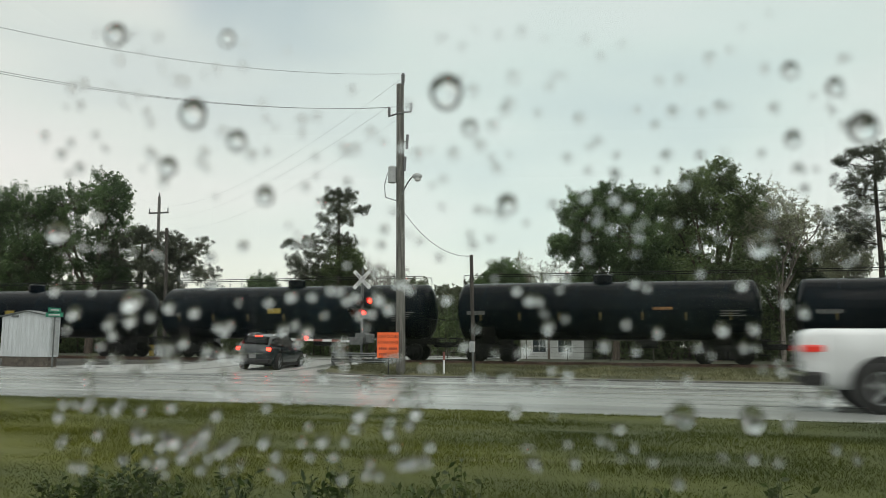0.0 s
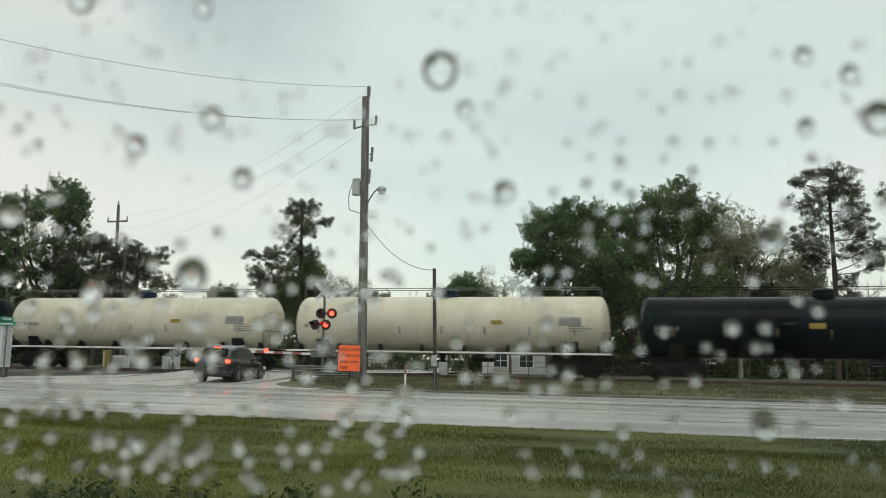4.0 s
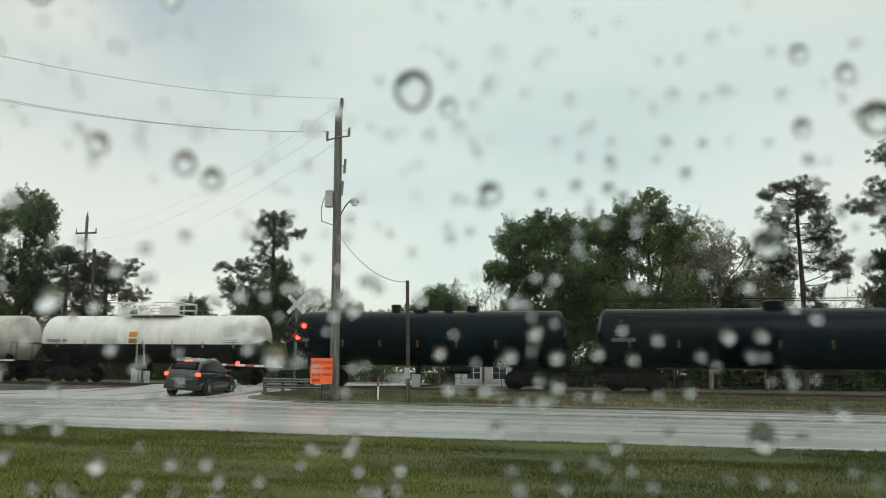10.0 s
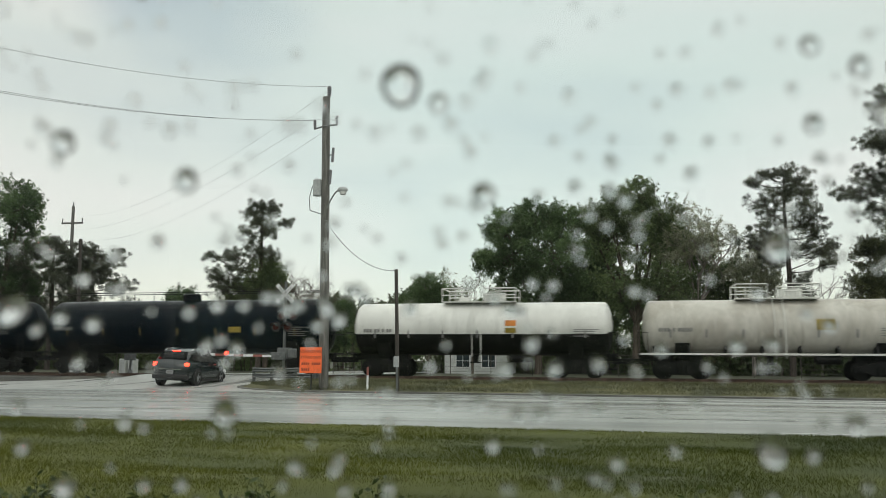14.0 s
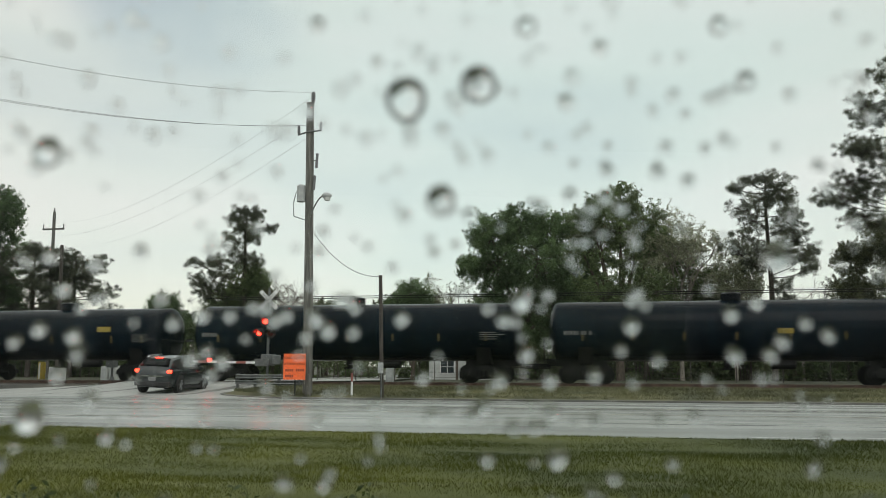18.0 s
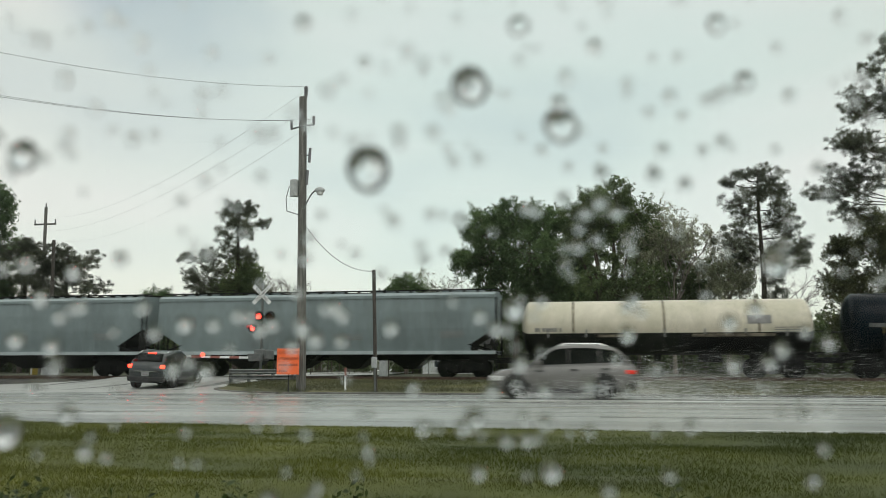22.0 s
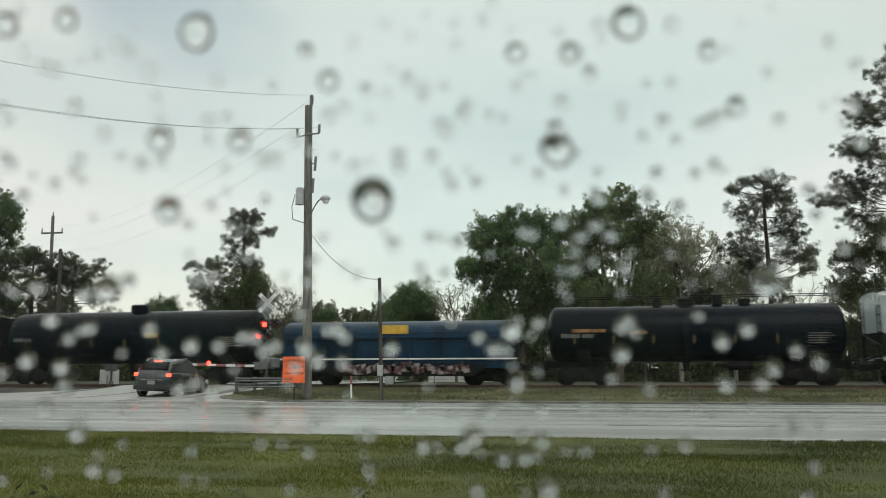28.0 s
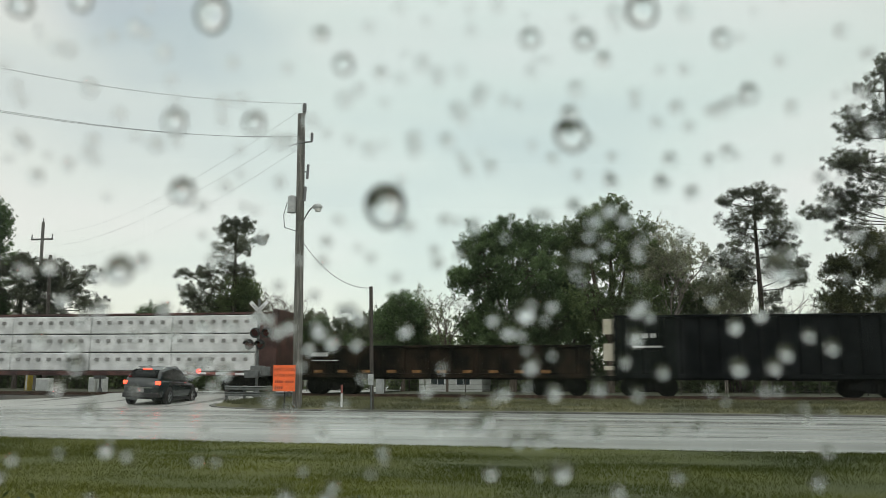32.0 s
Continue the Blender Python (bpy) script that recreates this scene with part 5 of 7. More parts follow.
def gate_arm():
    g = tagged(new("crossing_gate_arm", None), "lowered striped red and white crossing gate arm with red lamps", "crossing gate")
    x = -16.6
    k = 0
    while x > -21.4:
        bm = B()
        box(bm, x - 0.5, x, 37.90, 37.95, 1.62 + 0.01 * k, 1.73 + 0.01 * k, 0.01)
        part("arm_section", bm, M["signwhite" if k % 2 == 0 else "red_stripe"], g)
        x -= 0.5
        k += 1
    bm = B()
    box(bm, -16.62, -15.9, 37.88, 37.97, 1.5, 1.75, 0.01)
    part("arm_root", bm, M["steel"], g)
    for lx, on in ((-19.0, True), (-21.4, False)):
        bm = B()
        rod(bm, (lx, 37.86, 1.82), (lx, 37.98, 1.82), 0.085, seg=14)
        part("gate_lamp", bm, M["red_on" if on else "red_off"], g)


gate_arm()


def guard_rail():
    g = tagged(new("guard_rail", None), "short curved galvanised guard rail round the signal mast", "guard rail")
    for zz in (0.75, 1.02):
        pts = [(-17.6, 38.3), (-17.3, 37.3), (-16.4, 36.9), (-15.2, 36.9), (-14.3, 37.3), (-14.0, 38.2)]
        bm = B()
        for (x0, y0), (x1, y1) in zip(pts, pts[1:]):
            a, b = Vector((x0, y0, zz)), Vector((x1, y1, zz))
            d = b - a
            m = Matrix.Translation((a + b) / 2) @ Matrix.Rotation(math.atan2(d.y, d.x), 4, "Z")
            n = d.length / 2 + 0.02
            prism_pts = [(-0.02, -0.1), (0.03, -0.06), (-0.02, 0), (0.03, 0.06), (-0.02, 0.1), (-0.03, 0.1), (0.02, 0.06), (-0.03, 0), (0.02, -0.06), (-0.03, -0.1)]
            k0 = len(bm.verts)
            prism(bm, [(-p, q) for p, q in prism_pts], "x", -n, n)
            bm.verts.ensure_lookup_table()
            bmesh.ops.transform(bm, matrix=m, verts=bm.verts[k0:])
        part("beam", bm, M["steel"], g)
    for x, y in ((-17.3, 37.45), (-16.2, 37.0), (-15.0, 37.0), (-14.2, 37.45)):
        bm = B()
        box(bm, x - 0.06, x + 0.06, y, y + 0.12, 0.3, 1.15)
        part("post", bm, M["steel"], g)


guard_rail()


def signal_shed():
    s = tagged(new("signal_shed", None), "pale grey metal signal shed on a brown base", "shed")
    x0, x1, y0, y1 = -33.2, -30.25, 32.9, 33.55
    bm = B()
    box(bm, x0 + 0.08, x1 - 0.08, y0 + 0.05, y1, 0.3, 0.82, 0.02)
    part("base", bm, M["brick"], s)
    bm = B()
    prism(bm, [(x0, 0.8), (x1, 0.8), (x1, 2.75), ((x0 + x1) / 2, 3.0), (x0, 2.75)], "y", y0, y1)
    part("wall", bm, M["shed"], s)
    for side in (-1, 1):
        bm = B()
        xm = (x0 + x1) / 2
        xe = x1 + 0.1 if side > 0 else x0 - 0.1
        prism(bm, [(xm, 3.01), (xe, 2.745), (xe, 2.80), (xm, 3.07)], "y", y0 - 0.1, y1 + 0.1)
        part("roof", bm, M["steel"], s)
    bm = B()
    for k in range(11):
        x = x0 + 0.15 + k * (x1 - x0 - 0.3) / 10
        box(bm, x - 0.015, x + 0.015, y0 - 0.015, y0, 0.85, 2.7)
    part("wall_rib", bm, M["shed"], s)
    bm = B()
    box(bm, x1, x1 + 0.03, y0 + 0.08, y1 - 0.08, 0.9, 2.6, 0.01)
    part("door", bm, M["transformer"], s)
    bm = B()
    box(bm, x0 + 0.6, x0 + 1.0, y0 - 0.05, y0, 2.72, 2.82)
    part("vent", bm, M["steel"], s)


signal_shed()


def street_sign():
    s = tagged(new("street_name_sign", None), "green street name sign on a thin post", "street sign")
    part("post", rods([(-29.55, 32.4, 0.2), (-29.55, 32.4, 2.95)], 0.035, 8), M["steel"], s)
    for z, rz in ((2.72, 10), (2.95, 95)):
        bm = B()
        box(bm, -0.45, 0.45, -0.008, 0.008, 0, 0.2, 0.004)
        b = part("blade", bm, M["green"], s, m=pose(-29.55, 32.36, z, 0, 0, rz))
        bm = B()
        box(bm, -0.3, 0.3, -0.012, 0.012, 0.06, 0.13)
        part("blade_lettering", bm, M["pale"], b)


street_sign()


def far_pole(x, y, h_, arm, label):
    p = tagged(new("utility_pole", None), label, "utility pole")
    part("shaft", rods([(x + 0.35, y, 0.2), (x, y, h_)], 0.19, 10, 0.14), M["wood" if arm else "dark_wood"], p)
    if arm:
        bm = B()
        box(bm, x - 1.15, x + 1.15, y - 0.08, y + 0.08, h_ - 1.75, h_ - 1.6)
        part("crossarm", bm, M["wood"], p)
        for dx in (-1.1, 1.1, 0):
            bm = B()
            z = h_ if dx == 0 else h_ - 1.6
            rod(bm, (x + dx, y, z), (x + dx, y, z + 0.4), 0.06, seg=8)
            part("insulator", bm, M["porcelain"], p)
        bm = B()
        box(bm, x - 0.85, x + 0.9, y - 0.06, y + 0.06, h_ - 3.9, h_ - 3.8)
        part("crossarm", bm, M["wood"], p)


far_pole(-52.6, 71.0, 16.4, True, "far utility pole with a double crossarm beside pines")
far_pole(-47.9, 66.0, 12.3, False, "dark plain pole beside the side street")


def far_house():
    x0, x1, y0, y1 = -14.8, -9.4, 70.0, 76.0
    h_ = tagged(new("white_building", None), "low white building with dark windows beyond the tracks", "building")
    bm = B()
    box(bm, x0, x1, y0, y1, 0.3, 2.9)
    part("wall", bm, M["house"], h_)
    bm = B()
    prism(bm, [(y0 - 0.4, 2.88), (y1 + 0.4, 2.88), ((y0 + y1) / 2, 4.4)], "x", x0 - 0.4, x1 + 0.4)
    part("roof", bm, M["roof"], h_)
    for x in (-13.2, -11.0):
        bm = B()
        box(bm, x - 0.62, x + 0.62, y0 - 0.05, y0, 0.95, 2.05)
        w = part("window", bm, M["signwhite"], h_)
        for k in (0, 1):
            for j in (0, 1):
                bm = B()
                box(bm, x - 0.56 + k * 0.58, x - 0.02 + k * 0.58, y0 - 0.062, y0 - 0.052, 1.0 + j * 0.52, 1.48 + j * 0.52)
                part("pane", bm, M["pane"], w)


far_house()


def chain_fence(x0, x1, y, top):
    f = tagged(new("wire_fence", None), "long low wire fence beyond the tracks", "fence")
    n = int((x1 - x0) / 3)
    for k in range(n + 1):
        x = x0 + (x1 - x0) * k / n
        part("post", rods([(x, y, 0.3), (x, y, top)], 0.035, 6), M["dark_wood"], f)
    for z in (0.7, 1.05, 1.4, top - 0.02):
        part("fence_wire", rods([(x0, y, z), (x1, y, z)], 0.010 if z < top - 0.1 else 0.02, 5), M["dark_wood"], f)


chain_fence(-22, 34, 62.0, 1.95)
for x, y, w, hh, c_ in ((-43.4, 60, 1.2, 1.1, "house"), (-44.9, 60.1, 0.3, 1.5, "yellow"), (-36.47, 56, 0.52, 1.2, "house"), (-35.75, 56, 0.52, 1.2, "house"), (-15.2, 58, 0.5, 1.3, "transformer")):
    bx = tagged(new("utility_cabinet", None), "small pale roadside utility cabinet beyond the tracks", "cabinet", group="cabinets beyond the tracks")
    bm = B()
    box(bm, x - w / 2, x + w / 2, y, y + 0.6, 0.3, 0.3 + hh, 0.04)
    part("body", bm, M[c_], bx)
    bm = B()
    box(bm, x - w / 2 + 0.08, x + w / 2 - 0.08, y - 0.02, y, 0.45, 0.2 + hh)
    part("door", bm, M["transformer"], bx)


# ---- trees ----
def leaves(rng_, centres, n, size, flat=1.0, slim=0.5, out=0.0):
    """Small pointed leaves round the clump centres (x, y, z, r); out turns them away from the centre."""
    c = np.repeat(np.array(centres), n, axis=0)
    k = len(c)
    d = rng_.normal(size=(k, 3))
    d /= np.linalg.norm(d, axis=1)[:, None]
    d *= (rng_.random(k) ** 0.45)[:, None] * c[:, 3:4]
    d[:, 2] *= flat
    o = c[:, :3] + d
    u = rng_.normal(size=(k, 3)) * (1 - out) + d / (c[:, 3:4] + 1e-6) * 2.2 * out
    u /= np.linalg.norm(u, axis=1)[:, None] + 1e-9
    w = np.cross(u, rng_.normal(size=(k, 3)))
    w /= np.linalg.norm(w, axis=1)[:, None] + 1e-9
    s = (size * rng_.uniform(0.6, 1.35, k))[:, None]
    v = np.stack([o - u * s - w * s * slim, o - u * s * 0.8 + w * s * slim, o + u * s], 1).reshape(-1, 3)
    return v


def foliage(name, sets, material, parent):
    """All leaves of a crown as one mesh."""
    v = np.concatenate(sets)
    k = len(v) // 3
    me = bpy.data.meshes.new(name)
    me.vertices.add(len(v))
    me.vertices.foreach_set("co", v.astype(np.float32).ravel())
    me.loops.add(k * 3)
    me.loops.foreach_set("vertex_index", np.arange(k * 3, dtype=np.int32))
    me.polygons.add(k)
    me.polygons.foreach_set("loop_start", np.arange(k, dtype=np.int32) * 3)
    me.update()
    me.materials.append(material)
    ob = new(name, me)
    ob.parent = parent
    return ob


def limb(vs, fs, a, b, r0, r1, seg=5):
    a, b = np.array(a, float), np.array(b, float)
    d = b - a
    d /= np.linalg.norm(d) + 1e-9
    u = np.cross(d, (0.31, 0.87, 0.39))
    u /= np.linalg.norm(u)
    w = np.cross(d, u)
    k = len(vs)
    for p, r in ((a, r0), (b, r1)):
        for q in range(seg):
            t = 2 * math.pi * q / seg
            vs.append(tuple(p + (u * math.cos(t) + w * math.sin(t)) * r))
    for q in range(seg):
        fs.append((k + q, k + (q + 1) % seg, k + seg + (q + 1) % seg, k + seg + q))


def broadleaf(x, y, lobes, leafm, label, seed, dense=1.0, size=0.085, cat="tree", fork=0.25):
    """A crown of leafy lobes (sideways, height, radius) on spreading limbs."""
    rg = np.random.default_rng(seed)
    t = tagged(new("tree" if cat == "tree" else "bush", None), label, cat)
    z0 = ground_z(x, y)
    h = max(z + r for _, z, r in lobes)
    vs, fs = [], []
    top = np.array((x + 0.1, y, z0 + h * fork))
    limb(vs, fs, (x, y, z0 - 0.3), top, 0.02 * h + 0.06, 0.014 * h + 0.04, 8)
    cs, inner, sprigs = [], [], []
    for dx, dz, r in lobes:
        c = np.array((x + dx, y + rg.uniform(-0.5, 0.5) * r, z0 + dz))
        mid = (top + c) / 2 + np.array((rg.uniform(-0.4, 0.4), 0, 0.3))
        limb(vs, fs, top, mid, 0.010 * h, 0.007 * h, 6)
        limb(vs, fs, mid, c, 0.007 * h, 0.003 * h, 5)
        for _ in range(int(26 * r ** 1.6 * dense) + 5):
            d = rg.normal(size=3)
            d /= np.linalg.norm(d)
            p = c + d * r * rg.uniform(0.55, 1.0) * np.array((1.06, 1.0, 0.95))
            p[2] = max(p[2], z0 + 0.4)
            cs.append((*p, rg.uniform(0.28, 0.62)))
            limb(vs, fs, c, p, 0.03, 0.012, 3)
            if rg.random() < 0.45:
                e = p + (d + np.array((0, 0, 0.35))) * rg.uniform(0.3, 0.75)
                limb(vs, fs, p, e, 0.014, 0.006, 3)
                sprigs.append((*e, 0.20))
                sprigs.append((*((p + e) / 2), 0.22))
        inner += [(*(c + rg.normal(size=3) * r * 0.30), r * 0.5) for _ in range(4)]
    raw("trunk", vs, fs, M["bark"], t)
    foliage("crown", [leaves(rg, cs, int(105 * dense ** 0.5), size), leaves(rg, sprigs, 16, size * 0.9, out=0.3),
                      leaves(rg, inner, int(210 * dense), size * 2.0)], leafm, t)
    return t


def pad_pine(x, y, h, label, seed, pads, n=62, r0=0.26, tufts=22):
    """A pine with separate flat needle pads: (sideways, height, half width)."""
    rg = np.random.default_rng(seed)
    t = tagged(new("pine_tree", None), label, "pine tree")
    z0 = ground_z(x, y)
    vs, fs, cs = [], [], []
    pts = [np.array((x, y, z0 - 0.3)), np.array((x + 0.1, y, z0 + h * 0.45)), np.array((x - 0.05, y, z0 + h * 0.8)), np.array((x + 0.05, y, z0 + h - 0.3))]
    for a, b, ra, rb in zip(pts, pts[1:], (r0, r0 * 0.77, r0 * 0.46), (r0 * 0.77, r0 * 0.46, 0.03)):
        limb(vs, fs, a, b, ra, rb, 8)
    for dx, z, r in pads:
        dy = rg.normal() * 0.9
        end = np.array((x + dx, y + dy, z0 + z))
        base = np.array((x, y, z0 + max(h * 0.3, z - 0.1 - rg.uniform(0.05, 0.55) * abs(dx))))
        mid = (base + end) / 2 + np.array((0, 0, -0.09 * abs(dx) + rg.uniform(-0.1, 0.1)))
        limb(vs, fs, base, mid, 0.05, 0.035, 5)
        limb(vs, fs, mid, end, 0.035, 0.016, 5)
        for _ in range(int(tufts * (0.5 + r))):
            p = mid + (end - mid) * (1.0 if rg.random() < 0.78 else rg.uniform(0.2, 1.0)) + np.clip(rg.normal(size=3), -1.6, 1.6) * np.array((0.80 * r, 0.85 * r, 0.60 * r))
            cs.append((*p, rg.uniform(0.22, 0.42)))
            limb(vs, fs, mid + (end - mid) * rg.uniform(0.4, 1.0), p, 0.020, 0.010, 3)
    raw("trunk", vs, fs, M["pine_bark"], t)
    foliage("crown", [leaves(rg, cs, n, 0.105, flat=0.85, slim=0.17, out=0.42)], M["leaf_pine"], t)
    return t


def pine(x, y, h, w, label, seed, crown=0.7, levels=9, n=85):
    """A scruffy pine whose pads are strewn along its upper trunk."""
    rg = np.random.default_rng(seed)
    pads = [(rg.uniform(-0.3, 0.3), h - 0.5, 0.55), (rg.uniform(-0.6, 0.6), h - 1.1, 0.6)]
    for k in range(levels):
        f = (k + 0.5) / levels
        reach = w / 2 * math.sin(math.pi * (0.22 + 0.66 * f)) ** 0.8
        for q in (-1, 1, 0, rg.choice((-0.6, 0.6))):
            pads.append((q * reach * rg.uniform(0.45, 1.05) + rg.normal() * 0.3, h - 0.9 - h * crown * f + rg.normal() * 0.25, rg.uniform(0.5, 0.95)))
    return pad_pine(x, y, h, label, seed, pads, n)


def bare_tree(x, y, h, w, label, seed, leafm=None, n=7, fork=0.34, twigs=5, bark="bark"):
    """A tree of fine twigs that fill a domed outline."""
    rg = np.random.default_rng(seed)
    t = tagged(new("tree", None), label, "tree")
    z0 = ground_z(x, y)
    vs, fs, cs = [], [], []
    mid_z, sx, sz = z0 + h * 0.58, w / 2, h * 0.42

    def inside(p):
        d = (p - np.array((x, y, mid_z))) / np.array((sx, sx * 0.8, sz))
        m = np.linalg.norm(d)
        return p if m <= 1 else np.array((x, y, mid_z)) + d / m * np.array((sx, sx * 0.8, sz)) * rg.uniform(0.9, 1.0)
    base = np.array((x, y, z0 + h * fork))
    limb(vs, fs, (x, y, z0 - 0.3), base, 0.013 * h, 0.010 * h, 7)

    def grow(a, d, ln, r, k):
        side = rg.normal(size=3) * 0.10 * ln
        m = inside(a + d * ln * 0.5 + side)
        b = inside(a + d * ln)
        limb(vs, fs, a, m, r, r * 0.85, 4 if k > 1 else 3)
        limb(vs, fs, m, b, r * 0.85, r * 0.6, 4 if k > 1 else 3)
        if k <= 1:
            cs.append((*b, 0.24))
            cs.append((*m, 0.24))
        if k == 0:
            return
        for q in range(twigs if k > 1 else twigs + 1):
            e = d + rg.normal(size=3) * 0.72
            e[2] = e[2] * 0.8 + 0.18
            e /= np.linalg.norm(e)
            grow(m + (b - m) * rg.uniform(0.0, 1.0), e, ln * rg.uniform(0.5, 0.78), max(0.009, r * 0.55), k - 1)
    for q in range(7):
        a = 2 * math.pi * q / 7 + rg.uniform(-0.3, 0.3)
        out = rg.uniform(0.25, 0.95) * w / h
        d = np.array((math.cos(a) * out, math.sin(a) * out, 1.0))
        d /= np.linalg.norm(d)
        grow(base, d, h * rg.uniform(0.24, 0.34), 0.0065 * h, 3)
    raw("trunk", vs, fs, M[bark], t)
    if leafm is not None:
        foliage("crown", [leaves(rg, cs, n, 0.085)], leafm, t)
    return t


OAK = "dense dark green oak behind the railway"
broadleaf(-78, 73, ((-3, 14, 3), (2, 14.5, 3), (-2, 9.5, 3.5), (3, 9, 3.5), (0, 5, 3.5)), M["leaf_oak"], OAK, 1, 0.5)
broadleaf(-68.5, 70, ((-4, 14.0, 2.8), (-0.6, 15.4, 2.5), (2.6, 14.2, 2.8), (-2, 10, 3.4), (2.2, 9.5, 3.4), (-5, 8, 3), (0, 5.5, 3.4), (4, 6, 3)), M["leaf_oak"], "broad dark green oak by the side street", 2, 0.72)
broadleaf(-59.5, 70, ((-3.2, 15.0, 2.5), (0.2, 16.6, 2.4), (2.2, 15.3, 2.1), (1.6, 12, 2.8), (-2.5, 11, 3.2), (0.5, 7.5, 3.4), (2.8, 8.0, 2.0), (-2, 5, 3)), M["leaf_oak"], "tall dark green oak by the side street", 3, 0.8)
pine(-53.6, 70, 12.8, 6.4, "scruffy dark pine beside the far pole", 4, 0.66, 8)
pine(-50.6, 72, 12.2, 6.6, "dark pine beside the far pole", 5, 0.70, 8)
broadleaf(-42.5, 75, ((0, 6.5, 1.9), (-1.4, 5.0, 1.8), (1.4, 5.0, 1.8), (0, 3.2, 2.2)), M["leaf_oak"], "rounded dark evergreen bush behind the railway", 6, cat="bush", fork=0.1)
pad_pine(-32.0, 70, 15.4, "tall pine with dark branch pads low on one side", 7,
         ((-1.2, 14.6, 0.5), (-0.5, 15.2, 0.5), (0.5, 15.3, 0.5), (1.1, 14.7, 0.5), (0.1, 14.6, 0.5), (1.5, 13.9, 0.5), (-1.3, 13.8, 0.4), (1.6, 13.1, 0.45), (0.9, 12.5, 0.4), (-0.9, 12.6, 0.4),
          (-0.7, 11.6, 0.6), (-4.6, 10.5, 0.5), (-3.8, 10.8, 0.55), (-2.8, 10.7, 0.7), (-1.7, 10.9, 0.7), (0.1, 10.8, 0.7), (1.0, 10.6, 0.5), (-4.8, 9.0, 0.5), (-4.1, 8.7, 0.7), (-3.0, 8.9, 0.7), (-1.8, 9.3, 0.7), (-4.3, 7.6, 0.7), (-3.5, 7.8, 0.9), (0.3, 13.8, 0.5), (-0.2, 13.0, 0.45)), tufts=24)
broadleaf(-31.8, 71, ((0, 8.9, 1.7), (-1.6, 7.4, 1.8), (1.0, 7.6, 1.6), (-0.3, 5.2, 2.3), (-2.8, 5.5, 1.8)), M["leaf_bush"], "dark oak growing under a pine", 8)
bare_tree(-28.4, 71, 10.6, 7.0, "leafless spreading tree with fine twigs", 9, twigs=5, fork=0.25)
broadleaf(-27.6, 76, ((0, 5.8, 1.5), (1.4, 5.4, 1.4), (-1.5, 4.6, 1.6), (0.4, 3.4, 2.0)), M["leaf_oak"], "low dark tree behind a leafless tree", 10, fork=0.12)
FAR_BUSH = ((0, 6.6, 2.0), (-3, 6.0, 1.9), (3, 6.2, 1.9), (-1.5, 4.0, 2.4), (2, 4.0, 2.4), (-4.5, 4.0, 2.0), (4.6, 4.2, 2.0))
broadleaf(-31.0, 90, FAR_BUSH, M["leaf_far"], "low pale green thicket in the distance", 11, 0.8, 0.12, "bush", 0.1)
broadleaf(-23.6, 91, FAR_BUSH, M["leaf_far"], "low olive thicket in the distance", 12, 0.8, 0.12, "bush", 0.1)
broadleaf(-16.4, 70.5, ((0, 7.3, 1.45), (-1.2, 6.1, 1.4), (1.1, 6.0, 1.4), (0.2, 4.4, 2.0), (-1.0, 3.0, 1.6)), M["leaf_oak"], "rounded dark evergreen tree", 13, fork=0.1)
bare_tree(-16.5, 74, 10.4, 5.0, "leafless tree with pale twigs", 14, M["leaf_pale"], 2, twigs=3, bark="pale_bark")
bare_tree(-12.2, 69, 9.2, 4.2, "half-bare tree at the edge of an oak", 15, M["leaf_bush"], 2, twigs=3)
broadleaf(-6.7, 69, ((-2.6, 12.2, 1.9), (0, 12.8, 2.0), (2.2, 12.4, 1.8), (-4.0, 9.3, 1.3), (-2.0, 9.4, 2.3), (1.5, 9.4, 2.7), (-3.0, 6, 1.8), (0, 5.5, 3), (3, 6, 2.5)), M["leaf_oak"], "large dense dark green oak behind the railway", 16)
broadleaf(1.2, 70, ((-3.7, 13.0, 1.3), (-1.6, 13.8, 1.7), (0.6, 14.9, 1.6), (2.2, 13.2, 1.6), (-2.2, 10.8, 2.1), (1.5, 10.3, 2.3), (-1, 7, 2.7), (2.5, 6.8, 2.4), (0.2, 12.4, 1.8), (3.0, 11.6, 1.4), (-1.8, 12.6, 1.5)), M["leaf_fresh"], "tall fresh green oak behind the railway", 17, 0.72)
broadleaf(-2.5, 74, ((0, 7.5, 3), (-2.5, 6, 2.5), (2.5, 6.5, 2.5), (0, 10.5, 2.2)), M["leaf_oak"], "dark oak filling the grove", 18)
bare_tree(6.2, 71, 15.6, 7.4, "sparse spring tree with small pale leaves", 19, M["leaf_pale"], 9, twigs=4, bark="pale_bark")
broadleaf(6.2, 74, ((-2.0, 7.2, 2.2), (1.5, 8.0, 2.2), (3.0, 6, 2.2), (0, 10.2, 1.7), (0.5, 4.5, 2.6)), M["leaf_bush"], "leafy undergrowth tree behind the railway", 20, 0.7)
bare_tree(10.6, 72, 12.2, 5.2, "sparse tree with pale blossom-like leaves", 21, M["leaf_pale"], 10, twigs=4, bark="pale_bark")
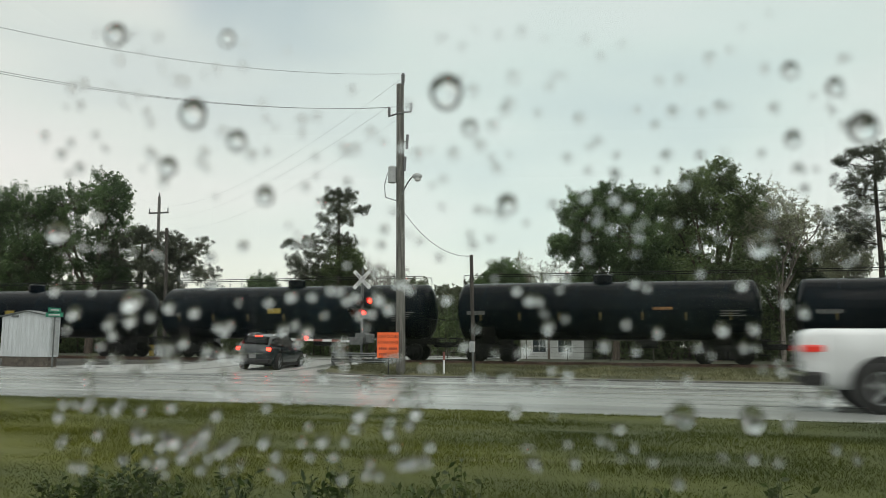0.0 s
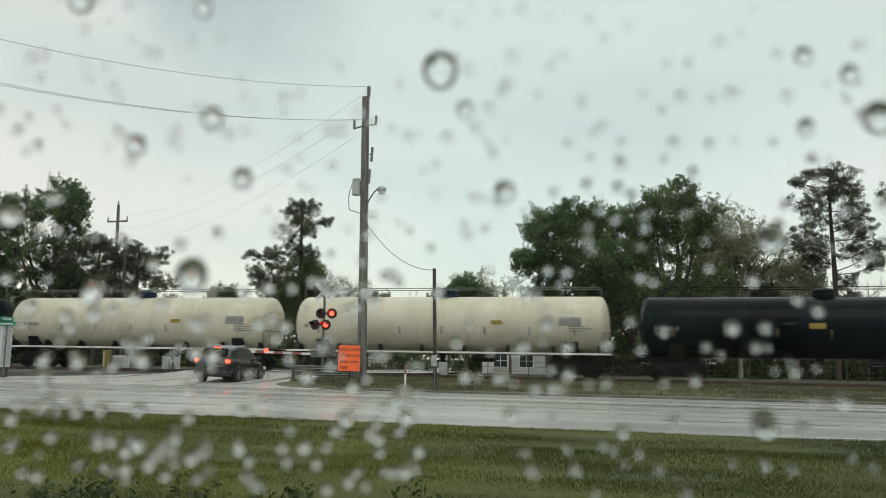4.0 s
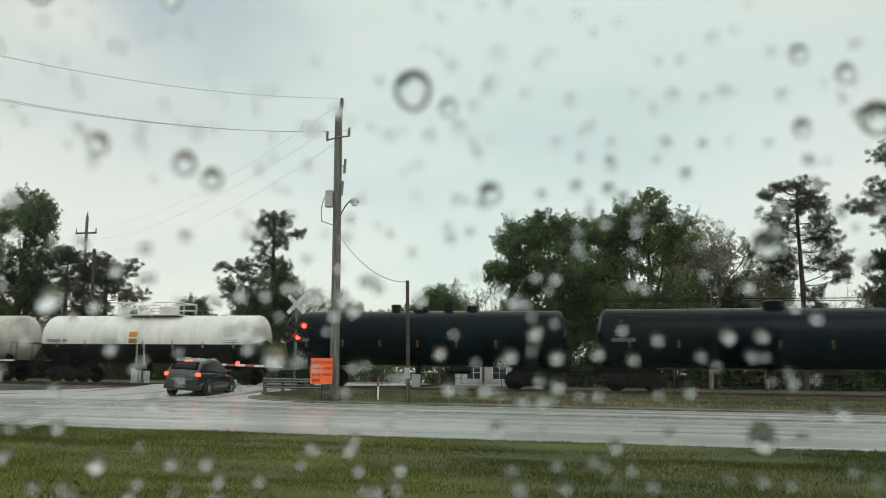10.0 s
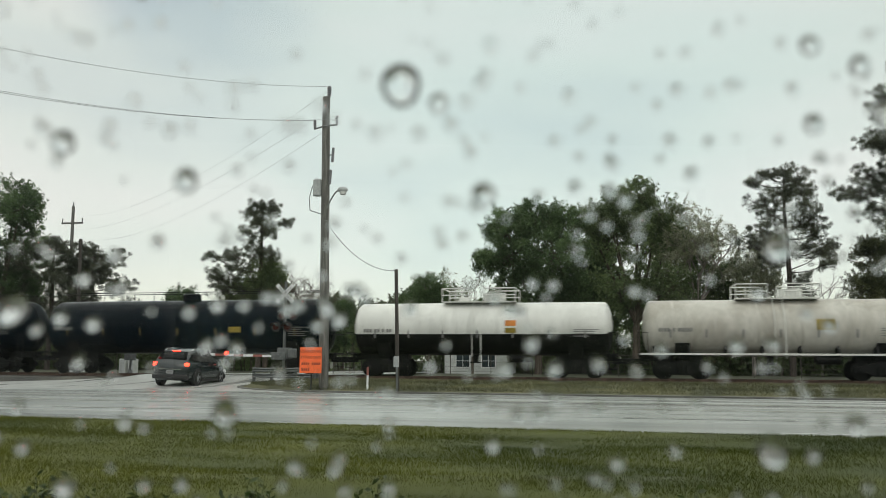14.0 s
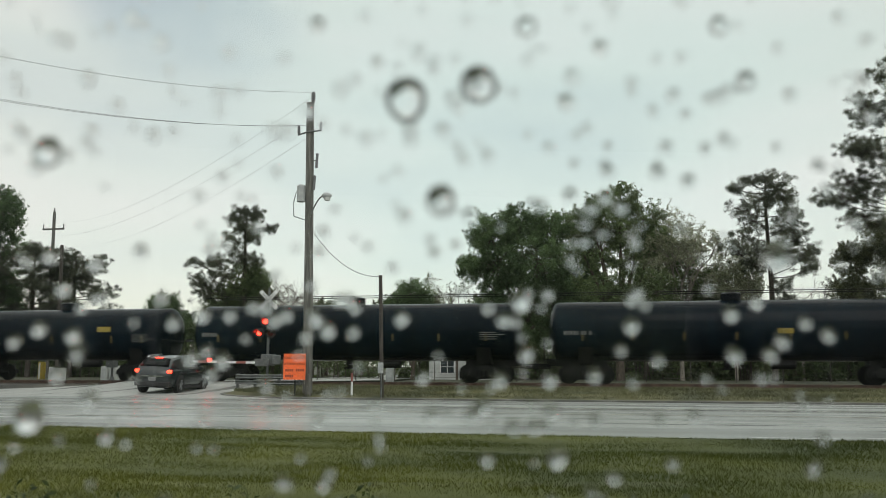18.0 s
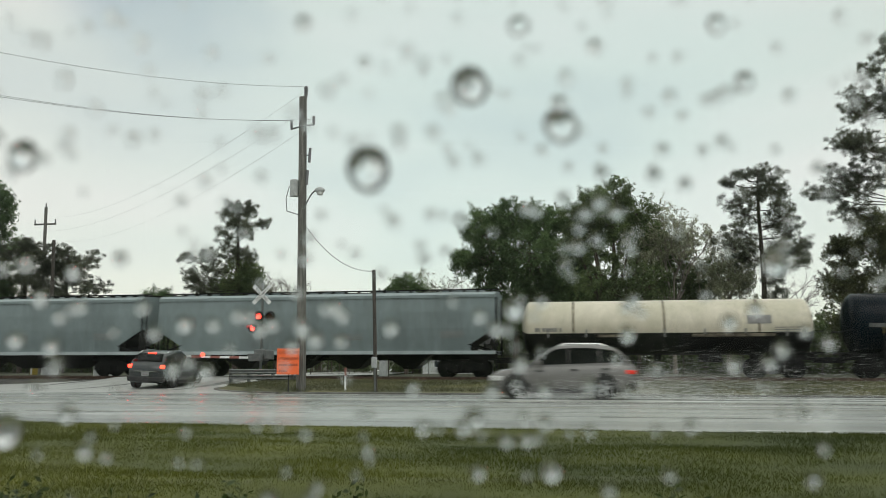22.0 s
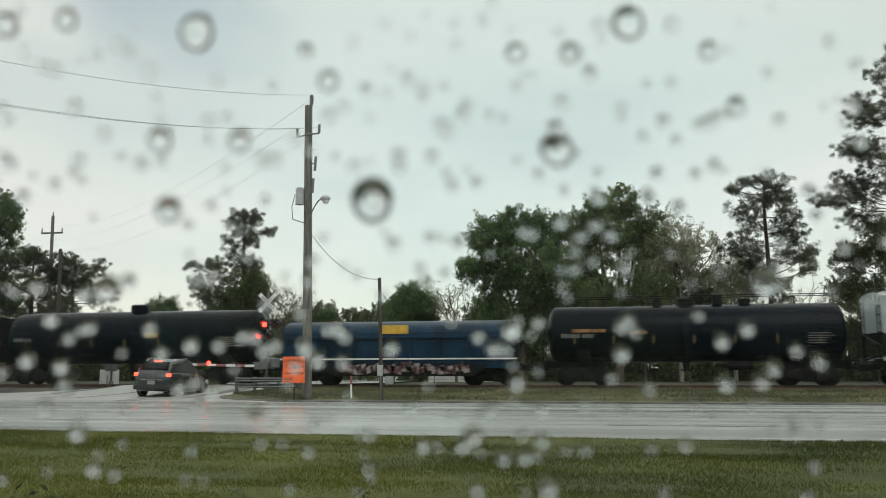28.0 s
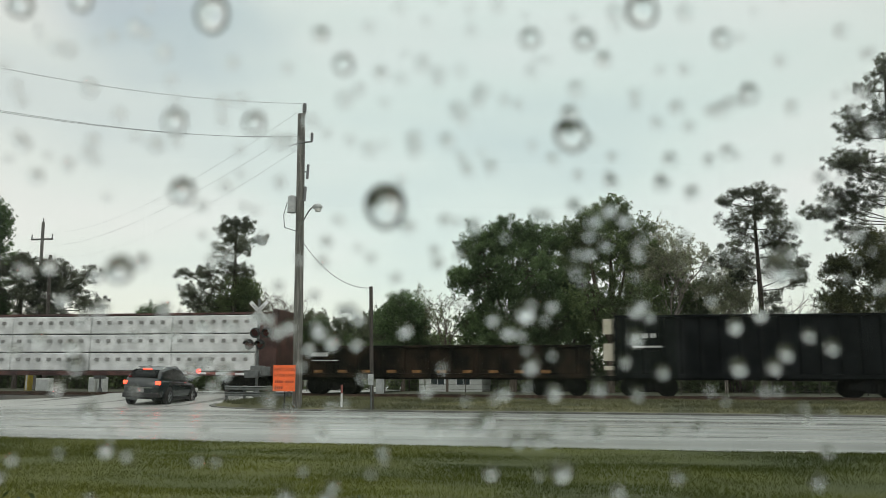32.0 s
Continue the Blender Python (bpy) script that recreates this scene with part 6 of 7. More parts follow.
pad_pine(13.2, 70, 16.9, "tall pine with a bare trunk and layered crown", 22,
         ((-1.5, 15.9, 0.5), (-2.5, 15.5, 0.42), (0.1, 16.4, 0.6), (1.0, 15.7, 0.75), (0.5, 14.7, 0.9), (1.6, 14.7, 0.6), (-0.7, 14.4, 0.75), (-2.1, 13.6, 0.8), (-1.2, 12.9, 0.8), (1.4, 13.5, 0.6), (2.1, 12.6, 0.9),
          (1.2, 12.0, 0.8), (2.6, 11.5, 0.8), (-2.1, 11.3, 0.9), (-2.6, 10.5, 0.9), (-1.0, 10.5, 0.7), (1.4, 10.3, 0.6), (2.6, 10.1, 0.8), (3.3, 10.2, 0.5), (2.8, 8.8, 0.45), (1.0, 7.6, 0.6), (-1.3, 9.3, 0.8), (1.0, 6.4, 0.7)), tufts=28)
bare_tree(16.0, 73, 9.4, 5.0, "small leafless tree behind the railway", 23, None, twigs=3, bark="pale_bark")
pad_pine(22.5, 66, 26.0, "very tall pine with drooping layered branches", 24,
         ((-5.6, 14.1, 0.6), (-4.6, 13.9, 0.8), (-3.5, 14.2, 0.9), (-4.1, 15.2, 0.9), (-3.0, 15.2, 0.9), (-1.7, 14.8, 1.0), (-4.1, 17.5, 0.8), (-3.0, 17.5, 0.8), (-2.0, 18.1, 0.9), (-1.2, 16.6, 1.0), (-2.6, 16.8, 0.9),
          (-2.3, 19.9, 0.8), (-1.1, 19.9, 0.9), (-2.5, 21.4, 0.8), (-1.6, 21.0, 0.9), (-0.6, 21.3, 0.9), (-1.2, 23.4, 0.7), (-0.2, 24.4, 0.8), (-3.6, 12.6, 0.8), (-2.8, 11.9, 0.9), (0.8, 22.5, 0.9), (1.6, 20.0, 1.0),
          (2.2, 17.6, 1.1), (3.4, 16.4, 1.1), (1.4, 15.2, 1.1), (4.0, 14.0, 1.0), (0.2, 25.5, 0.6)), r0=0.34, tufts=27)
broadleaf(21.4, 68, ((-3.0, 6.6, 1.7), (-2.6, 9.2, 1.4), (0, 10.6, 2.2), (0.6, 7, 3), (3.2, 8.6, 2.8), (-2.0, 4.2, 2.2), (4.5, 5, 3)), M["leaf_olive"], "leafy olive tree at the foot of a tall pine", 25, 0.8)
broadleaf(32.0, 70, ((0, 11, 3), (-3, 8, 3.2), (3, 8, 3.4), (0, 5, 3.5)), M["leaf_oak"], OAK, 26, 0.6)
broadleaf(13.6, 78, ((0, 4.6, 1.6), (-2.2, 4.2, 1.6), (2.2, 4.0, 1.5), (0, 2.6, 2.0)), M["leaf_bush"], "low thicket behind the railway", 27, cat="bush", fork=0.1)


def thicket():
    rg = np.random.default_rng(77)
    cs, vs, fs = [], [], []
    for _ in range(2300):
        x = rg.uniform(-78, 46)
        if -31 < x < -18 and rg.random() < 0.75:
            continue
        y = rg.uniform(72.5, 84)
        z = 0.3 + rg.random() ** 1.3 * (5.0 if x < 13.5 or x > 18.5 else 3.2)
        cs.append((x, y, z, rg.uniform(0.7, 1.3)))
        limb(vs, fs, (x + rg.normal() * 0.4, y, 0.2), (x, y, z), 0.05, 0.02, 3)
    th = tagged(new("undergrowth", None), "dense dark undergrowth behind the railway", "undergrowth", kind="stuff")
    foliage("foliage", [leaves(rg, cs, 100, 0.19)], M["leaf_bush"], th)
    raw("stems", vs, fs, M["bark"], th)


thicket()


# ---- grass and weeds ----
def blades(name, n, area, hmin, hmax, material, label, seed, wid=0.012):
    rg = np.random.default_rng(seed)
    x0, x1, y0, y1 = area
    x, y = rg.uniform(x0, x1, n), rg.uniform(y0, y1, n)
    keep = np.array([not (b > FAR and street_half(b)[0] - 0.2 < a < street_half(b)[1] + 0.25) for a, b in zip(x, y)])
    x, y = x[keep], y[keep]
    n = len(x)
    z = np.array([ground_z(a, b) for a, b in zip(x, y)])
    patch = np.array([0.55 + 0.9 * (noise.noise(Vector((a * 0.5, b * 0.7, 2))) + 0.45) for a, b in zip(x, y)])
    h = rg.uniform(hmin, hmax, n) * np.clip(patch, 0.45, 1.5)
    a = rg.uniform(0, 6.28, n)
    lean = rg.normal(0, 1.0, (n, 2)) * h[:, None]
    dx, dy = np.cos(a) * wid, np.sin(a) * wid
    v = np.stack([np.stack([x - dx, y - dy, z - 0.02], 1), np.stack([x + dx, y + dy, z - 0.02], 1), np.stack([x + lean[:, 0], y + lean[:, 1], z + h], 1)], 1).reshape(-1, 3)
    f = np.arange(n * 3).reshape(-1, 3)
    tagged(raw(name, v.tolist(), f.tolist(), material), label, "grass", kind="stuff")


blades("grass", 330000, (-15, 8, 5.0, NEAR + 0.05), 0.014, 0.034, M["blade"], "short rough wet lawn grass beside the road", 31, 0.0075)
blades("verge_grass", 70000, (-24, 24, FAR + 0.15, TRACK - 4.6), 0.03, 0.12, M["blade_dry"], "dry yellowish verge grass along the railway", 32, 0.016)


def weed(x, y, h, seed):
    rg = np.random.default_rng(seed)
    t = tagged(new("weed", None), "leafy green roadside weed", "weed", group="weeds before the lawn")
    z0 = ground_z(x, y)
    vs, fs, cs = [], [], []
    lv, lf = [], []
    for _ in range(rg.integers(8, 13)):
        a = np.array((x + rg.normal() * 0.05, y + rg.normal() * 0.05, z0 - 0.02))
        b = a + np.array((rg.normal() * 0.09, rg.normal() * 0.09, h * rg.uniform(0.55, 1.0)))
        limb(vs, fs, a, b, 0.005, 0.002, 5)
        for s in np.linspace(0.2, 1.0, 15):
            p = a + (b - a) * s
            d = rg.normal(size=3)
            d[2] = abs(d[2]) * 0.7 + 0.35
            d /= np.linalg.norm(d)
            w = np.cross(d, rg.normal(size=3))
            w /= np.linalg.norm(w)
            ln = rg.uniform(0.04, 0.095)
            k = len(lv)
            up = np.array((0, 0, -0.010))
            lv += [tuple(p), tuple(p + d * ln * 0.45 + w * ln * 0.20), tuple(p + d * ln + up), tuple(p + d * ln * 0.45 - w * ln * 0.20)]
            lf.append((k, k + 1, k + 2, k + 3))
    raw("stem", vs, fs, M["stem"], t)
    raw("leaf_mass", lv, lf, M["weed"], t)


for i, (x, y, h) in enumerate(((-2.68, 5.6, 0.58), (-2.52, 5.65, 0.50), (-2.6, 5.5, 0.42), (-3.31, 5.6, 0.46), (-4.18, 5.6, 0.52), (-4.0, 5.7, 0.36), (-4.32, 5.6, 0.40), (-4.6, 5.5, 0.34), (-5.0, 5.6, 0.36),
                               (-4.9, 5.9, 0.30), (-1.58, 5.6, 0.58), (-1.85, 5.6, 0.44), (-0.24, 5.5, 0.46), (0.27, 5.5, 0.50), (0.42, 5.6, 0.54), (0.82, 5.5, 0.50))):
    weed(x, y, h, 400 + i)


# ---- road vehicles: built facing +x, origin on the ground under the middle ----
def lerp_at(pts, x):
    for (x0, z0), (x1, z1) in zip(pts, pts[1:]):
        if x <= x1:
            f = (x - x0) / (x1 - x0) if x1 > x0 else 0
            return z0 + (z1 - z0) * max(0, min(1, f))
    return pts[-1][1]


def vehicle(name, label, cat, L, W, belt, roof, H, paint_, wheels, R, clear=0.22, tail="tail", head=None, rails=False, spoke=5, splits=(0.5,), lower=None, stripe=None, brake=False, grp="",
            plan=(0.80, 0.94, 1.0, 1.0, 0.97, 0.86), tumble=0.76, tail_z=None, ends=(0.06, 0.07), rimm="rim", droop=0.0, hatch=0.12, rail_h=0.04):
    """belt: top line of the lower body (x, z); roof: x of rear base, rear edge, front edge, front base of the cabin."""
    v = tagged(new(name, None), label, cat, group=grp)
    w = W / 2
    xs = np.linspace(-L / 2, L / 2, 41)
    px = np.linspace(-L / 2, L / 2, len(plan))
    edge = min(0.16, L * 0.03)

    def half(x):
        f = float(np.interp(x, px, plan))
        e = min(1.0, (L / 2 - abs(x)) / edge)
        return w * f * (0.90 + 0.10 * math.sqrt(max(0.0, 1 - (1 - e) ** 2)))
    bm = B()
    rings = []
    for x in xs:
        hw, zt = half(x), lerp_at(belt, x)
        e = min(1.0, (L / 2 - abs(x)) / edge)
        lift = (1 - e) * 0.10
        zb = clear + lift * 1.2
        zt2 = zt - lift * 0.6
        ring = [(0, zb), (hw * 0.80, zb), (hw * 0.955, zb + 0.08), (hw * 0.995, zb + (zt2 - zb) * 0.35), (hw, zb + (zt2 - zb) * 0.62), (hw * 0.97, zt2 - 0.10), (hw * 0.90, zt2 - 0.02), (hw * 0.5, zt2 + 0.02), (0, zt2 + 0.03)]
        full = ring + [(-a, b) for a, b in reversed(ring[1:-1])]
        rings.append([bm.verts.new((x, a, b)) for a, b in full])
    for p, q in zip(rings, rings[1:]):
        for k in range(len(p)):
            bm.faces.new((p[k], p[(k + 1) % len(p)], q[(k + 1) % len(p)], q[k]))
    bm.faces.new(rings[0]), bm.faces.new(rings[-1])
    bmesh.ops.recalc_face_normals(bm, faces=bm.faces)
    body = part("body", bm, paint_, v, smooth=True)
    # cabin shell
    a0, a1, a2, a3 = roof
    n = 26
    bm = B()
    base, top = [], []

    def cab(x):
        """height of the cabin's outline over x"""
        zb = lerp_at(belt, x) - 0.03
        if x < a1:
            f = (x - a0) / (a1 - a0)
            return zb + (H - 0.05 - droop - zb) * max(0.0, math.sin(f * math.pi / 2)) ** 0.9
        if x > a2:
            f = (a3 - x) / (a3 - a2)
            return zb + (H - 0.03 - zb) * max(0.0, 0.5 * f + 0.5 * math.sin(f * math.pi / 2)) ** 0.95
        f = (x - a1) / (a2 - a1)
        return H - 0.05 - droop * (1 - f) ** 2 + 0.05 * math.sin(math.pi * f) + 0.02 * f
    cx = [a0 + (a3 - a0) * k / n for k in range(n + 1)]

    def cab_half(x, z):
        zb = lerp_at(belt, x)
        f = max(0.0, min(1.0, (z - zb) / max(0.05, H - zb)))
        return half(x) * (0.93 - (0.93 - tumble) * f)
    rings = []
    for x in cx:
        zc_, zb = cab(x), lerp_at(belt, x) - 0.05
        zc_ = max(zc_, zb + 0.012)
        r1 = [(cab_half(x, zb), zb), (cab_half(x, zb + (zc_ - zb) * 0.5), zb + (zc_ - zb) * 0.5), (cab_half(x, zc_ - 0.07) if zc_ - zb > 0.2 else cab_half(x, zb), max(zb + 0.004, zc_ - 0.07 * min(1, (zc_ - zb) / 0.3))),
              (cab_half(x, zc_) * 0.9, zc_ - 0.01), (0, zc_ + 0.012)]
        full = r1 + [(-p, q) for p, q in reversed(r1[:-1])]
        rings.append([bm.verts.new((x, p, q)) for p, q in full])
    for p, q in zip(rings, rings[1:]):
        for k in range(len(p) - 1):
            bm.faces.new((p[k], p[k + 1], q[k + 1], q[k]))
    bmesh.ops.recalc_face_normals(bm, faces=bm.faces)
    part("cabin", bm, paint_, v, smooth=True)
    # side windows: strips between pillars that follow the cabin
    cuts = [a0 + (a3 - a0) * ends[0]] + [a0 + (a3 - a0) * s_ for s_ in splits] + [a3 - (a3 - a0) * ends[1]]
    for s in (-1, 1):
        for c0, c1 in zip(cuts, cuts[1:]):
            bm = B()
            row0, row1 = [], []
            m_ = 8
            for k in range(m_ + 1):
                x = c0 + 0.014 + (c1 - c0 - 0.028) * k / m_
                zb = lerp_at(belt, x) + 0.03
                zt = cab(x) - 0.10
                zt = max(zt, zb + 0.01)
                row0.append(bm.verts.new((x, s * (cab_half(x, zb) + 0.010), zb)))
                row1.append(bm.verts.new((x, s * (cab_half(x, zt) + 0.012), zt)))
            for k in range(m_):
                bm.faces.new((row0[k], row0[k + 1], row1[k + 1], row1[k]))
            bmesh.ops.solidify(bm, geom=bm.faces[:], thickness=0.008)
            bmesh.ops.recalc_face_normals(bm, faces=bm.faces)
            part("side_window", bm, M["glass"], v, smooth=True)
    for nm, x0, x1 in (("windscreen", a3 - 0.04, a2 + 0.06), ("rear_window", a0 + (a1 - a0) * 0.12, a1 - (a1 - a0) * hatch)):
        bm = B()
        rows = []
        for k in range(6):
            x = x0 + (x1 - x0) * k / 5
            z = cab(x) + 0.02
            rows.append([bm.verts.new((x, cab_half(x, z) * (0.93 if nm == "windscreen" else 0.93) * u, z + 0.010 * (1 - u * u))) for u in np.linspace(-1, 1, 7)])
        for p, q in zip(rows, rows[1:]):
            for k in range(6):
                bm.faces.new((p[k], p[k + 1], q[k + 1], q[k]))
        bmesh.ops.solidify(bm, geom=bm.faces[:], thickness=0.006)
        bmesh.ops.recalc_face_normals(bm, faces=bm.faces)
        part(nm, bm, M["screen"] if nm == "windscreen" else M["glass"], v, smooth=True)
    # wheels
    spin = []
    for wx in wheels:
        for s in (-1, 1):
            yy = s * (half(wx) - 0.11)
            bm = B()
            rod(bm, (wx, s * (half(wx) - 0.2), R + 0.03), (wx, s * (half(wx) + 0.006), R + 0.03), R + 0.07, seg=28)
            part("wheel_arch", bm, M["trim"], v)
            wh = new("wheel", None)
            wh.parent = v
            wh.matrix_basis = pose(wx, yy, R)
            bm = B()
            lathe(bm, [(-0.11, R * 0.66), (-0.115, R * 0.9), (-0.09, R), (0.09, R), (0.115, R * 0.9), (0.11, R * 0.66)], 28, close=False)
            bmesh.ops.rotate(bm, verts=bm.verts, matrix=Matrix.Rotation(radians(90), 3, "Z"))
            bmesh.ops.translate(bm, verts=bm.verts, vec=(0, s * 0.035, 0))
            part("tyre", bm, M["tyre"], wh, smooth=True)
            bm = B()
            for q in range(spoke):
                a = 2 * math.pi * q / spoke
                m = Matrix.Rotation(a, 4, "Y")
                box(bm, -0.035, 0.035, *sorted((s * 0.085, s * 0.125)), 0.04, R * 0.66, 0.0, m)
            rod(bm, (0, s * 0.08, 0), (0, s * 0.13, 0), 0.075, seg=12)
            lathe_bm = B()
            lathe(lathe_bm, [(-0.02, R * 0.60), (-0.02, R * 0.70), (0.02, R * 0.70), (0.02, R * 0.60)], 28, close=False)
            bmesh.ops.rotate(lathe_bm, verts=lathe_bm.verts, matrix=Matrix.Rotation(radians(90), 3, "Z"))
            bmesh.ops.translate(lathe_bm, verts=lathe_bm.verts, vec=(0, s * 0.11, 0))
            tmp = bpy.data.meshes.new("tmp")
            lathe_bm.to_mesh(tmp)
            lathe_bm.free()
            bm.from_mesh(tmp)
            bpy.data.meshes.remove(tmp)
            part("rim", bm, M[rimm], wh)
            bm = B()
            rod(bm, (0, s * 0.03, 0), (0, s * 0.075, 0), R * 0.64, seg=24)
            part("brake_disc", bm, M["under"], wh)
            spin.append((wh, wx, yy, R))
    # lamps, bumpers, mirrors, handles, plate
    tz = tail_z or (lerp_at(belt, -L / 2 + 0.2) - 0.30)
    hz = lerp_at(belt, L / 2 - 0.15) - 0.22
    for s in (-1, 1):
        bm = B()
        x = -L / 2 + 0.10
        reach, tall = (0.17, 0.15) if brake else (0.30, 0.12)
        box(bm, -L / 2 - 0.012, -L / 2 + reach, *sorted((s * half(x) * 0.80, s * (half(x + reach - 0.1) + 0.008))), tz, tz + tall, 0.03)
        part("tail_lamp", bm, M[tail], v, "lit red tail lamp" if brake else "red tail lamp")
        bm = B()
        x = L / 2 - 0.12
        box(bm, L / 2 - 0.46, L / 2 - 0.015, *sorted((s * half(x) * 0.60, s * (half(x - 0.25) + 0.008))), hz, hz + 0.15, 0.03)
        part("headlamp", bm, M[head or "pale"], v)
        bm = B()
        xm = a3 - (a3 - a2) * 0.45
        box(bm, xm - 0.06, xm + 0.09, *sorted((s * (half(xm) - 0.02), s * (half(xm) + 0.19))), lerp_at(belt, xm) + 0.0, lerp_at(belt, xm) + 0.16, 0.03)
        part("door_mirror", bm, paint_, v)
        for c0 in cuts[1:]:
            bm = B()
            box(bm, c0 - 0.26, c0 - 0.06, *sorted((s * (half(c0) * 0.985), s * (half(c0) + 0.018))), lerp_at(belt, c0) - 0.17, lerp_at(belt, c0) - 0.13, 0.008)
            part("door_handle", bm, M["chrome"] if lower is None else M["trim"], v)
        bm = B()
        box(bm, min(wheels) + R + 0.1, max(wheels) - R - 0.1, *sorted((s * half(0) * 0.93, s * (half(0) * 0.985 + 0.012))), clear - 0.03, clear + (0.10 if lower else 0.07), 0.01)
        part("sill", bm, M["trim"], v)
        if stripe:
            bm = B()
            box(bm, a0 + 0.15, a3 - 0.1, *sorted((s * (half(0) * 0.93), s * (half(0) * 0.93 + 0.03))), lerp_at(belt, 0) - 0.005, lerp_at(belt, 0) + 0.02)
            part("belt_trim", bm, M["chrome"], v)
        if rails:
            bm = rods([(a1 + 0.05, s * w * 0.66, H - 0.05 - droop), (a1 + 0.25, s * w * 0.66, H - 0.005 + rail_h - droop * 0.7), (a2 - 0.25, s * w * 0.66, H + 0.005 + rail_h), (a2 - 0.05, s * w * 0.66, H - 0.03)], 0.02, 8)
            part("roof_rail", bm, M["chrome" if rails == "chrome" else "trim"], v)
    for nm, x0, x1, zz in (("rear_bumper", -L / 2 - 0.03, -L / 2 + 0.3, clear + 0.06), ("front_bumper", L / 2 - 0.3, L / 2 + 0.03, clear + 0.02)):
        bm = B()
        box(bm, x0, x1, -half(0) * 0.86, half(0) * 0.86, zz, zz + 0.22, 0.05)
        part(nm, bm, M["trim"] if lower else paint_, v)
    bm = B()
    box(bm, L / 2 - 0.04, L / 2 + 0.02, -half(0) * 0.45, half(0) * 0.45, hz - 0.20, hz + 0.06, 0.02)
    part("grille", bm, M["trim"], v)
    bm = B()
    box(bm, -L / 2 - 0.035, -L / 2 - 0.002, -0.16, 0.16, clear + 0.30, clear + 0.46)
    pl = part("number_plate", bm, M["plate"], v)
    bm = B()
    box(bm, -L / 2 - 0.04, -L / 2 - 0.036, -0.12, 0.12, clear + 0.35, clear + 0.41)
    part("plate_lettering", bm, M["grey_letter"], pl)
    if brake:
        bm = B()
        box(bm, a1 - 0.20, a1 - 0.05, -0.17, 0.17, H - 0.095 - droop, H - 0.035 - droop, 0.01)
        part("high_brake_lamp", bm, M["brake_on"], v)
        bm = B()
        box(bm, -L / 2 - 0.02, -L / 2 + 0.02, -w * 0.55, w * 0.55, tz - 0.16, tz - 0.12)
        part("tailgate_trim", bm, M["chrome"], v)
    return v, spin


dk = paint("dark_grey_green_car_paint", (0.012, 0.018, 0.020))
wt_p = paint("white_car_paint", (0.70, 0.72, 0.73))
bk_p = paint("black_car_paint", (0.002, 0.003, 0.004), 0.22)
sv_p = paint("silver_car_paint", (0.10, 0.105, 0.107), 0.3)
far_p = paint("pale_silver_car_paint", (0.42, 0.43, 0.43), 0.3)
gr_p = paint("warm_grey_car_paint", (0.155, 0.152, 0.146), 0.3)
GRP = "vehicles passing on the road"
VEHICLES = []      # thing, spinning wheels, lane, position at time zero, speed, visible from, to

dk.node_tree.nodes["Principled BSDF"].inputs["Coat Weight"].default_value = 0.45
waiting, _ = vehicle("waiting_suv", "dark grey compact SUV waiting with lit brake lamps", "car", 4.62, 1.86,
                     [(-2.31, 1.02), (-1.9, 1.08), (0.6, 1.01), (1.0, 0.98), (2.0, 0.84), (2.31, 0.68)], (-2.24, -1.62, 0.1, 1.15), 1.65, dk, (-1.33, 1.37), 0.345,
                     tail="brake_on", brake=True, rails="chrome", splits=(0.30, 0.62), lower=True, plan=(0.84, 0.97, 1, 1, 0.97, 0.82), tumble=0.64, tail_z=0.86, ends=(0.13, 0.10), droop=0.08, hatch=0.30, rail_h=0.015)
waiting.matrix_basis = pose(-19.6, 35.6, street_z(35.0) + 0.01, 2.0, 0, 90 + 6)

van = vehicle("minivan", "black minivan with chrome belt trim and lit headlamps", "van", 5.05, 1.98,
              [(-2.52, 1.12), (-2.2, 1.14), (0.7, 1.06), (1.45, 1.05), (2.2, 0.92), (2.52, 0.76)], (-2.46, -2.16, 0.05, 1.60), 1.71, bk_p, (-1.5, 1.58), 0.335,
              head="amber_on", splits=(0.27, 0.56), stripe=True, rails="chrome", tumble=0.78, grp=GRP)
VEHICLES.append((*van, 13.5, -60.85, 18.6, 2.3, 3.8))
sedan = vehicle("sedan", "black four-door sedan with lit headlamps in the rain", "car", 4.4, 1.80,
                [(-2.2, 0.94), (-1.6, 1.0), (0.6, 0.94), (1.0, 0.92), (1.9, 0.78), (2.2, 0.62)], (-2.0, -0.70, 0.15, 1.25), 1.50, bk_p, (-1.32, 1.38), 0.32,
                clear=0.19, head="amber_on", splits=(0.22, 0.54), tumble=0.70, grp=GRP)
VEHICLES.append((*sedan, 16.8, -154.05, 17.7, 7.6, 9.4))
white = vehicle("white_coupe_suv", "white coupe-roofed SUV with dark windows and black wheels", "car", 4.80, 1.96,
                [(-2.40, 1.22), (-1.9, 1.21), (0.6, 1.13), (1.1, 1.09), (2.1, 0.97), (2.40, 0.74)], (-2.36, -0.95, -0.35, 1.20), 1.68, wt_p, (-1.42, 1.50), 0.37, clear=0.27,
                splits=(0.52,), lower=True, tumble=0.72, grp=GRP, tail_z=1.0, ends=(0.27, 0.12), rimm="rim_dark")
VEHICLES.append((*white, 25.2, 491.4, -21.8, 22.2, 23.8))
silver = vehicle("silver_suv", "silver upright four-wheel-drive SUV with headlamps on", "car", 4.42, 1.86,
                 [(-2.21, 1.10), (-1.8, 1.13), (0.5, 1.10), (0.9, 1.10), (1.95, 1.04), (2.21, 0.86)], (-2.12, -1.80, 0.10, 0.75), 1.63, sv_p, (-1.28, 1.32), 0.375,
                 clear=0.27, head="head_on", rails="trim", splits=(0.30, 0.60), lower=True, tumble=0.80, grp=GRP, rimm="rim_dark")
